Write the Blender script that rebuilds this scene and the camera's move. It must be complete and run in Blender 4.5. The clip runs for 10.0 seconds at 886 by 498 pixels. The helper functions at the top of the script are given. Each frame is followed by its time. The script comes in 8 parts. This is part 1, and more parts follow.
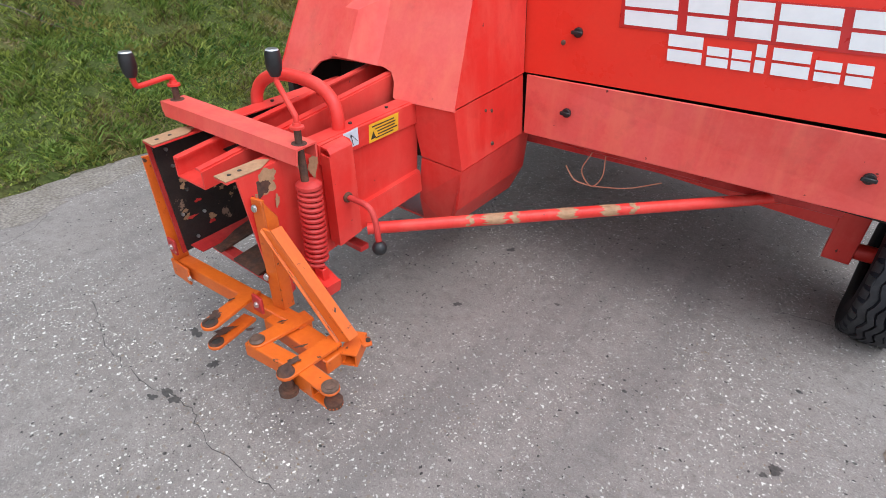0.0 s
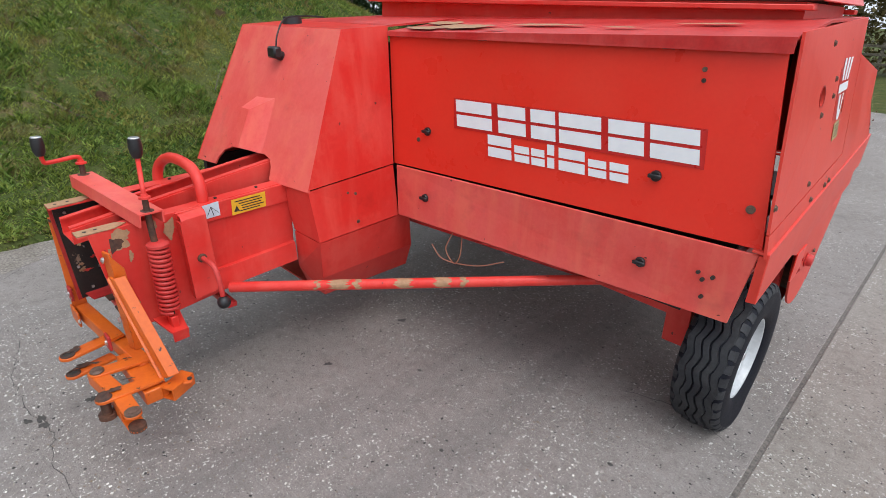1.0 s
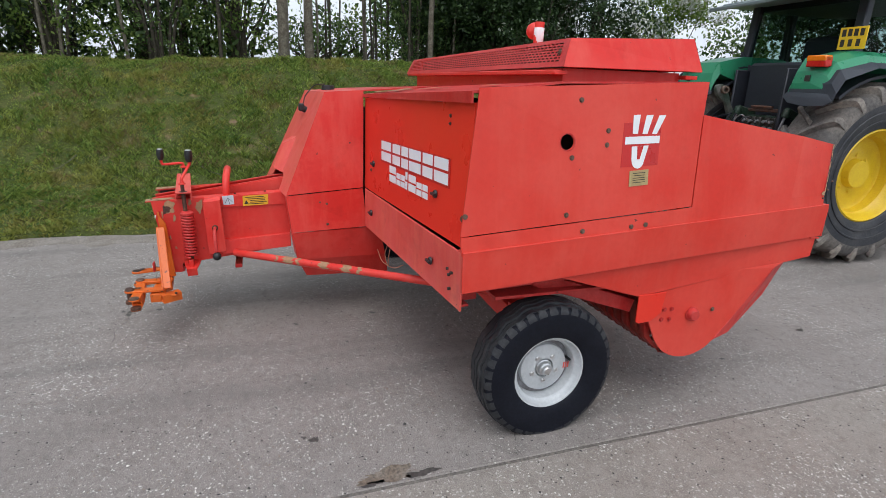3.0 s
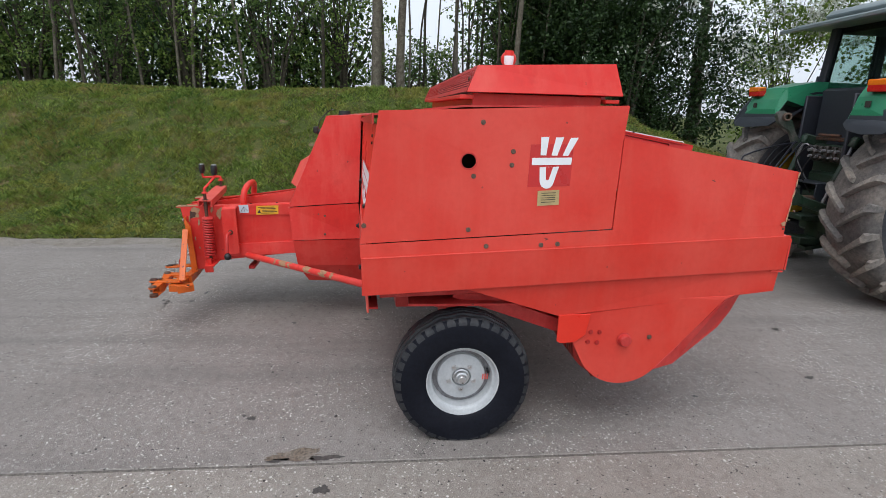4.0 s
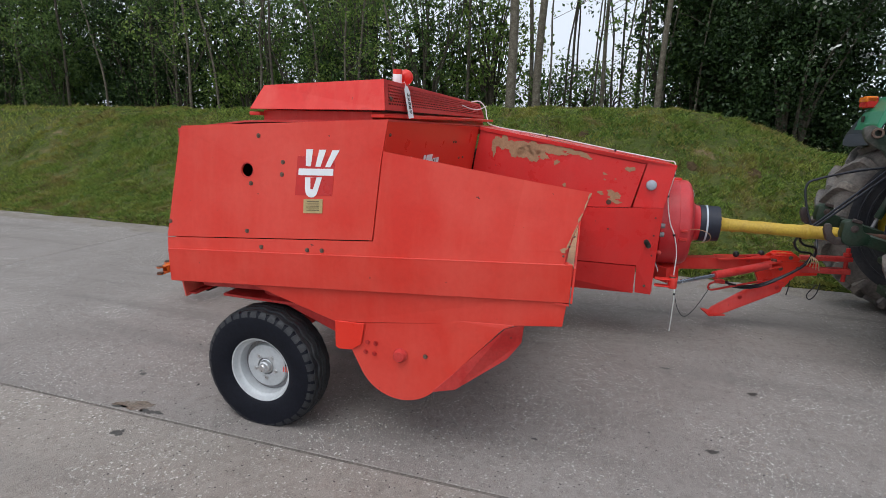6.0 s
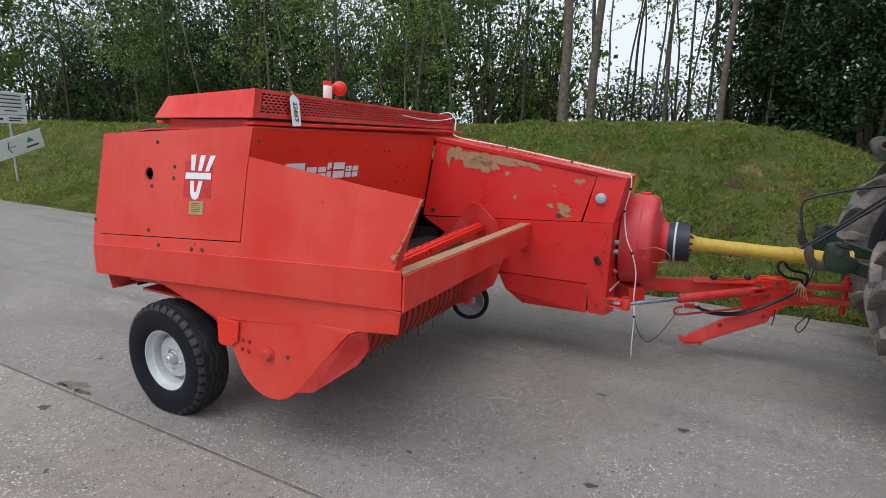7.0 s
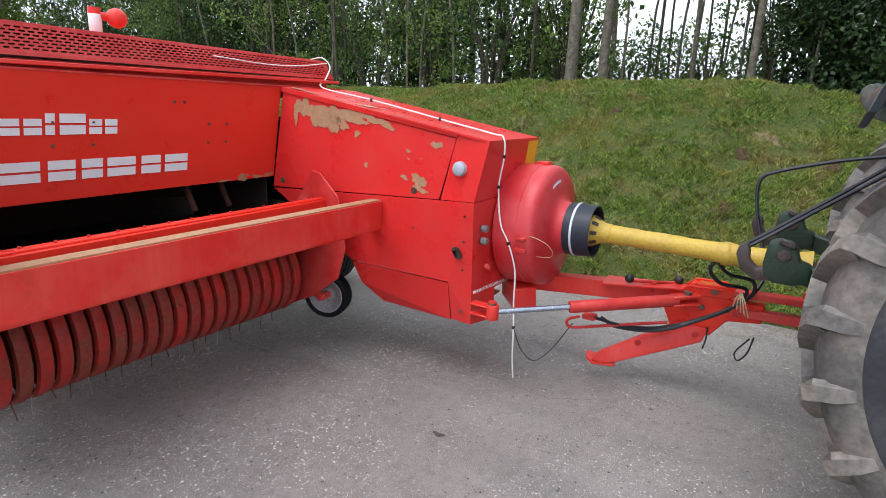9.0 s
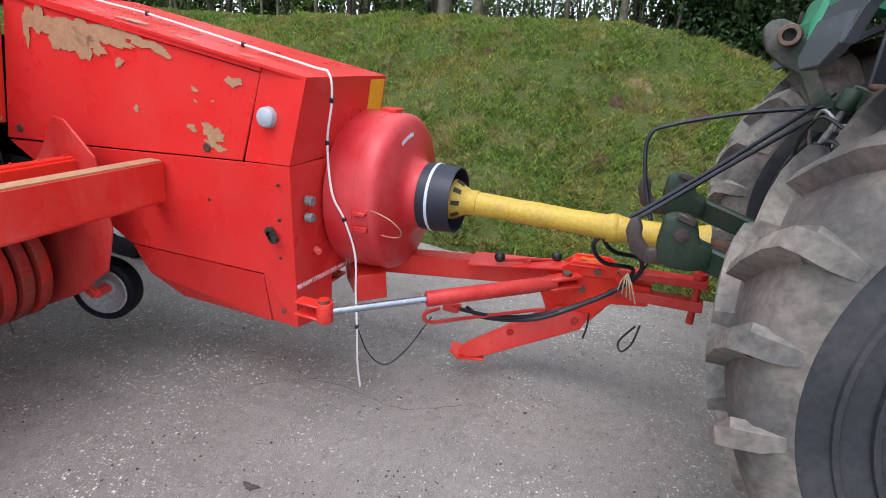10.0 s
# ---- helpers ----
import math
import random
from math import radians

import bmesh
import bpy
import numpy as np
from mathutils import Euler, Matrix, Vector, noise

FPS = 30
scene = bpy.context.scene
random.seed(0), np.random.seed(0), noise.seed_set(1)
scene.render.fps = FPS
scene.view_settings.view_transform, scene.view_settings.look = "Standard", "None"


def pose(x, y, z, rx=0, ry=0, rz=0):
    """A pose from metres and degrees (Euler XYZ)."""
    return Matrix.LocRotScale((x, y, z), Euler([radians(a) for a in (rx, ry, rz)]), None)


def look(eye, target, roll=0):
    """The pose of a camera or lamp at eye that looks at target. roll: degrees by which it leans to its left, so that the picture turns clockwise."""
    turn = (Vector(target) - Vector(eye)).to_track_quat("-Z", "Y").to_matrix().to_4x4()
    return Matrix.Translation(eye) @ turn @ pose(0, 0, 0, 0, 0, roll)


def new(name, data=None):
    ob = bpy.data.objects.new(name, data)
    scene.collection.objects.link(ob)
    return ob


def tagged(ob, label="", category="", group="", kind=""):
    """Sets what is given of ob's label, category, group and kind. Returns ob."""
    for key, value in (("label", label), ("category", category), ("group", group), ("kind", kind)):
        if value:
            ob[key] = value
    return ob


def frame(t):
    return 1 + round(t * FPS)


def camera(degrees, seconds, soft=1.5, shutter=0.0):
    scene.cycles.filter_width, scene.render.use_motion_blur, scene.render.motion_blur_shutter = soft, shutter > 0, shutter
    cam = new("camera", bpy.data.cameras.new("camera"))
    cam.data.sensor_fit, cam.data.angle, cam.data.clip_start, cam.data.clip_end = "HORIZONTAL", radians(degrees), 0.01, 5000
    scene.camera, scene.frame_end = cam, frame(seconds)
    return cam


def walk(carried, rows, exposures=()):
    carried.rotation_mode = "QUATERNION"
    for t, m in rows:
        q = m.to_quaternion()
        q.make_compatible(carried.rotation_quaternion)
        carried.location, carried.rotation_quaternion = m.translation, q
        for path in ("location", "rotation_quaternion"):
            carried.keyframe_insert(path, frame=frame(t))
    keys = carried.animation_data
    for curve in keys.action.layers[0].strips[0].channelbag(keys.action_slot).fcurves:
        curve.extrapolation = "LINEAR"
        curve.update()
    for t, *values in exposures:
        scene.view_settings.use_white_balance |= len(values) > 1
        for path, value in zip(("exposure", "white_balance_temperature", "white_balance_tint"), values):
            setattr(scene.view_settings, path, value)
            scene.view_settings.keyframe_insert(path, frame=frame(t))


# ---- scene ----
cam = camera(78.5, 10.0, soft=0.6)
PATH = [
    (0, (0.015, 0.003, 1.718), (-1.014, 1.333, 0.636), 1.9),
    (0.5, (0.478, 0.176, 1.765), (-0.661, 1.536, 0.841), 0.3),
    (1, (0.933, 0.379, 1.817), (-0.334, 1.703, 1.015), 2.0),
    (1.5, (1.48, 0.566, 1.825), (0.045, 1.753, 1.094), 1.7),
    (2, (1.913, 0.829, 1.792), (0.346, 1.87, 1.113), 1.0),
    (2.5, (2.31, 1.17, 1.807), (0.604, 2.005, 1.18), 2.5),
    (2.7, (2.496, 1.323, 1.801), (0.749, 2.082, 1.191), 2.3),
    (3.8, (3.103, 2.319, 1.831), (1.188, 2.584, 1.316), 1.8),
    (4, (3.179, 2.535, 1.816), (1.255, 2.744, 1.313), 1.9),
    (4.5, (3.309, 3.046, 1.834), (1.373, 3.102, 1.335), 2.1),
    (5, (3.264, 3.696, 1.841), (1.33, 3.558, 1.352), 1.7),
    (5.5, (3.208, 4.315, 1.839), (1.299, 3.955, 1.365), 1.4),
    (5.7, (3.174, 4.548, 1.861), (1.283, 4.099, 1.391), 1.4),
    (6.8, (2.666, 5.898, 1.792), (0.91, 5.03, 1.387), 1.3),
    (7, (2.577, 6.099, 1.824), (0.845, 5.184, 1.42), 1.4),
    (7.5, (2.204, 6.505, 1.789), (0.537, 5.47, 1.402), 2.7),
    (8, (1.81, 6.753, 1.769), (0.241, 5.574, 1.381), 2.0),
    (8.5, (1.386, 6.938, 1.774), (-0.114, 5.685, 1.345), 1.5),
    (9, (0.918, 6.866, 1.746), (-0.688, 5.793, 1.226), 1.7),
    (9.5, (0.47, 6.83, 1.704), (-1.252, 6.023, 1.083), 2.9),
    (10, (0.089, 6.68, 1.693), (-1.666, 6.017, 0.999), 4.1),
]
walk(cam, [(t, look(eye, target, roll)) for t, eye, target, roll in PATH],
     [(0.0, 0.68, 5950, 11), (0.5, 0.57, 6000, 10), (1.0, 0.45, 6050, 10), (2.0, 0.24, 6050, 10), (2.5, 0.25, 6050, 10), (4.0, 0.20, 6050, 10), (5.5, 0.10, 6050, 10), (7.0, 0.20, 6050, 10), (8.0, 0.33, 6050, 10), (8.5, 0.50, 6020, 10),
      (9.0, 0.80, 5980, 11), (10.0, 0.90, 5900, 11)])

# ---- light ----
world = bpy.data.worlds.new("sky")
scene.world = world
world.use_nodes = True
wn = world.node_tree.nodes
sky = wn.new("ShaderNodeTexSky")
sky.sky_type = "NISHITA"
sky.sun_disc = False
sky.sun_elevation, sky.sun_rotation = radians(64), radians(108)
sky.air_density, sky.dust_density, sky.ozone_density = 1.0, 4.0, 1.0
haze = wn.new("ShaderNodeHueSaturation")  # thin cloud takes most of the blue out of the sky
haze.inputs["Saturation"].default_value = 0.3
world.node_tree.links.new(sky.outputs[0], haze.inputs["Color"])
veil = wn.new("ShaderNodeMix")  # bright even cloud over the blue
veil.data_type = "RGBA"
veil.inputs[0].default_value = 0.6
veil.inputs[7].default_value = (6.5, 6.75, 7.1, 1)
world.node_tree.links.new(haze.outputs[0], veil.inputs[6])
world.node_tree.links.new(veil.outputs[2], wn["Background"].inputs["Color"])
wn["Background"].inputs["Strength"].default_value = 0.15
sun = new("sun", bpy.data.lights.new("sun", "SUN"))
sun.data.energy, sun.data.angle, sun.data.color = 0.8, radians(42), (1.0, 0.95, 0.88)
sun.matrix_world = look((3.6, -1.2, 7.8), (0, 0, 0))


# ---- materials ----
def mat(name, base, rough=0.6, metal=0.0, tint=None, scale=3.0, amount=0.5, grain=0.15, grain_scale=60.0, bump=0.1, bump_scale=80.0,
        spots=None, spot_scale=8.0, spot_at=0.68, spot_soft=0.03, random_shade=0.0, coords="Object", rough_var=0.12, shine=0.5, streak=None, chips=None):
    """Base colour broken by a broad tint, a fine grain and sharp spots, with fine relief."""
    m = bpy.data.materials.new(name)
    m.use_nodes = True
    nt = m.node_tree
    n, link = nt.nodes, nt.links.new
    p = n["Principled BSDF"]
    p.inputs["Metallic"].default_value = metal
    co = n.new("ShaderNodeTexCoord").outputs[coords]

    def noisy(sc, detail=5.0, ro=0.6):
        t = n.new("ShaderNodeTexNoise")
        t.inputs["Scale"].default_value, t.inputs["Detail"].default_value, t.inputs["Roughness"].default_value = sc, detail, ro
        link(co, t.inputs["Vector"])
        return t.outputs["Fac"]

    def ramp(fac, a, b):
        r = n.new("ShaderNodeMapRange")
        r.inputs["From Min"].default_value, r.inputs["From Max"].default_value = a, b
        link(fac, r.inputs["Value"])
        return r.outputs["Result"]

    def mix(fac, a, b, mode="MIX"):
        x = n.new("ShaderNodeMix")
        x.data_type, x.blend_type = "RGBA", mode
        for sock, v in ((x.inputs[0], fac), (x.inputs[6], a), (x.inputs[7], b)):
            if isinstance(v, float):
                sock.default_value = v
            elif isinstance(v, tuple):
                sock.default_value = (*v[:3], 1)
            else:
                link(v, sock)
        return x.outputs[2]

    def times(fac, k):
        x = n.new("ShaderNodeMath")
        x.operation = "MULTIPLY"
        link(fac, x.inputs[0])
        x.inputs[1].default_value = k
        return x.outputs[0]

    big = noisy(scale)
    col = mix(times(ramp(big, 0.4, 0.65), amount), base, tint or tuple(min(1, c * 1.35) for c in base))
    fine = noisy(grain_scale, 3.0)
    col = mix(grain, col, ramp(fine, 0.3, 0.7), "OVERLAY")
    if streak:  # chalky runs drawn down the sheet, and cloudy bleached islands
        tone, share = streak
        drawn = n.new("ShaderNodeMapping")
        drawn.inputs["Scale"].default_value = (9.0, 9.0, 1.1)
        link(co, drawn.inputs["Vector"])
        t = n.new("ShaderNodeTexNoise")
        t.inputs["Scale"].default_value, t.inputs["Detail"].default_value, t.inputs["Roughness"].default_value = 1.0, 6.0, 0.65
        link(drawn.outputs["Vector"], t.inputs["Vector"])
        col = mix(times(ramp(t.outputs["Fac"], 0.47, 0.72), share), col, tone)
        col = mix(times(ramp(noisy(3.7, 8.0, 0.7), 0.53, 0.60), share * 0.45), col, tone)
        col = mix(times(ramp(noisy(5.3, 7.0, 0.65), 0.56, 0.70), share * 0.5), col, tuple(c * 0.62 for c in base))
    if chips:  # small knocks through the paint
        col = mix(ramp(noisy(26.0, 4.0, 0.5), chips, chips + 0.015), col, (0.16, 0.035, 0.028))
    if spots:
        col = mix(ramp(noisy(spot_scale, 6.0, 0.7), spot_at, spot_at + spot_soft), col, spots)
    if random_shade:
        info = n.new("ShaderNodeObjectInfo")
        col = mix(random_shade, col, info.outputs["Random"], "OVERLAY")
    link(col, p.inputs["Base Color"])
    rr = n.new("ShaderNodeMapRange")
    rr.inputs["To Min"].default_value, rr.inputs["To Max"].default_value = max(0.02, rough - rough_var), min(1, rough + rough_var)
    link(big, rr.inputs["Value"])
    link(rr.outputs["Result"], p.inputs["Roughness"])
    if bump:
        b = n.new("ShaderNodeBump")
        b.inputs["Strength"].default_value, b.inputs["Distance"].default_value = bump, 0.01
        link(noisy(bump_scale, 4.0), b.inputs["Height"])
        link(b.outputs["Normal"], p.inputs["Normal"])
    p.inputs["Specular IOR Level"].default_value = shine
    return m


RED = mat("faded red paint", (0.67, 0.029, 0.021), 0.36, tint=(0.71, 0.066, 0.052), scale=2.2, amount=0.85, grain=0.05, grain_scale=35, bump=0.03, bump_scale=25, shine=0.32, rough_var=0.2, streak=((0.74, 0.105, 0.075), 0.55), chips=0.735)
RED_WORN = mat("worn red paint", (0.48, 0.022, 0.020), 0.40, tint=(0.58, 0.065, 0.055), scale=6, amount=0.8, grain=0.1, bump=0.05, rough_var=0.2, streak=((0.66, 0.10, 0.085), 0.4), chips=0.72,
               spots=(0.42, 0.24, 0.12), spot_scale=5, spot_at=0.72, shine=0.32)
RED_OLD = mat("chipped red paint", (0.4, 0.02, 0.018), 0.5, tint=(0.5, 0.06, 0.05), scale=5, amount=0.7, grain=0.12,
              spots=(0.44, 0.27, 0.15), spot_scale=4.2, spot_at=0.6, spot_soft=0.015, shine=0.32)
RED_SIDE = mat("chalky faded red paint", (0.63, 0.033, 0.019), 0.4, tint=(0.69, 0.075, 0.052), scale=1.4, amount=0.9, grain=0.05, grain_scale=35, bump=0.03, bump_scale=25, shine=0.32, rough_var=0.18, streak=((0.70, 0.10, 0.065), 0.34), chips=0.75)
RED_DEEP = mat("deep red paint", (0.66, 0.024, 0.022), 0.3, tint=(0.64, 0.042, 0.036), scale=3, amount=0.6, grain=0.05, bump=0.02, shine=0.32, rough_var=0.16, streak=((0.68, 0.055, 0.05), 0.4), chips=0.74)
RED_FRESH = mat("bright red paint", (0.75, 0.034, 0.018), 0.3, tint=(0.76, 0.05, 0.026), scale=4, amount=0.5, grain=0.05, bump=0.02, shine=0.32)
PINK = mat("sun-bleached red paint", (0.74, 0.115, 0.097), 0.38, tint=(0.7, 0.065, 0.05), scale=2.5, amount=0.8, grain=0.06, bump=0.03, shine=0.32, rough_var=0.2, streak=((0.78, 0.17, 0.11), 0.7), chips=0.73)
TAN = mat("tan primer", (0.4, 0.235, 0.125), 0.65, tint=(0.33, 0.17, 0.09), scale=12, grain=0.15)
ORANGE = mat("orange paint", (0.66, 0.128, 0.009), 0.42, tint=(0.56, 0.09, 0.009), scale=8, grain=0.08, bump=0.05,
             spots=(0.07, 0.03, 0.02), spot_scale=22, spot_at=0.64, spot_soft=0.02)
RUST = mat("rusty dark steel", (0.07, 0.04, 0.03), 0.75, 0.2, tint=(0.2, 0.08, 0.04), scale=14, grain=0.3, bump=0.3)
BLACK_PEEL = mat("blackened peeling steel", (0.02, 0.016, 0.015), 0.5, 0.2, tint=(0.05, 0.03, 0.025), scale=10, bump=0.25,
                 spots=(0.3, 0.2, 0.14), spot_scale=7, spot_at=0.6, spot_soft=0.02)
STEEL = mat("bright bare steel", (0.6, 0.6, 0.6), 0.3, 0.9, scale=15, grain=0.1, bump=0.05)
BOLT = mat("rusted zinc bolt", (0.17, 0.11, 0.08), 0.55, 0.4, tint=(0.09, 0.05, 0.035), scale=40, grain=0.3)
BOOT = mat("dark navy rubber", (0.012, 0.015, 0.028), 0.5, scale=20, grain=0.2, bump=0.05)
GREY_PAINT = mat("silver grey wheel paint", (0.54, 0.56, 0.57), 0.35, 0.1, tint=(0.44, 0.45, 0.45), scale=9, grain=0.08, bump=0.04,
                 spots=(0.25, 0.2, 0.15), spot_scale=12, spot_at=0.74)
DULL_GREY = mat("scuffed dull grey paint", (0.24, 0.24, 0.25), 0.45, 0.2, tint=(0.14, 0.12, 0.11), scale=12, grain=0.2, bump=0.08)
BLACK = mat("black plastic", (0.014, 0.014, 0.015), 0.42, scale=20, grain=0.2, bump=0.05)
# near-black colour that stands in for shade inside the machine
SHADE_FILL = mat("painted inside shade", (0.02, 0.014, 0.012), 0.8, scale=6, grain=0.2)
RUBBER = mat("black tyre rubber", (0.004, 0.005, 0.010), 0.62, tint=(0.009, 0.010, 0.016), scale=7, amount=0.7, grain=0.25, bump=0.12, bump_scale=120)
RUBBER.node_tree.nodes["Principled BSDF"].inputs["Specular IOR Level"].default_value = 0.22
MUD_RUBBER = mat("dusty tractor tyre rubber", (0.14, 0.130, 0.120), 0.8, tint=(0.28, 0.245, 0.205), scale=2.6, amount=0.95, grain=0.3, grain_scale=30, bump=0.25, bump_scale=60,
                 spots=(0.035, 0.035, 0.037), spot_scale=3.5, spot_at=0.58, spot_soft=0.15)
TREAD = mat("dusty tyre tread", (0.012, 0.013, 0.017), 0.6, tint=(0.040, 0.041, 0.043), scale=9, amount=0.8, grain=0.3, bump=0.15)
# darker copy of the dusty rubber; shade between the lugs is in its colour
FLOOR_RUBBER = mat("rubber between the lugs with painted shade", (0.095, 0.088, 0.082), 0.8, tint=(0.20, 0.175, 0.15), scale=3, amount=0.9, grain=0.3, grain_scale=30, bump=0.2)
SIDE_RUBBER = mat("tractor tyre side rubber", (0.024, 0.026, 0.032), 0.6, tint=(0.06, 0.06, 0.062), scale=3.5, amount=0.85, grain=0.25, grain_scale=40, bump=0.12)
WHITE = mat("white paint", (0.78, 0.79, 0.8), 0.45, scale=12, amount=0.2, grain=0.03)
YELLOW_LABEL = mat("yellow label", (0.75, 0.42, 0.02), 0.45, scale=20, amount=0.3, grain=0.05)
PALE_LABEL = mat("pale blue label", (0.55, 0.62, 0.68), 0.4, scale=20, amount=0.3, grain=0.05)
BRASS_LABEL = mat("dull brass plate", (0.45, 0.34, 0.16), 0.5, 0.4, scale=20, grain=0.1)
DECAL_RED = mat("clean red decal film", (0.5, 0.015, 0.012), 0.3, scale=10, amount=0.3, grain=0.03)
INK = mat("dark print", (0.03, 0.025, 0.02), 0.6)
YELLOW_PLASTIC = mat("scuffed yellow plastic", (0.55, 0.37, 0.04), 0.5, tint=(0.42, 0.27, 0.06), scale=7, grain=0.15, bump=0.2,
                     spots=(0.12, 0.08, 0.03), spot_scale=14, spot_at=0.72)
GREEN_PAINT = mat("green tractor paint", (0.03, 0.23, 0.11), 0.3, tint=(0.045, 0.28, 0.15), scale=4, grain=0.08, bump=0.04)
GREEN_DIRTY = mat("greasy dark green casting", (0.010, 0.032, 0.016), 0.55, tint=(0.045, 0.045, 0.032), scale=9, grain=0.3, bump=0.3, bump_scale=30,
                  spots=(0.08, 0.06, 0.04), spot_scale=10, spot_at=0.66)
FENDER = mat("blue-grey plastic fender", (0.022, 0.027, 0.036), 0.5, tint=(0.042, 0.048, 0.057), scale=3, grain=0.15, bump=0.1)
YELLOW_RIM = mat("yellow wheel paint", (0.72, 0.5, 0.015), 0.4, tint=(0.6, 0.38, 0.02), scale=6, grain=0.1,
                 spots=(0.2, 0.1, 0.03), spot_scale=10, spot_at=0.7)
AMBER = mat("amber lens", (0.8, 0.2, 0.01), 0.15)
RED_LENS = mat("red lens", (0.55, 0.02, 0.015), 0.15)
PLATE_YELLOW = mat("reflective yellow plate", (0.8, 0.52, 0.02), 0.4, scale=20, amount=0.2, grain=0.03)
CAB_DARK = mat("dark cab trim", (0.023, 0.026, 0.034), 0.5, scale=6, grain=0.15)
SEAT_CLOTH = mat("dark seat cloth", (0.03, 0.035, 0.045), 0.9, grain=0.2)
BARK = mat("grey brown bark", (0.1, 0.085, 0.06), 0.9, tint=(0.19, 0.17, 0.13), scale=9, amount=0.8, grain=0.4, grain_scale=40, bump=0.6, bump_scale=30)
# darker copy of the bark that paints trunks and stems as backlit
BARK_DARK = mat("dark bark with painted backlit shade", (0.045, 0.038, 0.026), 0.9, tint=(0.1, 0.085, 0.06), scale=9, amount=0.8, grain=0.4, grain_scale=40, bump=0.6, bump_scale=30)
SOIL = mat("dry brown soil", (0.14, 0.09, 0.055), 0.95, grain=0.4, bump=0.5)
ALU = mat("grey post", (0.35, 0.36, 0.36), 0.5, 0.5)


def glass(name, tint):
    m = bpy.data.materials.new(name)
    m.use_nodes = True
    p = m.node_tree.nodes["Principled BSDF"]
    p.inputs["Base Color"].default_value = (*tint, 1)
    p.inputs["Roughness"].default_value = 0.03
    p.inputs["Transmission Weight"].default_value = 1.0
    p.inputs["IOR"].default_value = 1.1
    return m


GLASS = glass("tinted cab glass", (0.55, 0.66, 0.63))
ROOF = mat("pale grey-green cab roof", (0.2, 0.25, 0.26), 0.35, tint=(0.26, 0.3, 0.3), scale=4, grain=0.06, bump=0.03)


def leaf_mat(name, a, b, trans=0.35, patches=()):
    """Leaves in two greens, shaded leaf by leaf, that let some light through."""
    m = bpy.data.materials.new(name)
    m.use_nodes = True
    nt = m.node_tree
    n, link = nt.nodes, nt.links.new
    p = n["Principled BSDF"]
    g = n.new("ShaderNodeNewGeometry")
    r = n.new("ShaderNodeValToRGB")
    r.color_ramp.elements[0].color, r.color_ramp.elements[1].color = (*a, 1), (*b, 1)
    link(g.outputs["Random Per Island"], r.inputs["Fac"])
    col = r.outputs["Color"]
    co = n.new("ShaderNodeTexCoord").outputs["Object"]
    for scale, at, soft, colour, share in patches:  # broad patches of another green
        q = n.new("ShaderNodeTexNoise")
        q.inputs["Scale"].default_value, q.inputs["Detail"].default_value = scale, 4.0
        link(co, q.inputs["Vector"])
        f = n.new("ShaderNodeMapRange")
        for key, v in (("From Min", at), ("From Max", at + soft), ("To Max", share)):
            f.inputs[key].default_value = v
        link(q.outputs["Fac"], f.inputs["Value"])
        x = n.new("ShaderNodeMix")
        x.data_type = "RGBA"
        link(f.outputs["Result"], x.inputs[0])
        link(col, x.inputs[6])
        x.inputs[7].default_value = (*colour, 1)
        col = x.outputs[2]
    link(col, p.inputs["Base Color"])
    p.inputs["Roughness"].default_value = 0.55
    p.inputs["Specular IOR Level"].default_value = 0.3
    t = n.new("ShaderNodeBsdfTranslucent")
    link(col, t.inputs["Color"])
    s = n.new("ShaderNodeMixShader")
    s.inputs[0].default_value = trans
    link(p.outputs[0], s.inputs[1])
    link(t.outputs[0], s.inputs[2])
    link(s.outputs[0], n["Material Output"].inputs["Surface"])
    return m


LEAF = leaf_mat("mid green leaves", (0.028, 0.064, 0.017), (0.16, 0.24, 0.066), 0.45)
# darker copy of the leaf green: dark plants, and shade deep in the thicket
LEAF_DARK = leaf_mat("dark green leaves with painted shade", (0.009, 0.024, 0.008), (0.045, 0.085, 0.022), 0.18)
# lighter copy of the leaf green: pale bushes, and leaves painted as sunlit
LEAF_LIGHT = leaf_mat("light green leaves with painted sunlight", (0.08, 0.15, 0.025), (0.28, 0.37, 0.09), 0.5)
LEAF_BROWN = leaf_mat("brown hedge leaves", (0.07, 0.06, 0.02), (0.16, 0.13, 0.05))
BLOSSOM = leaf_mat("white blossom", (0.6, 0.62, 0.55), (0.85, 0.85, 0.8), 0.3)
GRASS = leaf_mat("grass blades", (0.05, 0.095, 0.018), (0.40, 0.47, 0.095), 0.4, ((1.1, 0.47, 0.14, (0.42, 0.35, 0.10), 0.55), (2.3, 0.52, 0.16, (0.12, 0.26, 0.025), 0.3), (2.4, 0.57, 0.08, (0.36, 0.26, 0.12), 0.6)))
WEED = leaf_mat("broad weed leaves", (0.06, 0.13, 0.03), (0.17, 0.30, 0.07), 0.4)
TUFT = leaf_mat("coarse fresh grass", (0.08, 0.15, 0.025), (0.36, 0.48, 0.11), 0.4)
STRAW = leaf_mat("dry grass", (0.16, 0.125, 0.05), (0.32, 0.26, 0.12), 0.2)


# ---- building helpers ----
def mesh_of(name, bm, material, smooth=False):
    me = bpy.data.meshes.new(name)
    bmesh.ops.recalc_face_normals(bm, faces=bm.faces)
    bm.to_mesh(me)
    bm.free()
    for x in (material if isinstance(material, (list, tuple)) else [material]):
        me.materials.append(x)
    if smooth:
        me.polygons.foreach_set("use_smooth", [True] * len(me.polygons))
        me.set_sharp_from_angle(angle=radians(38))
    return me


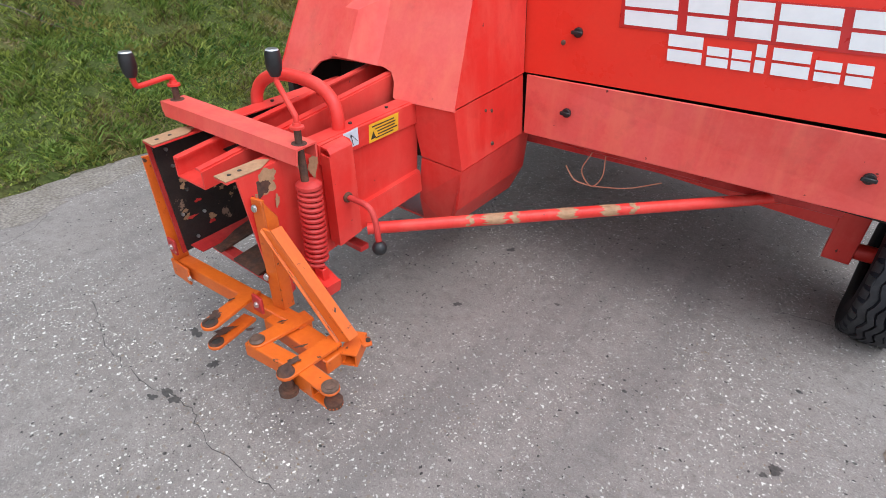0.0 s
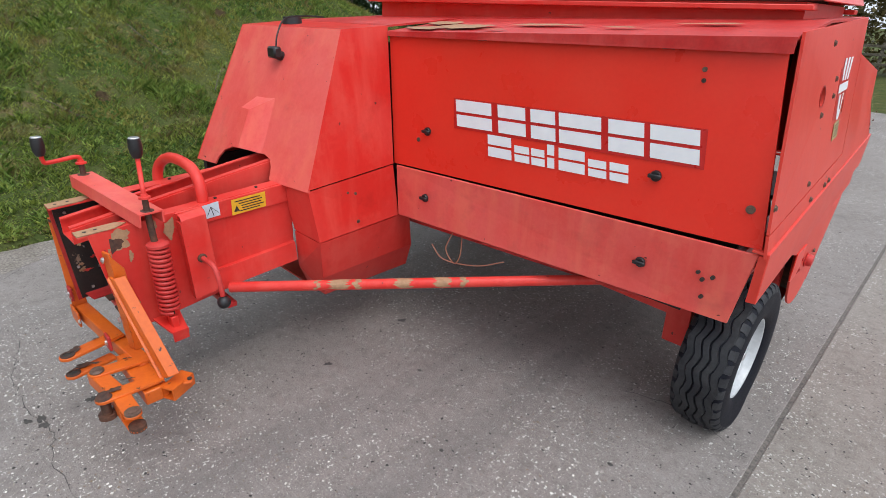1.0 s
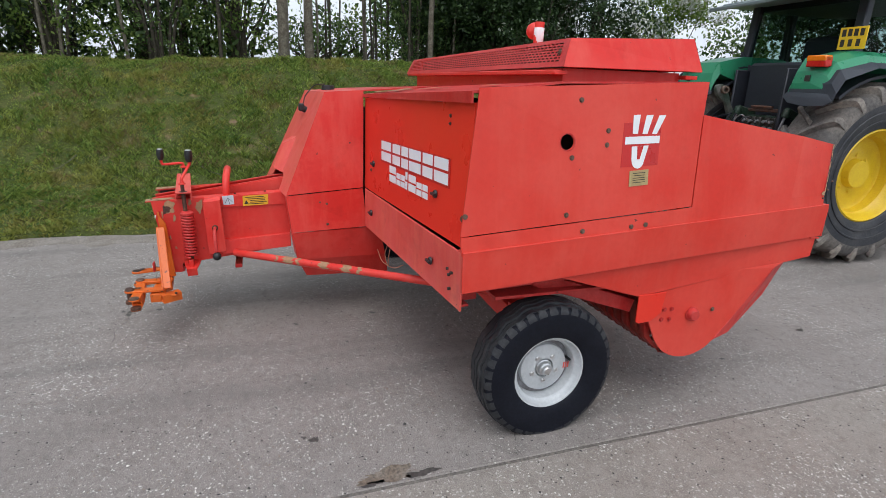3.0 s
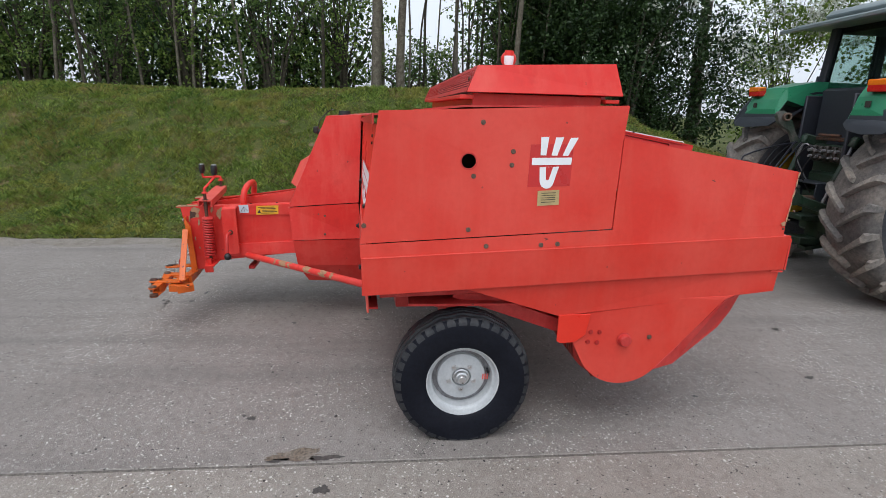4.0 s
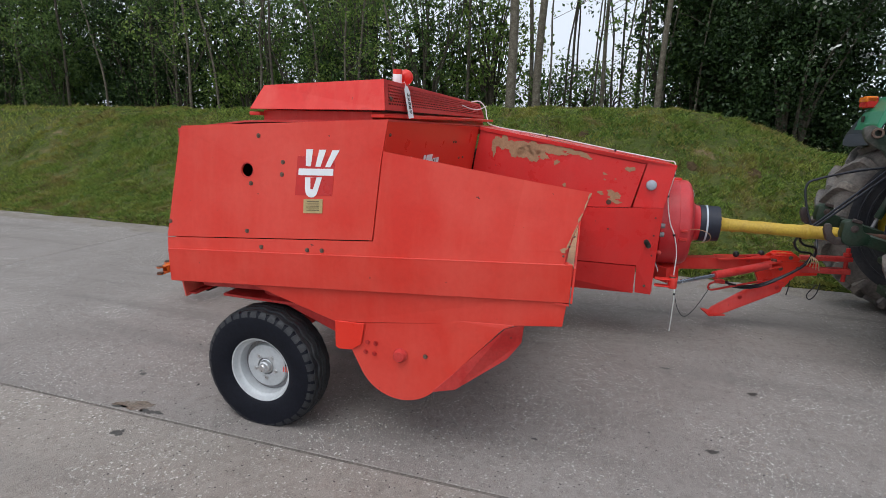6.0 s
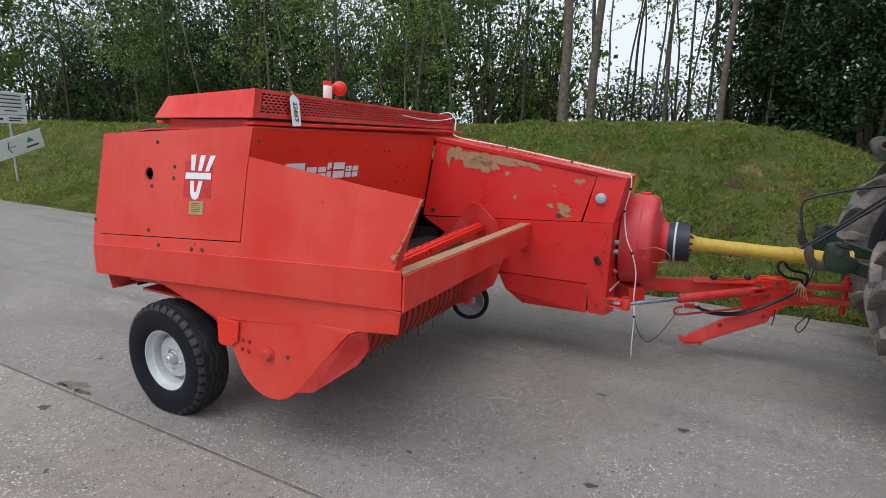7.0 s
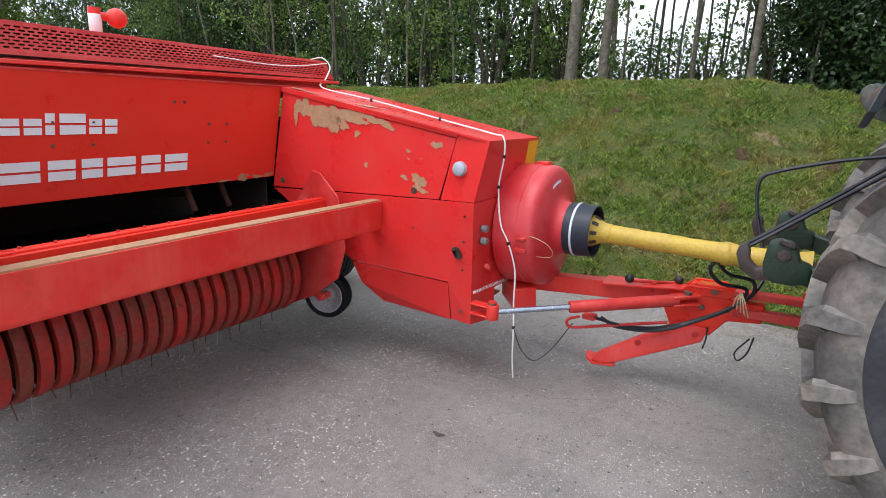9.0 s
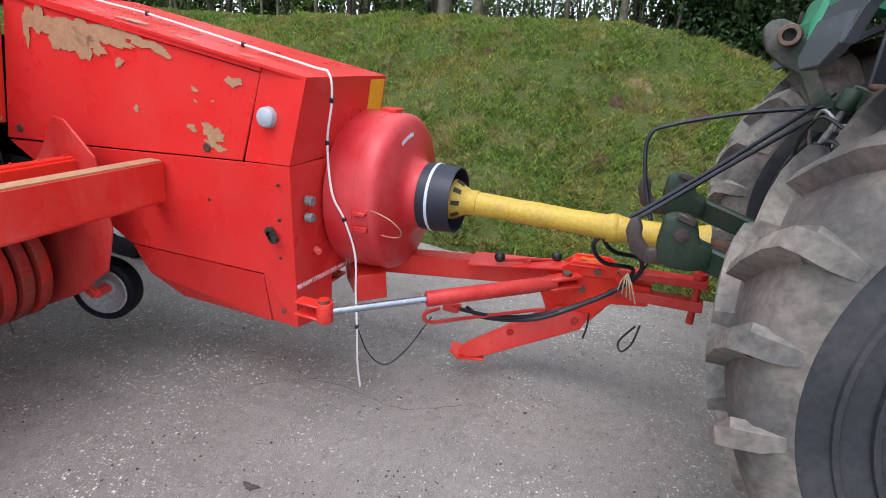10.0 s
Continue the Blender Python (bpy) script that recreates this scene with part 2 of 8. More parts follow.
def part(name, bm, material, parent=None, label="", smooth=True):
    """Links a bmesh as one mesh object, under a thing or under one of its parts."""
    ob = new(name, mesh_of(name, bm, material, smooth))
    if parent:
        ob.parent = parent
        ob.matrix_parent_inverse = parent.matrix_world.inverted()
    if label:
        ob["label"] = label
    return ob


def thing(name, label, category, at=(0, 0, 0), group="", kind=""):
    """An Empty at a thing's base, to which its parts are hung."""
    ob = new(name)
    ob.empty_display_size = 0.1
    ob.matrix_world = Matrix.Translation(at)
    return tagged(ob, label, category, group, kind)


def V(*a):
    return Vector(a[0] if len(a) == 1 else a)


def bevelled(bm, width, segs=1, faces=None):
    if width > 0:
        edges = [e for e in bm.edges if e.is_manifold and e.calc_face_angle(0) > 0.4]
        bmesh.ops.bevel(bm, geom=edges, offset=width, segments=segs, affect="EDGES", profile=0.5, clamp_overlap=True)
    return bm


def box(x0, x1, y0, y1, z0, z1, bevel=0.004, m=None):
    bm = bmesh.new()
    bmesh.ops.create_cube(bm, size=1, matrix=Matrix.Translation(((x0 + x1) / 2, (y0 + y1) / 2, (z0 + z1) / 2)) @ Matrix.Diagonal((abs(x1 - x0), abs(y1 - y0), abs(z1 - z0), 1)))
    bevelled(bm, bevel)
    if m:
        bm.transform(m)
    return bm


def plate(points, thick, bevel=0.003, way=None, segs=1):
    """A sheet with the given outline (in order round it), thick metres deep against its normal or along way."""
    bm = bmesh.new()
    vs = [bm.verts.new(p) for p in points]
    f = bm.faces.new(vs)
    f.normal_update()
    d = (V(way).normalized() if way else -f.normal) * thick
    r = bmesh.ops.extrude_face_region(bm, geom=[f])
    bmesh.ops.translate(bm, verts=[v for v in r["geom"] if isinstance(v, bmesh.types.BMVert)], vec=d)
    bevelled(bm, bevel, segs)
    return bm


def join(*bms):
    out = bmesh.new()
    for b in bms:
        me = bpy.data.meshes.new("tmp")
        b.to_mesh(me)
        b.free()
        out.from_mesh(me)
        bpy.data.meshes.remove(me)
    bmesh.ops.remove_doubles(out, verts=out.verts, dist=0.00005)
    return out


def beam(a, b, w, h, bevel=0.004, up=(0, 0, 1), hollow=0.0):
    """A bar of section w x h from a to b; hollow: its wall, for an open tube."""
    a, b = V(a), V(b)
    y = (b - a).normalized()
    x = y.cross(V(up)).normalized()
    z = x.cross(y)
    m = Matrix((x, y, z)).transposed().to_4x4()
    m.translation = a
    L = (b - a).length
    if not hollow:
        return box(-w / 2, w / 2, 0, L, -h / 2, h / 2, bevel, m)
    bm = bmesh.new()
    rings = []
    for yy, inset in ((0.06, hollow), (0, hollow), (0, 0), (L, 0), (L, hollow), (L - 0.06, hollow)):
        rings.append([bm.verts.new((sx * (w / 2 - inset), yy, sz * (h / 2 - inset))) for sx, sz in ((-1, -1), (1, -1), (1, 1), (-1, 1))])
    for r0, r1 in zip(rings, rings[1:]):
        for i in range(4):
            bm.faces.new((r0[i], r0[(i + 1) % 4], r1[(i + 1) % 4], r1[i]))
    bm.faces.new(rings[0])
    bm.faces.new(rings[-1])
    bm.transform(m)
    return bm


def rod(a, b, r, segs=16, r2=None, bevel=0.0):
    a, b = V(a), V(b)
    d = b - a
    bm = bmesh.new()
    bmesh.ops.create_cone(bm, cap_ends=True, segments=segs, radius1=r, radius2=r if r2 is None else r2, depth=d.length)
    if bevel:
        bmesh.ops.bevel(bm, geom=[e for e in bm.edges if e.is_manifold and e.calc_face_angle(0) > 1.0], offset=bevel, segments=2, affect="EDGES", profile=0.5, clamp_overlap=True)
    m = d.to_track_quat("Z", "Y").to_matrix().to_4x4()
    m.translation = (a + b) / 2
    bm.transform(m)
    return bm


def smooth_path(points, steps=6):
    """Catmull-Rom through the points."""
    p = [V(q) for q in points]
    p = [p[0] * 2 - p[1]] + p + [p[-1] * 2 - p[-2]]
    out = []
    for i in range(1, len(p) - 2):
        for k in range(steps):
            t = k / steps
            a, b, c, d = p[i - 1:i + 3]
            out.append(0.5 * ((2 * b) + (c - a) * t + (2 * a - 5 * b + 4 * c - d) * t * t + (3 * b - a - 3 * c + d) * t ** 3))
    return out + [p[-2]]


def tube(points, r, segs=10, taper=None, caps=True):
    """A round tube along points; taper: radius at the far end."""
    p = [V(q) for q in points]
    bm = bmesh.new()
    rings = []
    side = None
    for i, q in enumerate(p):
        d = (p[min(i + 1, len(p) - 1)] - p[max(i - 1, 0)]).normalized()
        if side is None:
            side = d.orthogonal().normalized()
        side = (side - d * side.dot(d)).normalized()
        other = d.cross(side)
        rr = r if taper is None else r + (taper - r) * i / (len(p) - 1)
        rings.append([bm.verts.new(q + (side * math.cos(a) + other * math.sin(a)) * rr) for a in (k * math.tau / segs for k in range(segs))])
    for r0, r1 in zip(rings, rings[1:]):
        for i in range(segs):
            bm.faces.new((r0[i], r0[(i + 1) % segs], r1[(i + 1) % segs], r1[i]))
    if caps:
        bm.faces.new(rings[0])
        bm.faces.new(rings[-1])
    return bm


def lathe(profile, at, axis, segs=48, closed=False):
    """Turns (radius, along) pairs about an axis through at."""
    bm = bmesh.new()
    rings = []
    for rr, h in profile:
        rings.append([bm.verts.new((rr * math.cos(k * math.tau / segs), rr * math.sin(k * math.tau / segs), h)) for k in range(segs)] if rr > 1e-6 else [bm.verts.new((0, 0, h))])
    pairs = list(zip(rings, rings[1:])) + ([(rings[-1], rings[0])] if closed else [])
    for r0, r1 in pairs:
        for k in range(segs):
            j = (k + 1) % segs
            vs = [r0[k % len(r0)], r0[j % len(r0)], r1[j % len(r1)], r1[k % len(r1)]]
            vs = list(dict.fromkeys(vs))
            if len(vs) > 2:
                bm.faces.new(vs)
    m = V(axis).to_track_quat("Z", "Y").to_matrix().to_4x4()
    m.translation = V(at)
    bm.transform(m)
    return bm


def bolt_head(at, way, r=0.011, washer=True):
    at, way = V(at), V(way).normalized()
    b = rod(at, at + way * 0.008, r * 0.8, 6)
    return join(rod(at, at + way * 0.003, r * 1.15, 14), b) if washer else b


def text_on(name, words, size, m, material, parent=None, label=""):
    c = bpy.data.curves.new(name, "FONT")
    c.body, c.size, c.extrude = words, size, 0.0006
    c.align_x, c.align_y = "CENTER", "CENTER"
    tmp = bpy.data.objects.new(name, c)
    me = bpy.data.meshes.new_from_object(tmp)
    bpy.data.objects.remove(tmp)
    me.materials.clear()
    me.materials.append(material)
    ob = new(name, me)
    ob.matrix_world = m
    if parent:
        ob.parent = parent
        ob.matrix_parent_inverse = parent.matrix_world.inverted()
    if label:
        ob["label"] = label
    return ob


def flake(at, u, v, su, sv, lift=0.0012, seed=0, points=26, rough=0.5):
    """A ragged chip outline lying in the plane of u and v."""
    rnd = random.Random(seed)
    at, u, v = V(at), V(u).normalized(), V(v).normalized()
    n = u.cross(v).normalized()
    bm = bmesh.new()
    vs = []
    points = max(points, 44)
    waves = [(n_w, rnd.random() * math.tau, rnd.uniform(0.4, 1.0) / n_w ** 0.6) for n_w in (2, 3, 5, 8, 13, 19)]
    total = sum(w[2] for w in waves)
    for k in range(points):
        a = k * math.tau / points
        q = 1 - rough * (0.5 + 0.9 * sum(w * math.sin(f * a + ph) for f, ph, w in waves) / total)
        vs.append(bm.verts.new(at + n * lift + u * math.cos(a) * su * q + v * math.sin(a) * sv * q))
    bm.faces.new(vs)
    return bm


# ---- ground ----
def smoothstep(a, b, x):
    t = max(0.0, min(1.0, (x - a) / (b - a)))
    return t * t * (3 - 2 * t)


def land(x, y):
    """Height of the ground: level yard, with a grassy bank along its far side that runs out beyond the tractor."""
    if x > -4.0:
        return -0.06
    edge = -4.25 + 0.12 * noise.noise((0.0, y * 0.8, 3.0)) + 0.05 * noise.noise((0.0, y * 4, 7.0))
    up = edge - x
    if up < 0:
        return -0.06 if up < -0.06 else 0.012 + 0.3 * up
    top = 2.0 + 0.12 * noise.noise((y * 0.12, 1.0, 0.0)) + 0.12 * smoothstep(-2, 4, y)
    top *= 1 - 0.85 * smoothstep(5.6, 13.0, y)
    rise = 0.03 + 0.3 * smoothstep(0.0, 0.6, up) * 0.25 + 0.93 * smoothstep(0.25, 4.9, up)
    z = top * min(rise, 1.0)
    rough = smoothstep(0.05, 0.8, up)
    z += rough * (0.07 * noise.noise((x * 0.9, y * 0.9, 0)) + 0.035 * noise.noise((x * 2.7, y * 2.7, 5)) + 0.02 * noise.noise((x * 7, y * 7, 9)))
    return z


def spaced(stops):
    out = []
    for (a, b, step) in stops:
        k = max(1, round((b - a) / step))
        out += [a + (b - a) * i / k for i in range(k)]
    return out + [stops[-1][1]]


xs = spaced([(-600, -60, 90), (-60, -20, 5), (-20, -10.5, 0.6), (-10.5, -4.6, 0.12), (-4.6, -3.9, 0.04), (-3.9, 10, 3), (10, 60, 10), (60, 600, 90)])
ys = spaced([(-600, -60, 90), (-60, -20, 5), (-20, -8, 0.4), (-8, 13, 0.12), (13, 30, 0.8), (30, 80, 5), (80, 600, 90)])
verts = [(x, y, land(x, y)) for x in xs for y in ys]
W = len(ys)
faces = [(i * W + j, (i + 1) * W + j, (i + 1) * W + j + 1, i * W + j + 1) for i in range(len(xs) - 1) for j in range(W - 1)]
me = bpy.data.meshes.new("ground")
me.from_pydata(verts, [], faces)
me.polygons.foreach_set("use_smooth", [True] * len(me.polygons))
TURF = mat("short green turf", (0.055, 0.075, 0.02), 0.95, tint=(0.10, 0.10, 0.035), scale=2.4, amount=0.8, grain=0.5, grain_scale=45, bump=0.8, bump_scale=40,
           spots=(0.2, 0.145, 0.085), spot_scale=1.7, spot_at=0.6, spot_soft=0.06, shine=0.08)
me.materials.append(TURF)
tagged(new("ground", me), "rough green grass ground rising into a bank beside the yard", "ground", kind="structure")


def concrete(name, low, high, share, size):
    """Weathered exposed-aggregate concrete: paste between two tones, pale, brown and dark stones of uneven shape, broad stains."""
    m = bpy.data.materials.new(name)
    m.use_nodes = True
    nt = m.node_tree
    n, link = nt.nodes, nt.links.new
    p = n["Principled BSDF"]
    co = n.new("ShaderNodeTexCoord").outputs["Object"]
    swirl = n.new("ShaderNodeTexNoise")
    swirl.inputs["Scale"].default_value, swirl.inputs["Detail"].default_value = 55.0, 2.0
    link(co, swirl.inputs["Vector"])
    shove = n.new("ShaderNodeVectorMath")
    shove.operation = "MULTIPLY_ADD"
    link(swirl.outputs["Color"], shove.inputs[0])
    shove.inputs[1].default_value = (0.02, 0.02, 0.02)
    link(co, shove.inputs[2])
    bent = shove.outputs["Vector"]

    def noisy(sc, detail=5.0):
        t = n.new("ShaderNodeTexNoise")
        t.inputs["Scale"].default_value, t.inputs["Detail"].default_value, t.inputs["Roughness"].default_value = sc, detail, 0.62
        link(co, t.inputs["Vector"])
        return t.outputs["Fac"]

    def ramp(fac, a, b, lo=0.0, hi=1.0):
        r = n.new("ShaderNodeMapRange")
        for k, v in (("From Min", a), ("From Max", b), ("To Min", lo), ("To Max", hi)):
            r.inputs[k].default_value = v
        link(fac, r.inputs["Value"])
        return r.outputs["Result"]

    def mix(fac, a, b):
        x = n.new("ShaderNodeMix")
        x.data_type = "RGBA"
        link(fac, x.inputs[0])
        for sock, v in ((x.inputs[6], a), (x.inputs[7], b)):
            if isinstance(v, tuple):
                sock.default_value = (*v, 1)
            else:
                link(v, sock)
        return x.outputs[2]

    def both(a, b):
        x = n.new("ShaderNodeMath")
        x.operation = "MULTIPLY"
        link(a, x.inputs[0])
        link(b, x.inputs[1])
        return x.outputs[0]

    def stones(sc, part_of, reach, spread):
        """Where stones lie, and a tone for each; their sizes differ by spread."""
        v = n.new("ShaderNodeTexVoronoi")
        v.inputs["Scale"].default_value = sc
        link(bent, v.inputs["Vector"])
        sep = n.new("ShaderNodeSeparateColor")
        link(v.outputs["Color"], sep.inputs["Color"])
        grow = n.new("ShaderNodeMath")
        grow.operation = "MULTIPLY_ADD"
        link(sep.outputs["Blue"], grow.inputs[0])
        grow.inputs[1].default_value = -spread
        link(v.outputs["Distance"], grow.inputs[2])
        return both(ramp(sep.outputs["Red"], 1 - part_of, 1 - part_of + 0.005), ramp(grow.outputs[0], reach, reach - 0.04)), sep.outputs["Green"]

    col = mix(ramp(noisy(0.6, 6.0), 0.36, 0.66), low, high)
    col = mix(ramp(noisy(3.2, 9.0), 0.46, 0.74, 0, 0.4), col, tuple(c * 0.72 for c in low))
    col = mix(ramp(noisy(150.0, 3.0), 0.48, 0.62, 0, 0.75), col, tuple(c * 1.12 for c in high))
    col = mix(ramp(noisy(85.0, 3.0), 0.54, 0.64, 0, 0.45), col, tuple(c * 0.55 for c in low))
    col = mix(ramp(noisy(9.0, 6.0), 0.52, 0.7, 0, 0.35), col, tuple(c * 1.1 for c in high))
    col = mix(ramp(noisy(16.0, 5.0), 0.5, 0.68, 0, 0.4), col, tuple(c * 0.62 for c in low))
    col = mix(ramp(noisy(30.0, 5.0), 0.54, 0.7, 0, 0.4), col, tuple(c * 1.25 for c in high))
    crowd = ramp(noisy(0.8, 5.0), 0.40, 0.6, 0.08, 1.0)
    for sc, part_of, reach, spread, dark, light in ((115.0 / size, 0.30 * share, 0.20, 0.30, (0.36, 0.32, 0.27), (0.80, 0.78, 0.73)), (70.0 / size, 0.20 * share, 0.20, 0.30, (0.22, 0.17, 0.12), (0.86, 0.84, 0.78)),
                                                   (42.0 / size, 0.08 * share, 0.16, 0.28, (0.16, 0.12, 0.09), (0.88, 0.86, 0.81))):
        there, tone = stones(sc, part_of, reach, spread)
        col = mix(both(there, crowd), col, mix(ramp(tone, 0.2, 0.75), dark, light))
    for sc, part_of in ((95.0 / size, 0.035), (56.0 / size, 0.022)):
        pit, tone = stones(sc, part_of, 0.18, 0.28)
        col = mix(pit, col, (0.035, 0.032, 0.03))
    col = mix(ramp(noisy(1.1, 9.0), 0.62, 0.72, 0, 0.4), col, (0.12, 0.112, 0.105))
    drawn = n.new("ShaderNodeMapping")  # faint tyre tracks drawn out along the yard
    drawn.inputs["Scale"].default_value = (2.6, 0.22, 1.0)
    link(co, drawn.inputs["Vector"])
    lane = n.new("ShaderNodeTexNoise")
    lane.inputs["Scale"].default_value, lane.inputs["Detail"].default_value = 1.0, 5.0
    link(drawn.outputs["Vector"], lane.inputs["Vector"])
    col = mix(ramp(lane.outputs["Fac"], 0.52, 0.7, 0, 0.45), col, (0.13, 0.122, 0.115))
    link(col, p.inputs["Base Color"])
    p.inputs["Roughness"].default_value = 0.85
    b = n.new("ShaderNodeBump")
    b.inputs["Strength"].default_value, b.inputs["Distance"].default_value = 0.6, 0.01
    link(noisy(160.0, 3.0), b.inputs["Height"])
    link(b.outputs["Normal"], p.inputs["Normal"])
    return m


CONCRETE = concrete("exposed aggregate concrete", (0.202, 0.180, 0.163), (0.282, 0.254, 0.233), 0.95, 0.85)
CONCRETE_WORN = concrete("stony worn concrete", (0.226, 0.200, 0.174), (0.318, 0.285, 0.250), 1.4, 1.05)
yard = thing("pavement", "grey weathered concrete yard with exposed stones and open joints", "pavement", kind="structure")
for x0, x1, y0, y1 in ((-4.4, 0.665, -2.2, 16.5), (-4.4, 0.665, -30, -2.212), (0.684, 9.5, -1.6, 16.5), (0.684, 9.5, -30, -1.615)):
    part("slab", box(x0, x1, y0, y1, -0.2, 0.0, 0.006), CONCRETE if x0 < 0 else CONCRETE_WORN, yard)
JOINT = mat("dirt in the joint", (0.135, 0.12, 0.106), 0.95, grain=0.4, bump=0.6)
part("joint_fill", box(0.655, 0.69, -30, 16.5, -0.1, -0.005, 0), JOINT, yard)
DAMP = mat("dark oily stain", (0.05, 0.046, 0.042), 0.5, tint=(0.1, 0.09, 0.08), scale=18, grain=0.3)
SPILL = mat("brown earth spill", (0.15, 0.115, 0.085), 0.9, tint=(0.22, 0.19, 0.16), scale=10, amount=0.8, grain=0.4)
for k, (x, y, a, b, mm) in enumerate(((0.60, 2.06, 0.06, 0.22, SPILL), (0.63, 2.22, 0.035, 0.10, DAMP), (0.64, 1.98, 0.02, 0.08, DAMP), (0.88, 2.23, 0.05, 0.045, DAMP), (0.23, 1.75, 0.035, 0.03, DAMP), (0.20, 1.70, 0.015, 0.02, DAMP),
                                      (-2.03, 0.80, 0.05, 0.03, DAMP), (-1.79, 0.74, 0.03, 0.03, DAMP), (-1.79, 0.53, 0.05, 0.02, DAMP), (-1.81, 0.48, 0.03, 0.02, DAMP), (-1.73, 0.53, 0.03, 0.03, DAMP), (-1.31, 2.37, 0.03, 0.03, DAMP),
                                      (-1.24, 1.76, 0.025, 0.025, DAMP), (-1.24, 5.43, 0.03, 0.04, DAMP), (-1.0, 6.0, 0.045, 0.04, DAMP), (-0.12, 5.61, 0.03, 0.05, DAMP), (0.1, 4.6, 0.02, 0.025, DAMP), (1.25, 3.0, 0.02, 0.025, DAMP))):
    part("stain", flake((x, y, 0.001), (1, 0, 0), (0, 1, 0), a, b, 0.001, k, 30, 0.6), mm, yard, smooth=False)

for k, pts in enumerate(([(-2.65, 0.57), (-2.3, 0.53), (-1.95, 0.50), (-1.7, 0.56), (-1.45, 0.50), (-1.11, 0.54)], [(0.66, 2.72), (0.60, 2.75), (0.53, 2.77), (0.3, 2.82), (0.05, 2.80)], [(-4.2, -0.7), (-3.6, -0.45), (-3.3, -0.9), (-2.7, -1.2), (-2.3, -1.9)],
                         [(-2.1, 6.0), (-1.95, 5.7), (-2.0, 5.3), (-1.7, 4.9)], [(-4.2, 1.0), (-3.7, 0.8), (-3.4, 0.3), (-3.5, -0.3)])):
    rnd = random.Random(k)
    line_pts = smooth_path([(x + rnd.uniform(-0.04, 0.04), y + rnd.uniform(-0.04, 0.04), 0.001) for x, y in pts], 8)
    bm = bmesh.new()
    rows = []
    for i, q in enumerate(line_pts):
        q = q + V(rnd.uniform(-0.012, 0.012), rnd.uniform(-0.012, 0.012), 0)
        d = (line_pts[min(i + 1, len(line_pts) - 1)] - line_pts[max(i - 1, 0)]).normalized()
        w = 0.0006 + 0.0018 * rnd.random()
        rows.append((bm.verts.new(q + V(-d.y, d.x, 0) * w), bm.verts.new(q - V(-d.y, d.x, 0) * w)))
    for r0, r1 in zip(rows, rows[1:]):
        bm.faces.new((r0[0], r0[1], r1[1], r1[0]))
    part("crack", bm, DAMP, yard, smooth=False)
DUST = mat("pale grit along the verge", (0.25, 0.224, 0.195), 0.95, tint=(0.185, 0.16, 0.13), scale=5, amount=0.9, grain=0.5, bump=0.5)
for k in range(26):
    y = -12 + k * 0.8
    part("grit", flake((-4.02 + 0.06 * math.sin(k * 1.7), y, 0.0008), (1, 0, 0), (0, 1, 0), 0.3, 0.62, 0.001 + 0.0002 * (k % 3), k + 300, 40, 0.5), DUST, yard, smooth=False)
# crumbs of tar and earth scattered over the slabs
rnd = random.Random(77)
bm = bmesh.new()
for k in range(420):
    x, y = rnd.uniform(-3.9, 2.6), rnd.uniform(-1.5, 7.5)
    r, turn, n_side = rnd.uniform(0.004, 0.011) * (1.7 if k % 17 == 0 else 1), rnd.random() * math.tau, rnd.choice((5, 6, 7))
    ring = [(x + r * rnd.uniform(0.6, 1.1) * math.cos(turn + a), y + r * 0.7 * rnd.uniform(0.6, 1.1) * math.sin(turn + a)) for a in (i * math.tau / n_side for i in range(n_side))]
    foot = [bm.verts.new((px, py, 0.0005)) for px, py in ring]
    top = bm.verts.new((x, y, 0.002 + r * 0.35))
    for i in range(n_side):
        bm.faces.new((foot[i], foot[(i + 1) % n_side], top))
tagged(part("crumbs", bm, DAMP, smooth=False), "dark crumbs of tar and earth scattered on the concrete", "debris", kind="stuff")


# ---- trees ----
def leaves(name, centres, spread, count, size, material, parent, seed, label="", flat=0.6):
    """count small pointed leaves scattered in clumps about the centres."""
    rng = np.random.default_rng(seed)
    c = np.array(centres)
    knots = max(1, count // 9)  # leaves sit in sprays round the twig ends
    spray = c[rng.integers(0, len(c), knots)] + rng.normal(0, 1, (knots, 3)) * np.array(spread)
    pos = spray[rng.integers(0, knots, count)] + rng.normal(0, 1, (count, 3)) * size * 1.7
    u = rng.normal(0, 1, (count, 3))
    u /= np.linalg.norm(u, axis=1)[:, None]
    w = rng.normal(0, 1, (count, 3)) + np.array((0, 0, flat * 2))
    v = np.cross(w, u)
    v /= np.linalg.norm(v, axis=1)[:, None]
    s = size * rng.uniform(0.6, 1.3, count)[:, None]
    quad = np.stack((pos - u * s, pos - v * s * 0.55, pos + u * s, pos + v * s * 0.55), axis=1).reshape(-1, 3)
    me = bpy.data.meshes.new(name)
    me.vertices.add(count * 4)
    me.vertices.foreach_set("co", quad.astype(np.float32).ravel())
    me.loops.add(count * 4)
    me.loops.foreach_set("vertex_index", np.arange(count * 4, dtype=np.int32))
    me.polygons.add(count)
    me.polygons.foreach_set("loop_start", np.arange(0, count * 4, 4, dtype=np.int32))
    me.update()
    me.validate()
    me.materials.append(material)
    ob = new(name, me)
    ob.parent = parent
    ob.matrix_parent_inverse = parent.matrix_world.inverted()
    if label:
        ob["label"] = label
    return ob


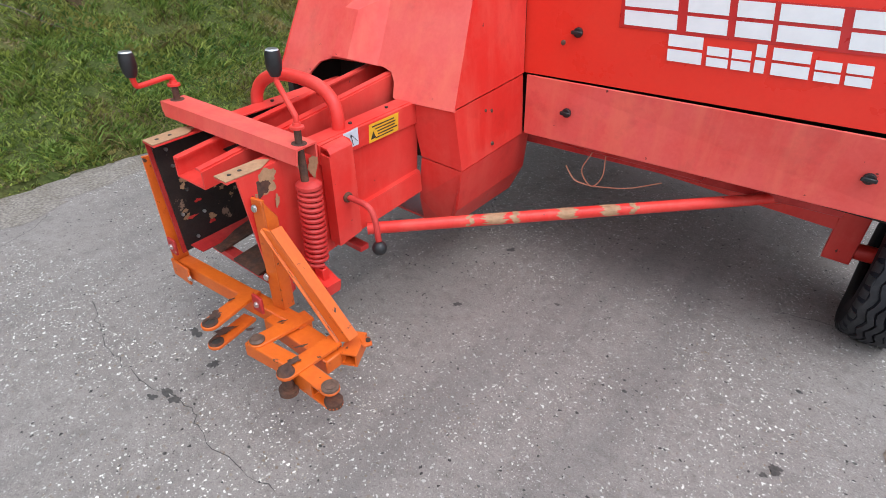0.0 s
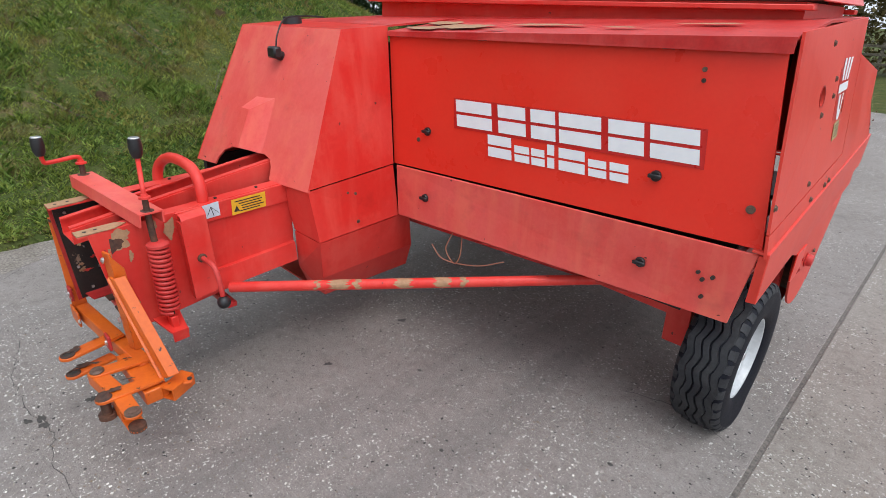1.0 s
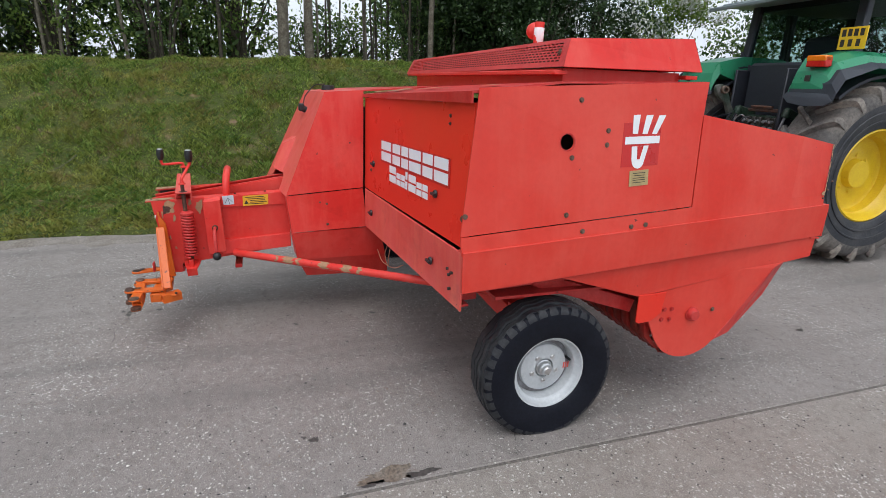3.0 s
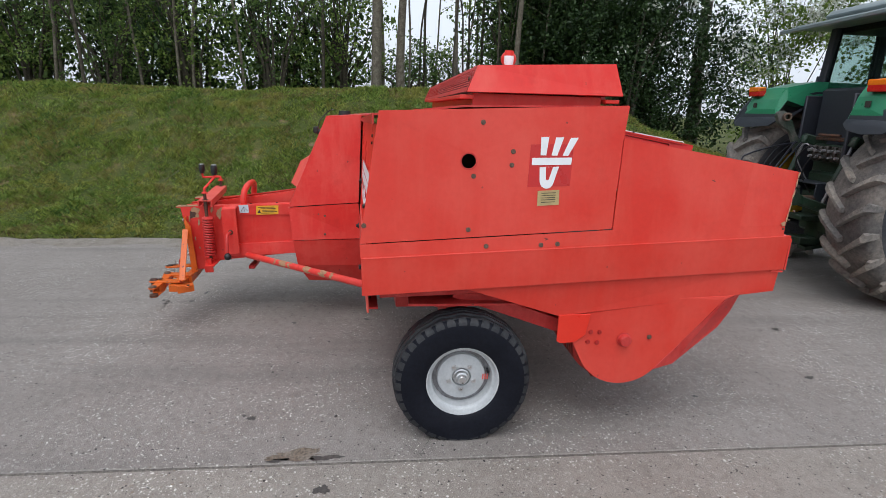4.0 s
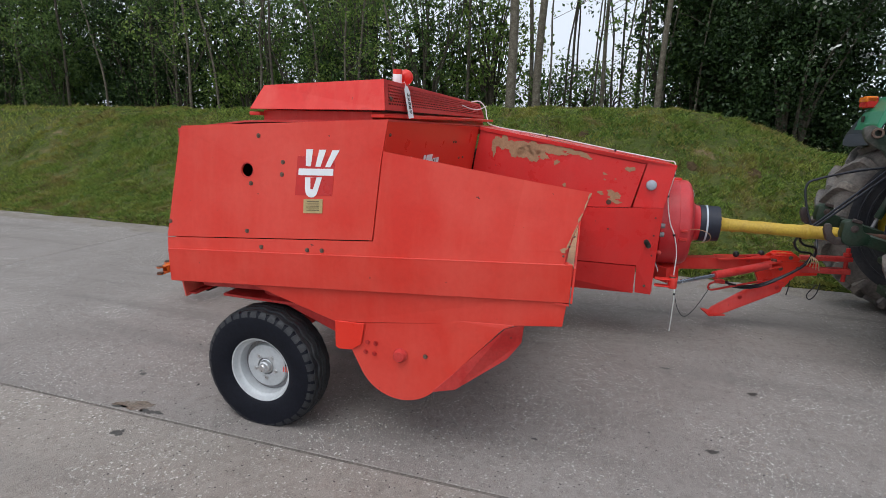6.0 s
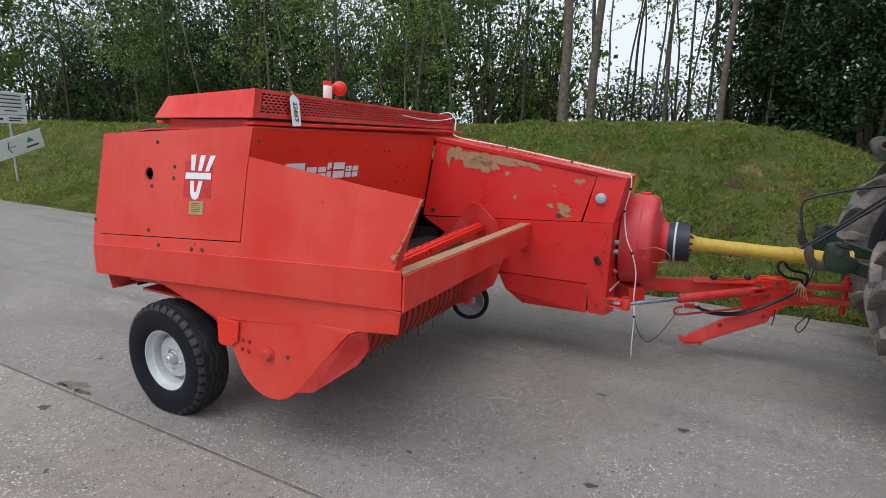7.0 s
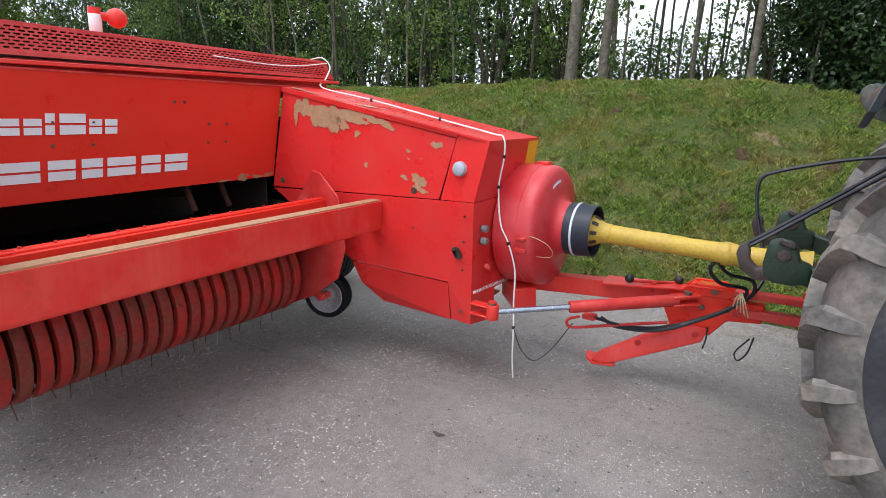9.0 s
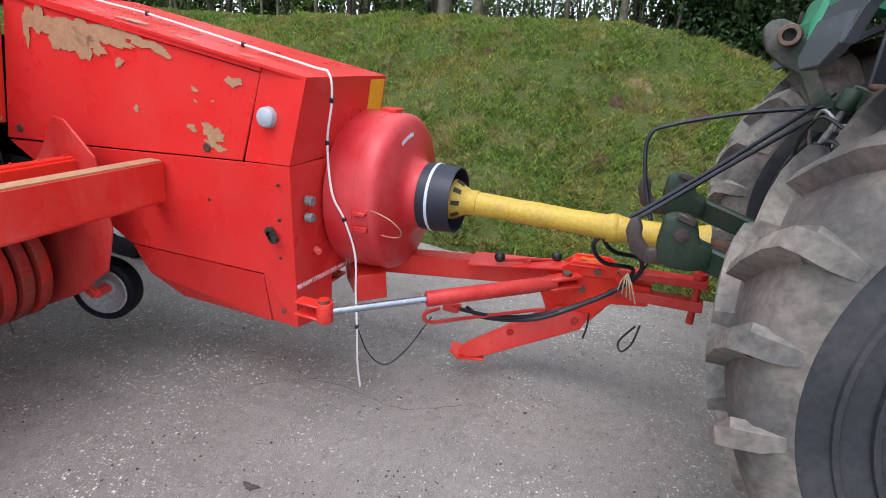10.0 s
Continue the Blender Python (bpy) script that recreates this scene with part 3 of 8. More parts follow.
def tree(x, y, height, radius, crown_from, reach, n_limbs, count, material, seed, label, bark=BARK, lean=(0, 0), size=0.075, spread=0.42, group="trees on the bank"):
    """Tapered trunk with limbs and twigs; leaves hang in clumps along the limbs."""
    rnd = random.Random(seed)
    z0 = land(x, y) - 0.15
    t = thing("tree", label, "tree", (x, y, z0 + 0.15), group)
    line = [V(x + lean[0] * q * q + 0.3 * q * noise.noise((seed, q * 4, 0)), y + lean[1] * q * q + 0.5 * q * noise.noise((seed, q * 4, 9)), z0 + height * q) for q in (i / 9 for i in range(10))]
    part("trunk", tube(smooth_path(line, 3), radius, 10, radius * 0.25), bark, t)
    tips = []
    for k in range(n_limbs):
        q = crown_from + (1 - crown_from) * (k + rnd.random()) / n_limbs
        i = min(8, int(q * 9))
        a = line[i].lerp(line[i + 1], q * 9 - i)
        ang = rnd.random() * math.tau
        L = reach * (1.15 - 0.7 * max(0, q - crown_from) / (1 - crown_from)) * rnd.uniform(0.6, 1.1)
        d = V(math.cos(ang), math.sin(ang), rnd.uniform(-0.05, 0.6))
        pts = [a, a + d * L * 0.35 + V(0, 0, 0.05 * L), a + d * L * 0.7 + V(rnd.uniform(-0.1, 0.1), rnd.uniform(-0.1, 0.1), 0.1 * L), a + d * L + V(0, 0, rnd.uniform(-0.1, 0.25) * L)]
        wood = [tube(smooth_path(pts, 2), radius * 0.26 * (1.2 - q * 0.7), 6, 0.006)]
        tips += [pts[1].lerp(pts[2], 0.5), pts[2], pts[3]]
        for _ in range(2):
            b = pts[2] + V(rnd.uniform(-1, 1), rnd.uniform(-1, 1), rnd.uniform(-0.4, 0.7)) * L * 0.4
            wood.append(tube([pts[1].lerp(pts[2], rnd.random()), b], radius * 0.08, 5, 0.004))
            tips.append(b)
        part("limb", join(*wood), bark, t)
    if count:
        leaves("crown", tips, (spread, spread, spread * 0.7), count, size, material, t, seed)
    return t


def shrub(x, y, height, reach, count, material, seed, label, blossom=0, size=0.06, low=0.0):
    rnd = random.Random(seed)
    z0 = land(x, y)
    t = thing("shrub", label, "shrub", (x, y, z0), "shrubs on the bank")
    tips = []
    for k in range(9):
        ang = rnd.random() * math.tau
        L = height * rnd.uniform(0.6, 1.0)
        pts = [V(x + 0.2 * math.cos(ang), y + 0.2 * math.sin(ang), z0 - 0.1)]
        for q in (0.3, 0.6, 1.0):
            pts.append(V(x + math.cos(ang) * reach * q * rnd.uniform(0.5, 1.0), y + math.sin(ang) * reach * q * rnd.uniform(0.5, 1.0), z0 + L * q))
        part("stem", tube(smooth_path(pts, 2), 0.045, 6, 0.006), BARK_DARK, t)
        for q in range(7):
            h = rnd.uniform(low, 1.0)
            rr = reach * (1 - 0.55 * abs(h - 0.45)) * math.sqrt(rnd.random())
            a2 = rnd.random() * math.tau
            tips.append(V(x + rr * math.cos(a2), y + rr * math.sin(a2), z0 + 0.1 + height * h))
    leaves("crown", tips, (0.34, 0.34, 0.27), count, size, material, t, seed)
    if blossom:
        outer = [q for q in tips if q.x > x - 0.1 * reach and q.z > z0 + 0.3 * height]  # flowers on the sunny side
        leaves("blossom", [q + V(0.25, 0, 0.1) for q in outer], (0.16, 0.26, 0.16), blossom, 0.045, BLOSSOM, t, seed + 500, "clusters of small white blossom")
    return t


# slender trunks with a gap of sky between them
for k, (x, y, h, r, cf, reach, n, leaf) in enumerate((
        (-10.66, 2.27, 10.5, 0.19, 0.55, 1.5, 14, 1500), (-10.98, 2.87, 10.0, 0.165, 0.6, 1.2, 11, 900), (-12.6, 3.55, 11.0, 0.07, 0.55, 1.1, 10, 1000),
        (-12.2, 4.41, 11.0, 0.1, 0.5, 1.3, 12, 1300), (-12.9, 4.85, 10.0, 0.06, 0.5, 1.0, 9, 900), (-13.5, 5.3, 11.0, 0.08, 0.5, 1.1, 9, 1100),
        (-10.6, 5.69, 10.5, 0.13, 0.5, 1.4, 12, 1500), (-13.0, 6.5, 10.0, 0.09, 0.4, 1.3, 12, 2200), (-11.2, 7.6, 10.0, 0.15, 0.35, 1.7, 16, 4200),
        (-12.9, 2.4, 9.5, 0.1, 0.5, 1.3, 12, 1800), (-11.6, 0.9, 9.5, 0.11, 0.35, 1.6, 16, 4200), (-12.4, -0.6, 10.0, 0.1, 0.3, 1.6, 16, 4200),
        (-11.0, -2.4, 9.0, 0.08, 0.3, 1.5, 15, 4200), (-10.2, -4.17, 9.5, 0.09, 0.3, 1.6, 16, 4600), (-12.0, -5.6, 10.0, 0.12, 0.25, 1.8, 18, 5200),
        (-10.9, -7.6, 9.0, 0.1, 0.25, 1.7, 18, 5000), (-11.8, -9.8, 10.0, 0.13, 0.25, 1.8, 18, 5200), (-10.8, -12.4, 9.5, 0.12, 0.22, 1.9, 18, 5200),
        (-11.6, -15.5, 10.0, 0.13, 0.2, 2.1, 18, 5600), (-10.8, -19.0, 10.0, 0.14, 0.2, 2.2, 18, 5600))):
    # leaf and bark copies by place paint the backlit and the sunlit trees
    tree(x, y, h, r * (0.68 if 2 < y < 3 else 0.55 if 2 < y < 7 else 0.42), cf * (0.7 if 2 < y < 7 else 0.45), reach, n + 4, int(leaf * (0.6 if 2 < y < 6.1 else 0.38 if -11 < y < 2 else 1.2)), (LEAF_DARK if 6 < y else LEAF if k % 3 else LEAF_LIGHT), 20 + k, "slender tall tree with grey-brown trunk and thin green spring leaves", bark=BARK if 2 < y < 3 or k % 3 == 0 else BARK_DARK, lean=(0.5 * math.sin(k * 2.1), 0.9 * math.sin(k * 1.3)), size=0.05, spread=0.42)
# thin saplings crossing between them
for k in range(13):
    y = 3.1 + 0.3 * k + 0.25 * math.sin(k * 3.1)
    tree(-11.5 - 0.9 * (k % 4), y, 7.5 + math.sin(k), 0.03, 0.3, 0.9, 10, 330, LEAF_LIGHT if k % 2 else LEAF, 400 + k, "thin sapling with a few fresh green leaves", bark=BARK_DARK if k % 3 else BARK, lean=(0.4 * math.sin(k), 1.2 * math.sin(k * 2.3)), size=0.05, spread=0.3)
# dense understorey, its shaded and sunlit stretches painted by leaf colour
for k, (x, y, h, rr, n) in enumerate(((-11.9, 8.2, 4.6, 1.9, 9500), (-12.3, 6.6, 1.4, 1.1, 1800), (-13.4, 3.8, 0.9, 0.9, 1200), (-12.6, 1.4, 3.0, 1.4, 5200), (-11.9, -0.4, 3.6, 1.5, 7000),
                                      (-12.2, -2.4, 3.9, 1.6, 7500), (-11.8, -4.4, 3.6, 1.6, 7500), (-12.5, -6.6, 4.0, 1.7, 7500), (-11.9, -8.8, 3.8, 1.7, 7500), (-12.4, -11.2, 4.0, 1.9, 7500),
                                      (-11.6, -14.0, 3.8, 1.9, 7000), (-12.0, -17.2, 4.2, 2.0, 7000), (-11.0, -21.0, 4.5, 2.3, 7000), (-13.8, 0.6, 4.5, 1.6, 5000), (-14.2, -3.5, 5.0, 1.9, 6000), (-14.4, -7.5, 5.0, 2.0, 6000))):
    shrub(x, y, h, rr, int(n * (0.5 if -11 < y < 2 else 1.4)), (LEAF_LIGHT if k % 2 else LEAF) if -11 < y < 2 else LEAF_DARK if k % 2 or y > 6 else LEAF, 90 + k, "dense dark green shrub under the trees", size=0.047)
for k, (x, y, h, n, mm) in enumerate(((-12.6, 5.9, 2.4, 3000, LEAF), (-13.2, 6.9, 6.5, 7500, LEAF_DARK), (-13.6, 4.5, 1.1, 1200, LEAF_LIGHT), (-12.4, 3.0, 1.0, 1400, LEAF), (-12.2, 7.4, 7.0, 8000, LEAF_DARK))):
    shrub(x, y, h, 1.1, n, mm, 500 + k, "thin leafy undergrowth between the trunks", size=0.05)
# thicket behind, its shade painted into dark leaves, closing the view between the trunks
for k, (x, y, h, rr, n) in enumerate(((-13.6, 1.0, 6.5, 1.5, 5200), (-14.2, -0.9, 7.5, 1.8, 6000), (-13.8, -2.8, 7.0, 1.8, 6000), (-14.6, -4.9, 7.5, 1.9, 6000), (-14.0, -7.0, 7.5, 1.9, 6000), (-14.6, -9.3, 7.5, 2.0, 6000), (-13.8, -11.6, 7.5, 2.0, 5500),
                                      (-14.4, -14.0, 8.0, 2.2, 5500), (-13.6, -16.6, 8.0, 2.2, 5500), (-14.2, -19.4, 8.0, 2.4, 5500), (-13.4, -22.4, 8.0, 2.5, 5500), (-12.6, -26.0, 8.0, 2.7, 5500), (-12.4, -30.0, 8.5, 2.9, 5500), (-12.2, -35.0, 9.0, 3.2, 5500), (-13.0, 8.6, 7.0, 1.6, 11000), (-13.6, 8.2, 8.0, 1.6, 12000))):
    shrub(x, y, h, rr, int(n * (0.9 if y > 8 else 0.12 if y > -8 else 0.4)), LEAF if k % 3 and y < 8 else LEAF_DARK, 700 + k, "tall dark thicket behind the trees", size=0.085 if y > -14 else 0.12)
# low scrub, partly in the shade-dark leaves, closing the foot of the thicket
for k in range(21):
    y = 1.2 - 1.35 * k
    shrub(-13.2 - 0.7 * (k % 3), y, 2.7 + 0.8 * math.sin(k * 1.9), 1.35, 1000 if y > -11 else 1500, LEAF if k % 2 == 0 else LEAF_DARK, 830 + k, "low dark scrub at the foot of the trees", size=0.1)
for k in range(4):
    y = -11.6 - 3.1 * k
    shrub(-15.4 - 0.6 * (k % 2), y, 8.0, 1.6, 1900, LEAF_DARK, 860 + k, "tall dark thicket behind the trees", size=0.14)
# pale leaning stems in the thicket
for k, (y, lean) in enumerate(((-0.9, -1.0), (-2.2, 0.9), (-3.5, -1.4), (-5.2, 1.1), (-6.9, -1.2), (-8.8, 0.8), (-11.0, -1.2))):
    tree(-11.0 - 0.3 * (k % 3), y, 7.0, 0.04, 0.5, 0.8, 6, 60, LEAF, 900 + k, "thin pale leaning stem among the dark shrubs", bark=BARK, lean=(0.3, lean * 1.8), size=0.05, spread=0.3)
for k in range(9):
    y = -24 - 4.5 * k
    tree(-9.5 + 1.2 * math.sin(k * 2.0), y, 9.5, 0.12, 0.08, 2.6, 20, 6500, LEAF_LIGHT if k % 2 == 0 else LEAF, 200 + k, "leafy green tree at the far end of the bank", size=0.13, spread=0.62)
    shrub(-8.6 + math.sin(k), y - 2, 5.2, 2.6, 4600, LEAF if k % 2 else LEAF_LIGHT, 220 + k, "dense green shrub with pale blossom far along the bank", 700 if k < 3 else 0, size=0.11)
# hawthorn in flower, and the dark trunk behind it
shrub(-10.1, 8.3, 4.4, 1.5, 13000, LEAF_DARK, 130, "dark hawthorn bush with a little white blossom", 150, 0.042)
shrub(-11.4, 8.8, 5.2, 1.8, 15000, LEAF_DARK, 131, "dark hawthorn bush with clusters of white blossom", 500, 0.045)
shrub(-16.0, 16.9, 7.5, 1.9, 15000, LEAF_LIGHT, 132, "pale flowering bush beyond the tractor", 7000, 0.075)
tree(-12.06, 11.25, 9.0, 0.22, 0.62, 1.5, 10, 450, LEAF, 140, "thick tree with darkened bark behind the hawthorn", BARK_DARK)
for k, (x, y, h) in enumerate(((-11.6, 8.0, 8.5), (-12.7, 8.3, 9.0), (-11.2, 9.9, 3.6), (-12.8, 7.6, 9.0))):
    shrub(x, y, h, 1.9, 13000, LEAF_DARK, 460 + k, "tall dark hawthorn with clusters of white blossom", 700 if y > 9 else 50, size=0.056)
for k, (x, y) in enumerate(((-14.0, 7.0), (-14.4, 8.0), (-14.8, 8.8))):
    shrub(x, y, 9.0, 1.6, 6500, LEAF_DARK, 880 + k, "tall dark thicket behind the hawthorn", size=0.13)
# a second, looser row farther back
for k, (x, y) in enumerate(((-19, -14), (-20, -8), (-18.5, -5), (-26, 9.0), (-19.5, 8.5), (-20, 26))):
    tree(x, y, 9.5, 0.15, 0.15, 2.6, 18, 6500, LEAF, 160 + k, "leafy green tree farther back across the field", size=0.12, spread=0.6, group="trees across the field")
for k, (x, y) in enumerate(((-9.5, 20.5), (-6.8, 23.0), (-12.5, 22.0))):
    shrub(x, y, 7.0, 2.6, 8000, LEAF if k % 2 else LEAF_DARK, 480 + k, "tall green bush beyond the tractor", size=0.11)
# far hedge beyond the road, with a post and rail fence
hedge = thing("hedge", "tall brown-green hedge along the far verge", "hedge", (-3, 31, 0), kind="stuff")
rng = np.random.default_rng(3)
cs = np.stack((rng.uniform(-14, 16, 500), rng.uniform(29.5, 32.5, 500), rng.uniform(0.2, 4.2, 500)), axis=1)
leaves("foliage", cs, (0.5, 0.5, 0.45), 26000, 0.13, LEAF_BROWN, hedge, 5)
fence = thing("fence", "grey wooden post and rail fence before the hedge", "fence", (0, 28.6, 0))
for k in range(11):
    x = -13 + k * 2.6
    part("post", box(x - 0.06, x + 0.06, 28.54, 28.66, -0.1, 1.25, 0.01), BARK, fence)
for z in (0.45, 0.8, 1.12):
    part("rail", box(-13, 13, 28.5, 28.54, z - 0.05, z + 0.05, 0.008), BARK, fence)


# ---- baler ----
baler = thing("baler", "faded red pick-up hay baler standing on a concrete yard", "baler", (-0.6, 3.2, 0))


def sheet(name, points, material=RED, thick=0.012, parent=baler, label="", bevel=0.002, way=None):
    return part(name, plate(points, thick, bevel, way), material, parent, label, smooth=False)


def holed(outer, holes, thick, way):
    """A sheet with round openings: holes as (centre, u, v, radius)."""
    bm = bmesh.new()
    loops = [[V(p) for p in outer]]
    for c, u, v, r in holes:
        loops.append([V(c) + V(u) * r * math.cos(k * math.tau / 20) + V(v) * r * math.sin(k * math.tau / 20) for k in range(20)])
    edges = []
    for lp in loops:
        vs = [bm.verts.new(p) for p in lp]
        edges += [bm.edges.new((vs[i], vs[(i + 1) % len(vs)])) for i in range(len(vs))]
    bmesh.ops.triangle_fill(bm, use_beauty=True, edges=edges)
    r = bmesh.ops.extrude_face_region(bm, geom=list(bm.faces))
    bmesh.ops.translate(bm, verts=[v for v in r["geom"] if isinstance(v, bmesh.types.BMVert)], vec=V(way).normalized() * thick)
    return bm


# side cladding
def S(y, z, lift=0.0):
    """A place on the side cladding, which leans in a little towards the top."""
    return V(0.523 - 0.12 * (z - 1.15) - 0.03 * (y - 2.95) + lift, y, z)


side = part("side_panel", holed([S(2.404, 1.15), S(3.716, 1.228), S(3.745, 1.63), S(3.776, 1.857), S(2.496, 1.795), S(2.46, 1.55)], [(S(2.944, 1.563), (0, 1, 0), (-0.12, 0, 1), 0.037)], 0.01, (-1, 0, 0)), RED_SIDE, baler, smooth=False)
part("hole_rim", lathe([(0.037, -0.012), (0.041, -0.004), (0.043, 0.001), (0.038, 0.001)], S(2.944, 1.563, 0.001), (1, 0, 0.12), 24), RED_WORN, side)
# added dark sheet that paints the shade seen through the hole
part("backing", box(0.28, 0.29, 2.75, 3.15, 1.4, 1.72, 0), SHADE_FILL, side)
tail = part("tail_panel", join(
    plate([S(3.724, 1.224), S(4.45, 1.243), S(4.50, 1.585), S(3.757, 1.695)], 0.01, 0.0),
    plate([S(4.45, 1.243), (0.448, 4.73, 1.25), (0.366, 4.822, 1.535), S(4.50, 1.585)], 0.01, 0.0),
    plate([S(2.41, 1.06), S(4.72, 1.18), (0.448, 4.73, 1.25), S(4.45, 1.243), S(3.724, 1.224), S(3.716, 1.222), S(2.404, 1.145)], 0.01, 0.0)), RED_SIDE, baler)
sheet("bent_edge", [(0.366, 4.824, 1.535), (0.451, 4.73, 1.25), (0.448, 4.722, 1.17), (0.41, 4.728, 1.18), (0.40, 4.738, 1.26), (0.345, 4.80, 1.50)], RED_WORN, 0.008, tail, "bent front edge worn to primer")
TA, TBT, TC = S(4.45, 1.243), V(0.448, 4.73, 1.25), V(0.366, 4.822, 1.535)
for k, (t, inn, a, b) in enumerate(((0.05, 0.006, 0.02, 0.008), (0.2, 0.005, 0.035, 0.005), (0.42, 0.006, 0.03, 0.007), (0.66, 0.005, 0.045, 0.005), (0.87, 0.007, 0.03, 0.008), (0.97, 0.02, 0.015, 0.02))):
    part("bare_patch", flake(TC.lerp(TBT, t) + (TA - TBT).normalized() * inn + V(0.0065, 0, 0), TBT - TC, TBT - TA, a, b, 0.002, k + 900, 40, 0.5), TAN, tail, smooth=False)
part("side_rail", join(
    plate([(0.556, 2.418, 0.880), (0.462, 4.76, 0.998), (0.468, 4.765, 1.188), (0.557, 2.413, 1.072)], 0.01, 0.002),
    plate([(0.558, 2.413, 1.078), (0.469, 4.765, 1.194), (0.42, 4.74, 1.196), (0.50, 2.41, 1.082)], 0.01, 0.002),
    plate([(0.555, 2.414, 0.882), (0.556, 2.412, 1.068), (0.522, 2.42, 1.062), (0.520, 2.42, 0.876)], 0.01, 0.002)), RED_SIDE, baler, smooth=False)
sheet("lower_skirt", [(0.505, 2.90, 0.915), (0.475, 3.478, 0.732), (0.46, 3.655, 0.738), (0.448, 4.735, 0.866), (0.446, 4.752, 1.03)], RED_SIDE)
sheet("skirt_lug", [(0.48, 3.478, 0.74), (0.48, 3.478, 0.585), (0.48, 3.5, 0.572), (0.48, 3.58, 0.578), (0.48, 3.64, 0.62), (0.48, 3.66, 0.745)], RED_FRESH, 0.008)
arc = [(0.466, 3.873 + 0.272 * math.cos(a), 0.585 + 0.272 * math.sin(a)) for a in (math.radians(q) for q in range(205, 318, 8))]
shield = sheet("pickup_shield", [(0.466, 3.53, 0.735), (0.466, 3.56, 0.60)] + arc + [(0.46, 4.44, 0.815), (0.455, 4.5, 0.842), (0.46, 4.2, 0.83)], RED_SIDE, 0.012)
sheet("shield_lip", [(0.470, 4.06, 0.395), (0.455, 4.19, 0.425), (0.41, 4.46, 0.63), (0.40, 4.53, 0.73), (0.44, 4.545, 0.85), (0.456, 4.45, 0.815)], RED_WORN, 0.008, shield, "bent-in front edge")
part("bearing_cap", lathe([(0, 0.034), (0.028, 0.034), (0.034, 0.026), (0.036, 0.006), (0.042, 0.004), (0.042, 0)], (0.466, 3.873, 0.585), (1, 0, 0), 28), RED_WORN, shield)
for y, z in ((3.662, 0.574), (3.716, 0.57), (3.674, 0.634), (3.724, 0.632), (4.02, 0.60)):
    part("bolt", bolt_head((0.467, y, z), (1, 0, 0), 0.0115), RED_OLD if y < 4 else BOLT, shield)
for y, z in ((3.012, 1.754), (2.97, 1.49), (3.165, 1.548), (3.17, 1.615), (2.95, 1.222), (2.425, 1.24)):
    part("bolt", bolt_head(S(y, z), (1, 0, 0.05), 0.011), BOLT, side)
for y, z in ((3.045, 1.138), (3.335, 1.144), (3.424, 1.149)):
    part("bolt", bolt_head(S(y, z, 0.001), (1, 0, 0.1), 0.011), BOLT, tail)
for y, z in ((4.715, 1.23), (4.74, 1.28), (4.76, 1.33)):
    part("bolt", bolt_head((0.452, y, z), (1, 0.1, 0), 0.007, False), BOLT, tail)

# logo on the side: red film, white bars and a rounded foot, name band
def slab_on(name, pts, way, material, parent, label="", thick=0.002):
    return part(name, plate(pts, thick, 0, way), material, parent, label, smooth=False)


film = slab_on("decal", [S(3.25, 1.44, 0.001), S(3.475, 1.448, 0.001), S(3.487, 1.66, 0.001), S(3.26, 1.652, 0.001)], (1, 0, 0), DECAL_RED, side, "darker red decal film", 0.001)
for k in range(3):
    y = 3.312 + k * 0.058
    lean = 0.006 + 0.02 * k
    slab_on("logo_bar", [S(y, 1.60, 0.0025), S(y + 0.03, 1.60, 0.0025), S(y + 0.036 + lean, 1.692, 0.0025), S(y - 0.006 + lean, 1.69, 0.0025)], (1, 0, 0), WHITE, side, thick=0.001)
slab_on("logo_band", [S(3.268, 1.55, 0.003), S(3.476, 1.556, 0.003), S(3.478, 1.592, 0.003), S(3.27, 1.586, 0.003)], (1, 0, 0), WHITE, side, "white name band drawn as a plain bar", 0.001)
foot = [S(3.31, 1.54, 0.003), S(3.312, 1.475, 0.003)] + [S(3.35 - 0.036 * math.cos(a), 1.468 - 0.035 * math.sin(a), 0.003) for a in (k * math.pi / 8 for k in range(1, 8))] + [S(3.39, 1.475, 0.003), S(3.412, 1.545, 0.003)]
slab_on("logo_foot", foot, (1, 0, 0), WHITE, side, thick=0.001)
slab_on("logo_slot", [S(3.343, 1.541, 0.0045), S(3.345, 1.478, 0.0045), S(3.36, 1.478, 0.0045), S(3.38, 1.543, 0.0045)], (1, 0, 0), DECAL_RED, side, thick=0.0006)
plaque = slab_on("type_plate", [S(3.305, 1.345, 0.002), S(3.42, 1.352, 0.002), S(3.42, 1.428, 0.002), S(3.305, 1.421, 0.002)], (1, 0, 0), BRASS_LABEL, side, "small brass type plate with tiny print", 0.002)
for z in (1.408, 1.396, 1.384, 1.374, 1.362):
    slab_on("print_line", [S(3.325, z, 0.0045), S(3.40, z + 0.004, 0.0045), S(3.40, z + 0.007, 0.0045), S(3.325, z + 0.003, 0.0045)], (1, 0, 0), INK, plaque, thick=0.0006)

# big hinged panel with the name, and the panel below it
P_TL, P_TR, P_BR, P_BL = V(-1.382, 2.343, 1.693), V(0.430, 2.488, 1.73), V(0.524, 2.436, 1.080), V(-1.325, 2.322, 1.036)
FACE = ((P_BL - P_TL).cross(P_BR - P_TL)).normalized()
if FACE.y > 0:
    FACE = -FACE


def on_door(u, v, lift=0.002):
    """A place on the hinged panel: u along it, v up it, both from 0 to 1."""
    return P_BL.lerp(P_BR, u).lerp(P_TL.lerp(P_TR, u), v) + FACE * lift


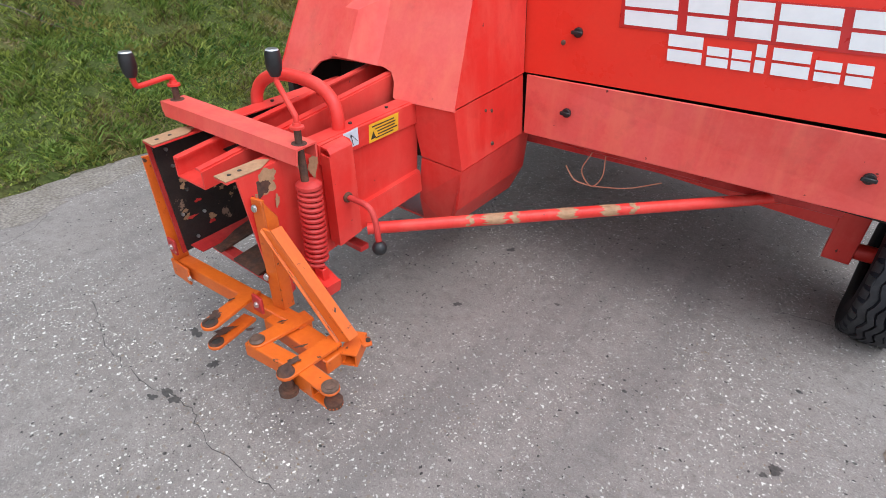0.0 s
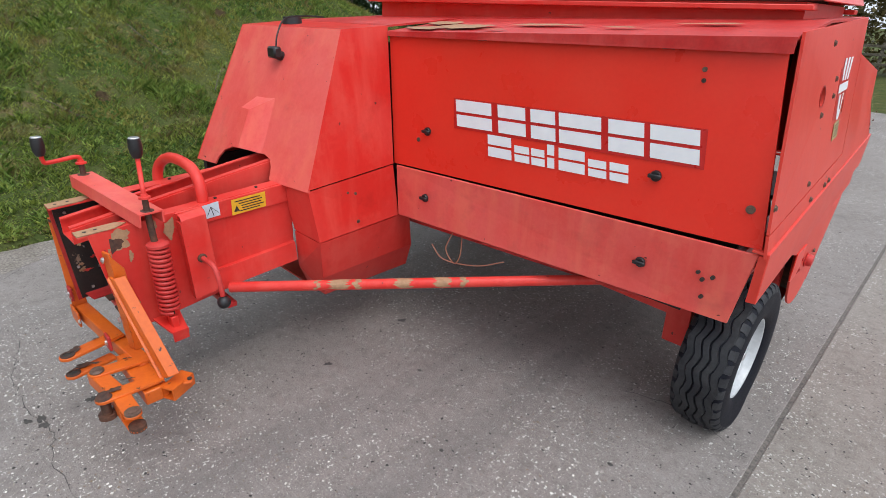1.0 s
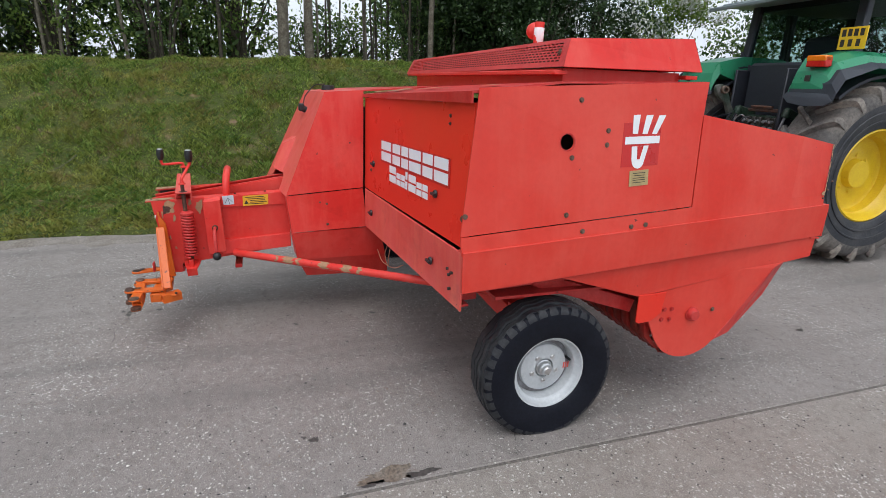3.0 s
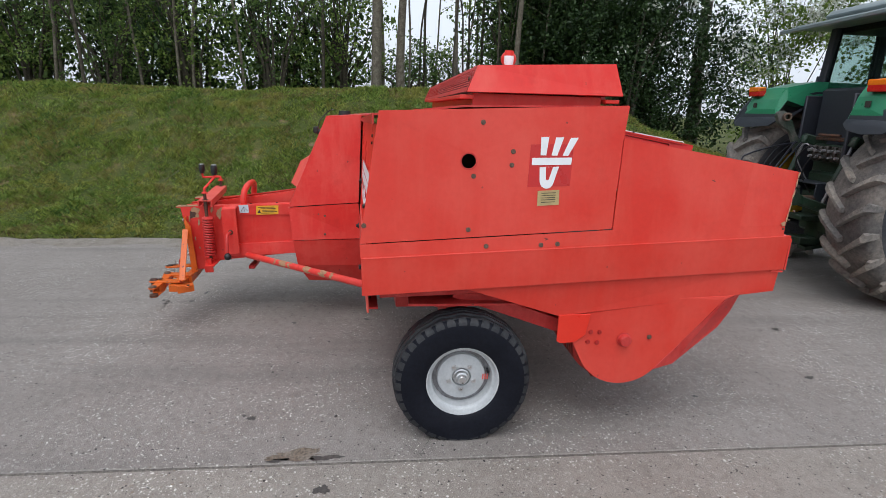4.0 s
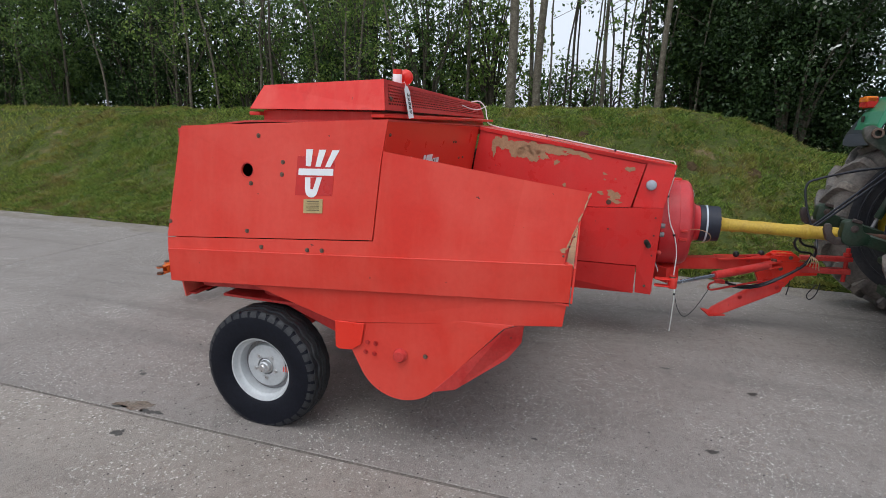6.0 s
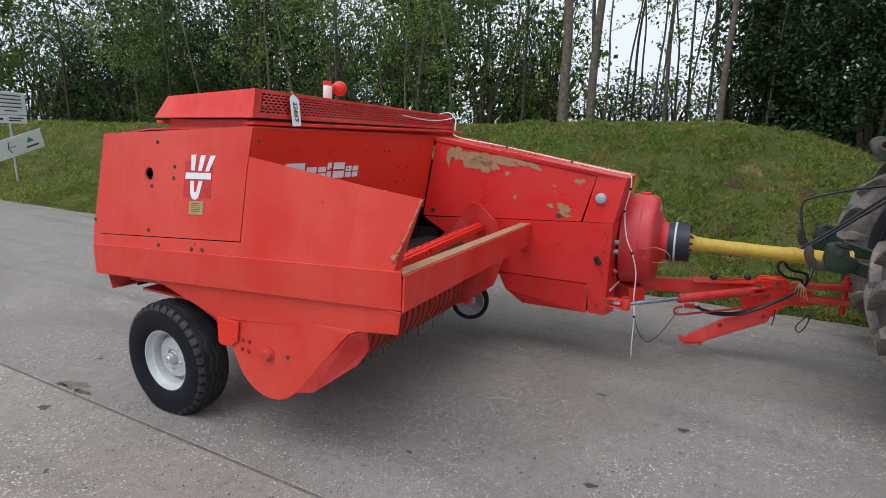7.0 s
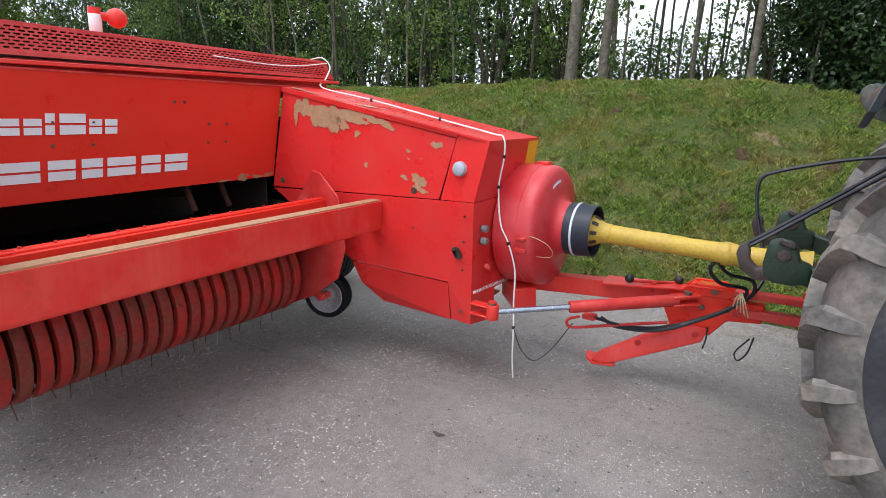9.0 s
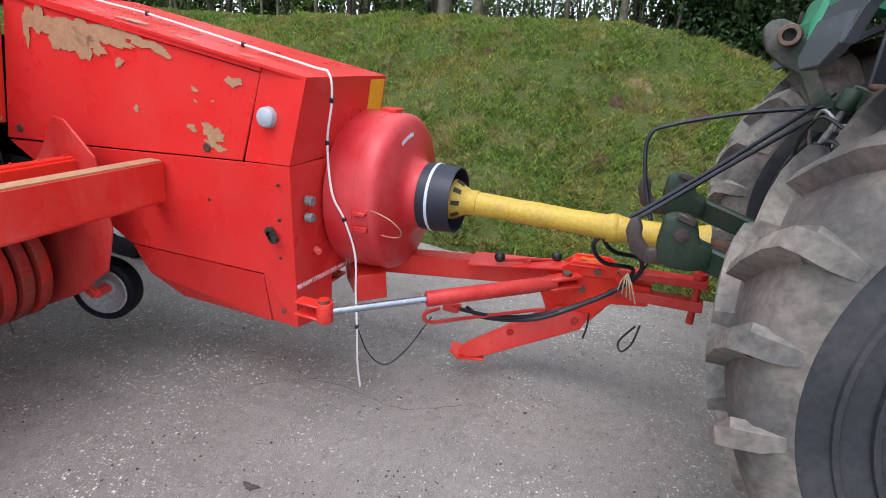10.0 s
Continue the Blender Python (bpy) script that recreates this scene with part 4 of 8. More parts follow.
def warped(at, cols, rows, thick, way):
    """A sheet that follows at(u, v), folded back at its edges."""
    bm = bmesh.new()
    grid = [[bm.verts.new(at(i / cols, j / rows, 0.0)) for j in range(rows + 1)] for i in range(cols + 1)]
    faces = [bm.faces.new((grid[i][j], grid[i + 1][j], grid[i + 1][j + 1], grid[i][j + 1])) for i in range(cols) for j in range(rows)]
    r = bmesh.ops.extrude_face_region(bm, geom=faces)
    bmesh.ops.translate(bm, verts=[v for v in r["geom"] if isinstance(v, bmesh.types.BMVert)], vec=-V(way) * thick)
    return bm


door = part("hinged_panel", warped(on_door, 16, 8, 0.014, FACE), RED_FRESH, baler)

def name_mark(at, way, u0, v0, u1, v1, slant, parent, label):
    """One mark of a name: two plain bars, one over the other."""
    vm, gap = (v0 + v1) / 2, (v1 - v0) * 0.055
    for lo, hi in ((v0, vm - gap), (vm + gap, v1)):
        d0, d1 = slant * (v1 - lo) / (v1 - v0), slant * (v1 - hi) / (v1 - v0)
        slab_on("name_bar", [at(u0 + d1, hi, 0.004), at(u0 + d0, lo, 0.004), at(u1 + d0, lo, 0.004), at(u1 + d1, hi, 0.004)], way, WHITE, parent, label, 0.0015)


slab_on("decal_film", [on_door(0.236, 0.372), on_door(0.880, 0.372), on_door(0.880, 0.592), on_door(0.236, 0.592)], FACE, DECAL_RED, door, "darker red decal film", 0.0012)
for a, b in ((0.243, 0.358), (0.378, 0.459), (0.474, 0.541), (0.551, 0.656), (0.673, 0.753), (0.766, 0.866)):
    name_mark(on_door, FACE, a, 0.392, b, 0.582, 0.005, door, "white bar of a name drawn as a plain shape")
for a, b, hi in ((0.349, 0.421, 0.368), (0.431, 0.474, 0.325), (0.480, 0.517, 0.325), (0.524, 0.543, 0.368), (0.555, 0.622, 0.36), (0.631, 0.675, 0.322), (0.683, 0.726, 0.325)):
    name_mark(on_door, FACE, a, 0.215, b, hi, 0.003, door, "white bar of a type name drawn as a plain shape")


def latch(at, way, parent):
    """A black quarter-turn knob."""
    at, way = V(at), V(way).normalized()
    side_way = way.cross(V(0, 0, 1)).normalized()
    part("latch", join(lathe([(0, 0.012), (0.018, 0.012), (0.022, 0.006), (0.022, 0)], at, way, 16),
                       beam(at + way * 0.018 - side_way * 0.026, at + way * 0.018 + side_way * 0.026, 0.012, 0.016, 0.003)), BLACK, parent, "black quarter-turn latch")


for u, v in ((0.140, 0.310), (0.787, 0.292)):
    latch(on_door(u, v), FACE, door)
part("bolt", bolt_head(on_door(0.104, 0.235), FACE, 0.010), BOLT, door)
part("bolt", bolt_head(on_door(0.972, 0.205), FACE, 0.014), BOLT, door)
part("bolt", bolt_head(on_door(0.862, 0.90), FACE, 0.008), BOLT, door)
part("bolt", bolt_head(on_door(0.862, 0.843), FACE, 0.007), INK, door)
for u in (0.045, 0.33, 0.79):
    part("hinge", rod(on_door(u - 0.012, 1.012, 0.008), on_door(u + 0.012, 1.012, 0.008), 0.012, 10), BOLT, door)
low = sheet("lower_panel", [(-1.305, 2.318, 1.028), (-1.285, 2.314, 0.742), (0.478, 2.436, 0.758), (0.522, 2.426, 1.062)], PINK, 0.012, label="sun-bleached lower cover", bevel=0.003)
for x, z in ((-1.072, 0.893), (0.118, 0.905)):
    latch((x, 2.307 + (x + 1.3) * 0.066, z), (0.066, -1, 0), low)
for x, z in ((0.36, 0.91), (0.395, 0.93), (0.34, 0.935), (0.37, 0.84)):
    part("bolt_hole", rod((x, 2.424, z), (x, 2.411, z), 0.008, 10), INK, low)
part("frame_beam", beam((-1.22, 2.50, 0.71), (-0.45, 2.56, 0.70), 0.06, 0.08, 0.006), RED_WORN, low)
part("under_lip", beam((-1.27, 2.36, 0.745), (0.45, 2.47, 0.775), 0.05, 0.012, 0.002), RED_WORN, low)

# roof, with its folded edge
def on_roof(x, y):
    """Height of the sloping front strip of the roof."""
    return 1.714 + (x + 1.4) * 0.0356 + (y - 2.322 - (x + 1.4) * 0.0755) * 0.12


part("roof", join(
    plate([(-2.3, 2.30, 1.742), (-1.41, 2.322, 1.742), (-1.41, 2.90, 1.785), (-2.3, 2.88, 1.77)], 0.01, 0.0),
    plate([(-1.40, 2.322, 1.714), (0.448, 2.462, 1.78), (0.44, 2.92, on_roof(0.44, 2.92)), (-1.40, 2.90, on_roof(-1.40, 2.90))], 0.01, 0.0),
    plate([(-2.3, 2.88, 1.77), (0.44, 2.92, on_roof(0.44, 2.92)), (0.405, 3.776, 1.857), (-2.32, 3.74, 1.825)], 0.01, 0.0),
    plate([(-1.40, 2.322, 1.714), (-1.40, 2.320, 1.692), (0.448, 2.462, 1.729), (0.448, 2.462, 1.78)], 0.01, 0.0)), RED_WORN, baler, "chipped red roof sheet", smooth=False)
for k, (x, y, a, b) in enumerate(((-1.2, 2.42, 0.2, 0.06), (-1.0, 2.50, 0.22, 0.09), (-0.6, 2.60, 0.2, 0.05), (-1.25, 2.62, 0.13, 0.1), (-0.2, 2.56, 0.12, 0.02), (-0.75, 2.42, 0.1, 0.015), (0.1, 2.70, 0.15, 0.03))):
    part("bare_patch", flake((x, y, on_roof(x, y) + 0.0075), (1, 0.0, 0.0265), (0, 1, 0.12), a, b, 0.002, k + 3), TAN, baler, smooth=False)

# name panel over the intake
F_TR, F_TL, F_BL, F_BR = V(0.405, 3.776, 1.857), V(-1.69, 3.74, 1.822), V(-1.655, 3.655, 1.20), V(0.45, 3.69, 1.20)
IN = ((F_TL - F_BL).cross(F_BR - F_BL)).normalized()
if IN.y < 0:
    IN = -IN
intake = sheet("intake_panel", [F_TR, F_TL, F_BL, F_BR], RED_FRESH, 0.012, bevel=0.003, way=-IN)


def on_intake(u, v, lift=0.002):
    return F_BR.lerp(F_BL, u).lerp(F_TR.lerp(F_TL, u), v) + IN * lift


for a, b in ((0.223, 0.302), (0.318, 0.378), (0.392, 0.442), (0.453, 0.525), (0.541, 0.595), (0.607, 0.675)):
    name_mark(on_intake, IN, a, 0.165, b, 0.325, 0.0, intake, "white bar of a name drawn as a plain shape")
for a, b, hi in ((0.127, 0.210, 0.685), (0.219, 0.264, 0.645), (0.272, 0.308, 0.645), (0.315, 0.335, 0.685), (0.345, 0.402, 0.685), (0.410, 0.440, 0.645), (0.447, 0.477, 0.645)):
    name_mark(on_intake, IN, a, 0.525, b, hi, 0.0, intake, "white bar of a type name drawn as a plain shape")
for u, v in ((0.33, 0.62), (0.42, 0.62), (0.33, 0.44), (0.42, 0.44), (0.63, 0.8), (0.66, 0.8), (0.74, 0.6), (0.8, 0.6), (0.74, 0.42), (0.8, 0.42), (0.02, 0.88)):
    part("bolt", bolt_head(on_intake(u, v), IN, 0.008), BOLT, intake)
for k, (u, a) in enumerate(((0.86, 0.1), (0.96, 0.07), (0.75, 0.05))):
    part("bare_patch", flake(on_intake(u, 0.035), (1, 0, 0), (0, 0.14, 1), a, 0.02, 0.003, k + 20), TAN, intake, smooth=False)

# perforated hood on the roof
def perforated(a, b, c, d, cols, rows):
    """Slotted sheet a-b along the top, d-c along the bottom: bars between the rows, staggered bridges between the slots."""
    a, b, c, d = V(a), V(b), V(c), V(d)
    bm = bmesh.new()

    def at(u, v):
        return a.lerp(b, u).lerp(d.lerp(c, u), v)

    def quad(u0, u1, v0, v1):
        bm.faces.new([bm.verts.new(at(*q)) for q in ((u0, v0), (u1, v0), (u1, v1), (u0, v1))])

    m = 0.14
    quad(0, 1, 0, m)
    quad(0, 1, 1 - m, 1)
    quad(0, 0.02, m, 1 - m)
    quad(0.98, 1, m, 1 - m)
    h = (1 - 2 * m) / rows
    for r in range(rows):
        v0 = m + r * h
        quad(0.02, 0.98, v0 + h * 0.52, v0 + h)
        for k in range(cols + 1):
            u = 0.02 + 0.96 * (k + (0.5 if r % 2 else 0)) / cols
            w = 0.96 / cols * 0.17
            if u - w > 0.02 and u + w < 0.98:
                quad(u - w, u + w, v0, v0 + h * 0.52)
    return bm


hood = part("hood", join(
    plate([(-2.24, 2.95, 2.0), (0.341, 2.99, 2.03), (0.327, 3.715, 2.064), (-2.24, 3.60, 2.032)], 0.008, 0.0),
    plate([(0.341, 2.99, 2.03), (0.40, 2.93, 1.90), (0.385, 3.745, 1.905), (0.327, 3.715, 2.064)], 0.008, 0.0),
    plate([(-2.24, 2.95, 2.0), (-2.24, 3.60, 2.032), (-2.29, 3.64, 1.90), (-2.29, 2.9, 1.88)], 0.008, 0.0),
    box(-2.2, 0.33, 2.97, 3.65, 1.75, 1.895, 0.0)), RED, baler, smooth=False)
part("mesh_sheet", perforated((-2.24, 2.948, 2.0), (0.341, 2.988, 2.03), (0.40, 2.928, 1.90), (-2.29, 2.895, 1.88), 64, 7), RED_WORN, hood, "slotted red sheet with a dark box behind", smooth=False)
part("mesh_sheet", perforated((0.327, 3.717, 2.064), (-2.24, 3.602, 2.032), (-2.29, 3.642, 1.90), (0.385, 3.747, 1.905), 64, 7), RED_WORN, hood, "slotted red sheet with a dark box behind", smooth=False)
# dark box added behind the slots for the shaded hollow of the hood
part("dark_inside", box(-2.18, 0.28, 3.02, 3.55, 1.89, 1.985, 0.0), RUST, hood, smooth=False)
for y0, y1 in ((2.90, 2.97), (3.66, 3.735)):
    part("hood_lip", box(-2.26, 0.37, y0, y1, 1.865, 1.885, 0.003), RED, hood)
for x, y, w in ((0.36, 2.955, (0, -1, 0.3)), (0.34, 3.738, (0, 1, 0.3))):
    part("bolt", bolt_head((x - 0.05, y, 1.965), w, 0.012), BOLT, hood)

# knotter hood at the rear end
A, B, C, D = V(-1.40, 2.049, 1.723), V(-1.385, 2.33, 1.742), V(-1.316, 2.307, 1.036), V(-1.294, 1.742, 0.995)
E, F = V(-2.27, 1.986, 1.714), V(-2.303, 1.628, 0.975)
rear = part("rear_hood", join(
    plate([A, D, C, B], 0.01, 0.0),
    plate([E, A, B, (-2.25, 2.31, 1.742)], 0.01, 0.0),
    plate([E, (-2.25, 2.31, 1.742), (-2.33, 2.31, 0.99), F], 0.01, 0.0)), RED, baler, smooth=False)


def on_rear(u, v, lift=0.0):
    n = (A - E).cross(F - E).normalized()
    return F.lerp(D, u).lerp(E.lerp(A, u), v) + (n if n.y < 0 else -n) * lift


arch = [on_rear(0.19, 0.0), on_rear(0.20, 0.05), on_rear(0.24, 0.115), on_rear(0.30, 0.145), on_rear(0.44, 0.15), on_rear(0.60, 0.15), on_rear(0.655, 0.13), on_rear(0.68, 0.08), on_rear(0.69, 0.0)]
part("hood_face", plate([on_rear(0, 1), on_rear(0, 0)] + arch + [on_rear(0.71, -0.01), on_rear(1.0, -0.012), on_rear(1, 1)], 0.01, 0.0), PINK, rear, "bleached sloping face with an arched cut-out", smooth=False)
def facets(corners, faces):
    bm = bmesh.new()
    vs = [bm.verts.new(c) for c in corners]
    for f in faces:
        bm.faces.new([vs[i] for i in f])
    return bm


# a pressed bulge over the arch: a short facet on top, then a face that runs down to the cut-out
part("pressed_rib", facets([on_rear(0.41, 0.525, 0.001), on_rear(0.585, 0.53, 0.001), on_rear(0.375, 0.41, 0.06), on_rear(0.455, 0.405, 0.06), on_rear(0.45, 0.145, 0.06), on_rear(0.36, 0.145, 0.06), on_rear(0.575, 0.148, 0.001), on_rear(0.30, 0.148, 0.001)],
                           [(0, 1, 3, 2), (1, 6, 4, 3), (2, 3, 4, 5), (0, 2, 5, 7)]), PINK, rear, smooth=False)
# shade under the arched hood, built as near-black boxes
part("dark_inside", join(box(-2.24, -1.42, 1.96, 2.29, 0.62, 1.27, 0), box(-2.26, -2.22, 1.645, 1.96, 0.66, 1.0, 0)), SHADE_FILL, rear, smooth=False)
# near-black strips added behind the gap to paint its shade
part("gap_strip", join(box(-1.46, -1.30, 2.37, 2.385, 0.73, 1.66, 0), box(-1.5, -1.43, 2.30, 2.37, 0.74, 1.62, 0)), SHADE_FILL, baler, smooth=False)
hasp = on_rear(0.53, 0.80, 0.0)
part("latch", join(lathe([(0, 0.03), (0.02, 0.03), (0.025, 0.024), (0.025, 0)], hasp, (0, -1, 0.4), 16), box(hasp.x - 0.05, hasp.x + 0.03, hasp.y - 0.06, hasp.y - 0.015, hasp.z - 0.008, hasp.z + 0.05, 0.009)), BLACK, rear, "black rubber latch cap")
part("wire", tube(smooth_path([hasp + V(-0.02, -0.02, 0.05), hasp + V(-0.03, 0.0, 0.11), hasp + V(-0.06, 0.07, 0.185), hasp + V(0.05, 0.12, 0.2), hasp + V(0.22, 0.12, 0.2)], 5), 0.0045, 6), BLACK, rear)
part("cap", lathe([(0, 0.04), (0.05, 0.038), (0.055, 0.0)], (-2.0, 2.15, 1.725), (0, 0, 1), 20), BLACK, rear)
mid = part("middle_cover", join(
    plate([(-1.296, 1.742, 0.988), (-1.262, 1.77, 0.722), (-1.302, 2.332, 0.733), (-1.318, 2.305, 1.028)], 0.01, 0.0),
    plate([(-1.54, 1.735, 0.985), (-1.49, 1.765, 0.73), (-1.262, 1.77, 0.722), (-1.296, 1.742, 0.988)], 0.01, 0.0)), RED, baler, smooth=False)
for y, z in ((1.98, 0.935), (2.03, 0.77), (2.03, 0.92)):
    part("bolt", bolt_head((-1.285 - 0.02 * (z > 0.85), y, z), (1, 0, 0), 0.009), BOLT, mid)
part("bottom_cover", join(
    plate([(-1.262, 1.772, 0.716), (-1.30, 1.80, 0.50), (-1.365, 2.49, 0.48), (-1.320, 2.43, 0.72), (-1.3108, 2.332, 0.724)], 0.01, 0.0),
    plate([(-1.30, 1.80, 0.50), (-1.40, 1.87, 0.335), (-1.46, 2.53, 0.30), (-1.365, 2.49, 0.48)], 0.01, 0.0),
    plate([(-1.49, 1.765, 0.72), (-1.52, 1.79, 0.5), (-1.56, 1.87, 0.335), (-1.40, 1.87, 0.335), (-1.30, 1.80, 0.50), (-1.262, 1.772, 0.716)], 0.01, 0.0),
    plate([(-1.40, 1.87, 0.335), (-1.9, 1.87, 0.335), (-1.9, 2.53, 0.30), (-1.46, 2.53, 0.30)], 0.01, 0.0)), RED, baler, smooth=False)

# bale chamber, open at its end
chamber = part("bale_chamber", plate([(-1.469, 0.83, 0.948), (-1.473, 0.91, 0.41), (-1.477, 0.985, 0.41), (-1.478, 0.99, 0.475), (-1.52, 1.77, 0.552), (-1.52, 1.77, 0.98)], 0.008, 0.0, (-1, 0, 0)), RED, baler, "open-ended bale chamber of chipped red plate", smooth=False)
part("side_wall", plate([(-2.0, 0.80, 0.94), (-2.0, 1.745, 0.995), (-2.0, 1.745, 0.57), (-2.0, 0.83, 0.44)], 0.008, 0.0, (-1, 0, 0)), RED_OLD, chamber, smooth=False)


def top_flange(x0, x1, z0, z1, holes, skew=0.0):
    """A folded top edge with punched holes, bare at its open end."""
    up = (z1 - z0) / 0.94
    fl = part("top_flange", plate([(x0, 0.795, z0), (x1, 0.795, z0), (x1 - skew, 1.745, z1), (x0 - skew, 1.745, z1)], 0.007, 0.001), RED, chamber, smooth=False)
    part("bare_end", plate([(x0 + 0.002, 0.794, z0 + 0.002), (x1 - 0.002, 0.794, z0 + 0.002), (x1 - 0.002, 0.93, z0 + 0.002 + 0.135 * up), ((x0 + x1) / 2, 0.985, z0 + 0.002 + 0.19 * up), (x0 + 0.002, 0.95, z0 + 0.002 + 0.155 * up)], 0.003, 0.0, (0, 0, 1)), TAN, fl, "worn to tan primer", smooth=False)
    for y in holes:
        part("hole", rod(((x0 + x1) / 2 - skew * (y - 0.8), y, z0 + (y - 0.8) * up), ((x0 + x1) / 2 - skew * (y - 0.8), y, z0 + (y - 0.8) * up + 0.0065), 0.0075, 10), INK, fl)


top_flange(-2.004, -1.925, 0.946, 1.0, (0.83, 0.88, 1.34, 1.60))
top_flange(-1.54, -1.468, 0.948, 0.988, (0.83, 0.87, 1.385, 1.60), 0.05)
for k, (y, z, a, b, mm) in enumerate(((0.93, 0.90, 0.075, 0.05, TAN), (0.91, 0.88, 0.05, 0.04, RUST), (0.875, 0.855, 0.03, 0.05, TAN), (1.08, 0.93, 0.015, 0.03, TAN), (1.14, 0.9, 0.03, 0.055, TAN), (0.97, 0.82, 0.012, 0.03, TAN), (0.93, 0.68, 0.008, 0.02, TAN), (0.96, 0.6, 0.01, 0.012, TAN))):
    part("bare_patch", flake((-1.4745 + 0.0006 * k, y, z), (0, 1, 0.1), (0, 0, 1), a, b, 0.001, k + 60, 26, 0.45), mm, chamber, smooth=False)
for x0, x1, dy in ((-1.998, -1.988, 0.0), (-1.536, -1.53, 0.05)):
    part("inner_liner", plate([(x0, 0.815 + dy, 0.925), (x0, 1.74, 0.965), (x0, 1.74, 0.58), (x0, 0.845 + 2 * dy, 0.45)], x1 - x0, 0.0, (1, 0, 0)), BLACK_PEEL, chamber, "blackened inside with peeling paint", smooth=False)
rnd = random.Random(8)
for k in range(22):
    y, z = rnd.uniform(0.87, 1.15), rnd.uniform(0.5, 0.88)
    part("bare_patch", flake((-1.986, y, z), (0, 1, 0.1), (0, 0, 1), rnd.uniform(0.008, 0.035), rnd.uniform(0.006, 0.018), 0.0008, k + 90, 18, 0.6), (TAN, RED_WORN, TAN, RUST)[k % 4], chamber, smooth=False)
part("liner_foot", plate([(-1.985, 0.86, 0.47), (-1.985, 1.3, 0.50), (-1.93, 1.3, 0.465), (-1.93, 0.88, 0.452)], 0.006, 0.0), RED_OLD, chamber, smooth=False)
for x0, x1 in ((-1.98, -1.88), (-1.79, -1.62), (-1.59, -1.54)):
    part("floor_plank", plate([(x0, 0.93, 0.455), (x1, 0.93, 0.455), (x1, 1.74, 0.575), (x0, 1.74, 0.575)], 0.012, 0.001), RUST, chamber, smooth=False)
for y in (0.95, 1.35):
    part("cross_tie", box(-1.99, -1.48, y, y + 0.05, 0.41, 0.438, 0.003), RED_WORN, chamber)
for y, z in ((0.86, 0.9), (0.87, 0.83), (0.9, 0.72), (0.95, 0.6), (0.9, 0.5), (1.0, 0.45), (0.86, 0.62)):
    part("bolt", bolt_head((-1.986, y, z), (1, 0, 0), 0.009, False), STEEL, chamber)


CH = [(y, 0.925 + 0.15 * (y - 0.8)) for y in (0.81, 2.05)]


def long_wall(x, x1, way):
    """One wall of the channel with its folded lip, rising towards the hood."""
    (y0, z0), (y1, z1) = CH
    return join(plate([(x, y0, z0), (x1, y1, z1), (x1, y1, z1 - 0.13), (x, y0, z0 - 0.065)], 0.007, 0.0, (1, 0, 0)),
                plate([(x, y0, z0), (x1, y1, z1), (x1 + way * 0.03, y1, z1), (x + way * 0.03, y0, z0)], 0.007, 0.0, (0, 0, 1)))


part("top_channel", join(long_wall(-1.825, -1.84, 1), plate([(-1.825, CH[0][0], CH[0][1] - 0.065), (-1.65, CH[0][0], CH[0][1] - 0.06), (-1.665, CH[1][0], CH[1][1] - 0.13), (-1.84, CH[1][0], CH[1][1] - 0.13)], 0.007, 0.0)), RED, chamber, "folded channel running into the hood", smooth=False)
part("top_rail", long_wall(-1.65, -1.665, -1), RED, chamber, smooth=False)
# near-black sheets paint the shade between the channel and the flanges
part("dark_inside", plate([(-1.93, 1.0, 0.90), (-1.93, 2.0, 0.98), (-1.78, 2.0, 0.98), (-1.78, 1.0, 0.90)], 0.005, 0.0), SHADE_FILL, chamber, smooth=False)
part("dark_inside", plate([(-1.64, 1.0, 0.89), (-1.66, 2.0, 0.96), (-1.56, 2.0, 0.96), (-1.52, 1.0, 0.89)], 0.005, 0.0), SHADE_FILL, chamber, smooth=False)
part("side_rib", plate([(-1.468, 1.2, 0.628), (-1.496, 1.765, 0.656), (-1.53, 1.765, 0.662), (-1.50, 1.2, 0.634)], 0.012, 0.002), RED, chamber, smooth=False)
part("lower_ramp", plate([(-1.47, 1.2, 0.63), (-1.455, 1.2, 0.53), (-1.485, 1.765, 0.556), (-1.498, 1.765, 0.656)], 0.01, 0.0), RED, chamber, smooth=False)
TB = [V(-2.10, 0.937, 1.034), V(-2.10, 1.035, 1.036), V(-1.395, 1.105, 1.012), V(-1.378, 1.005, 1.014)]
DROP = V(0, 0, -0.048)
yoke = part("tension_beam", join(
    plate(TB, 0.007, 0.0, (0, 0, 1)),
    plate([TB[0], TB[3], TB[3] + DROP + V(0, -0.006, 0), TB[0] + DROP + V(0.02, -0.004, 0)], 0.007, 0.0, (0, 1, 0)),
    plate([TB[1], TB[2], TB[2] + DROP, TB[1] + DROP + V(0.02, 0, 0)], 0.007, 0.0, (0, -1, 0)),
    plate([TB[0], TB[1], TB[1] + DROP * 0.7, TB[0] + DROP * 0.7], 0.007, 0.0, (1, 0, 0))), PINK, baler, "bleached folded beam across the chamber", smooth=False)
arch_pts = [(-1.535, 1.326, 0.95), (-1.538, 1.327, 1.015), (-1.565, 1.33, 1.072), (-1.64, 1.335, 1.108), (-1.76, 1.335, 1.118), (-1.885, 1.33, 1.108), (-1.972, 1.318, 1.070), (-2.012, 1.306, 1.015), (-2.02, 1.302, 0.95)]
part("hoop", tube(smooth_path(arch_pts, 5), 0.026, 14), RED, baler, "bent tube hoop over the chamber")


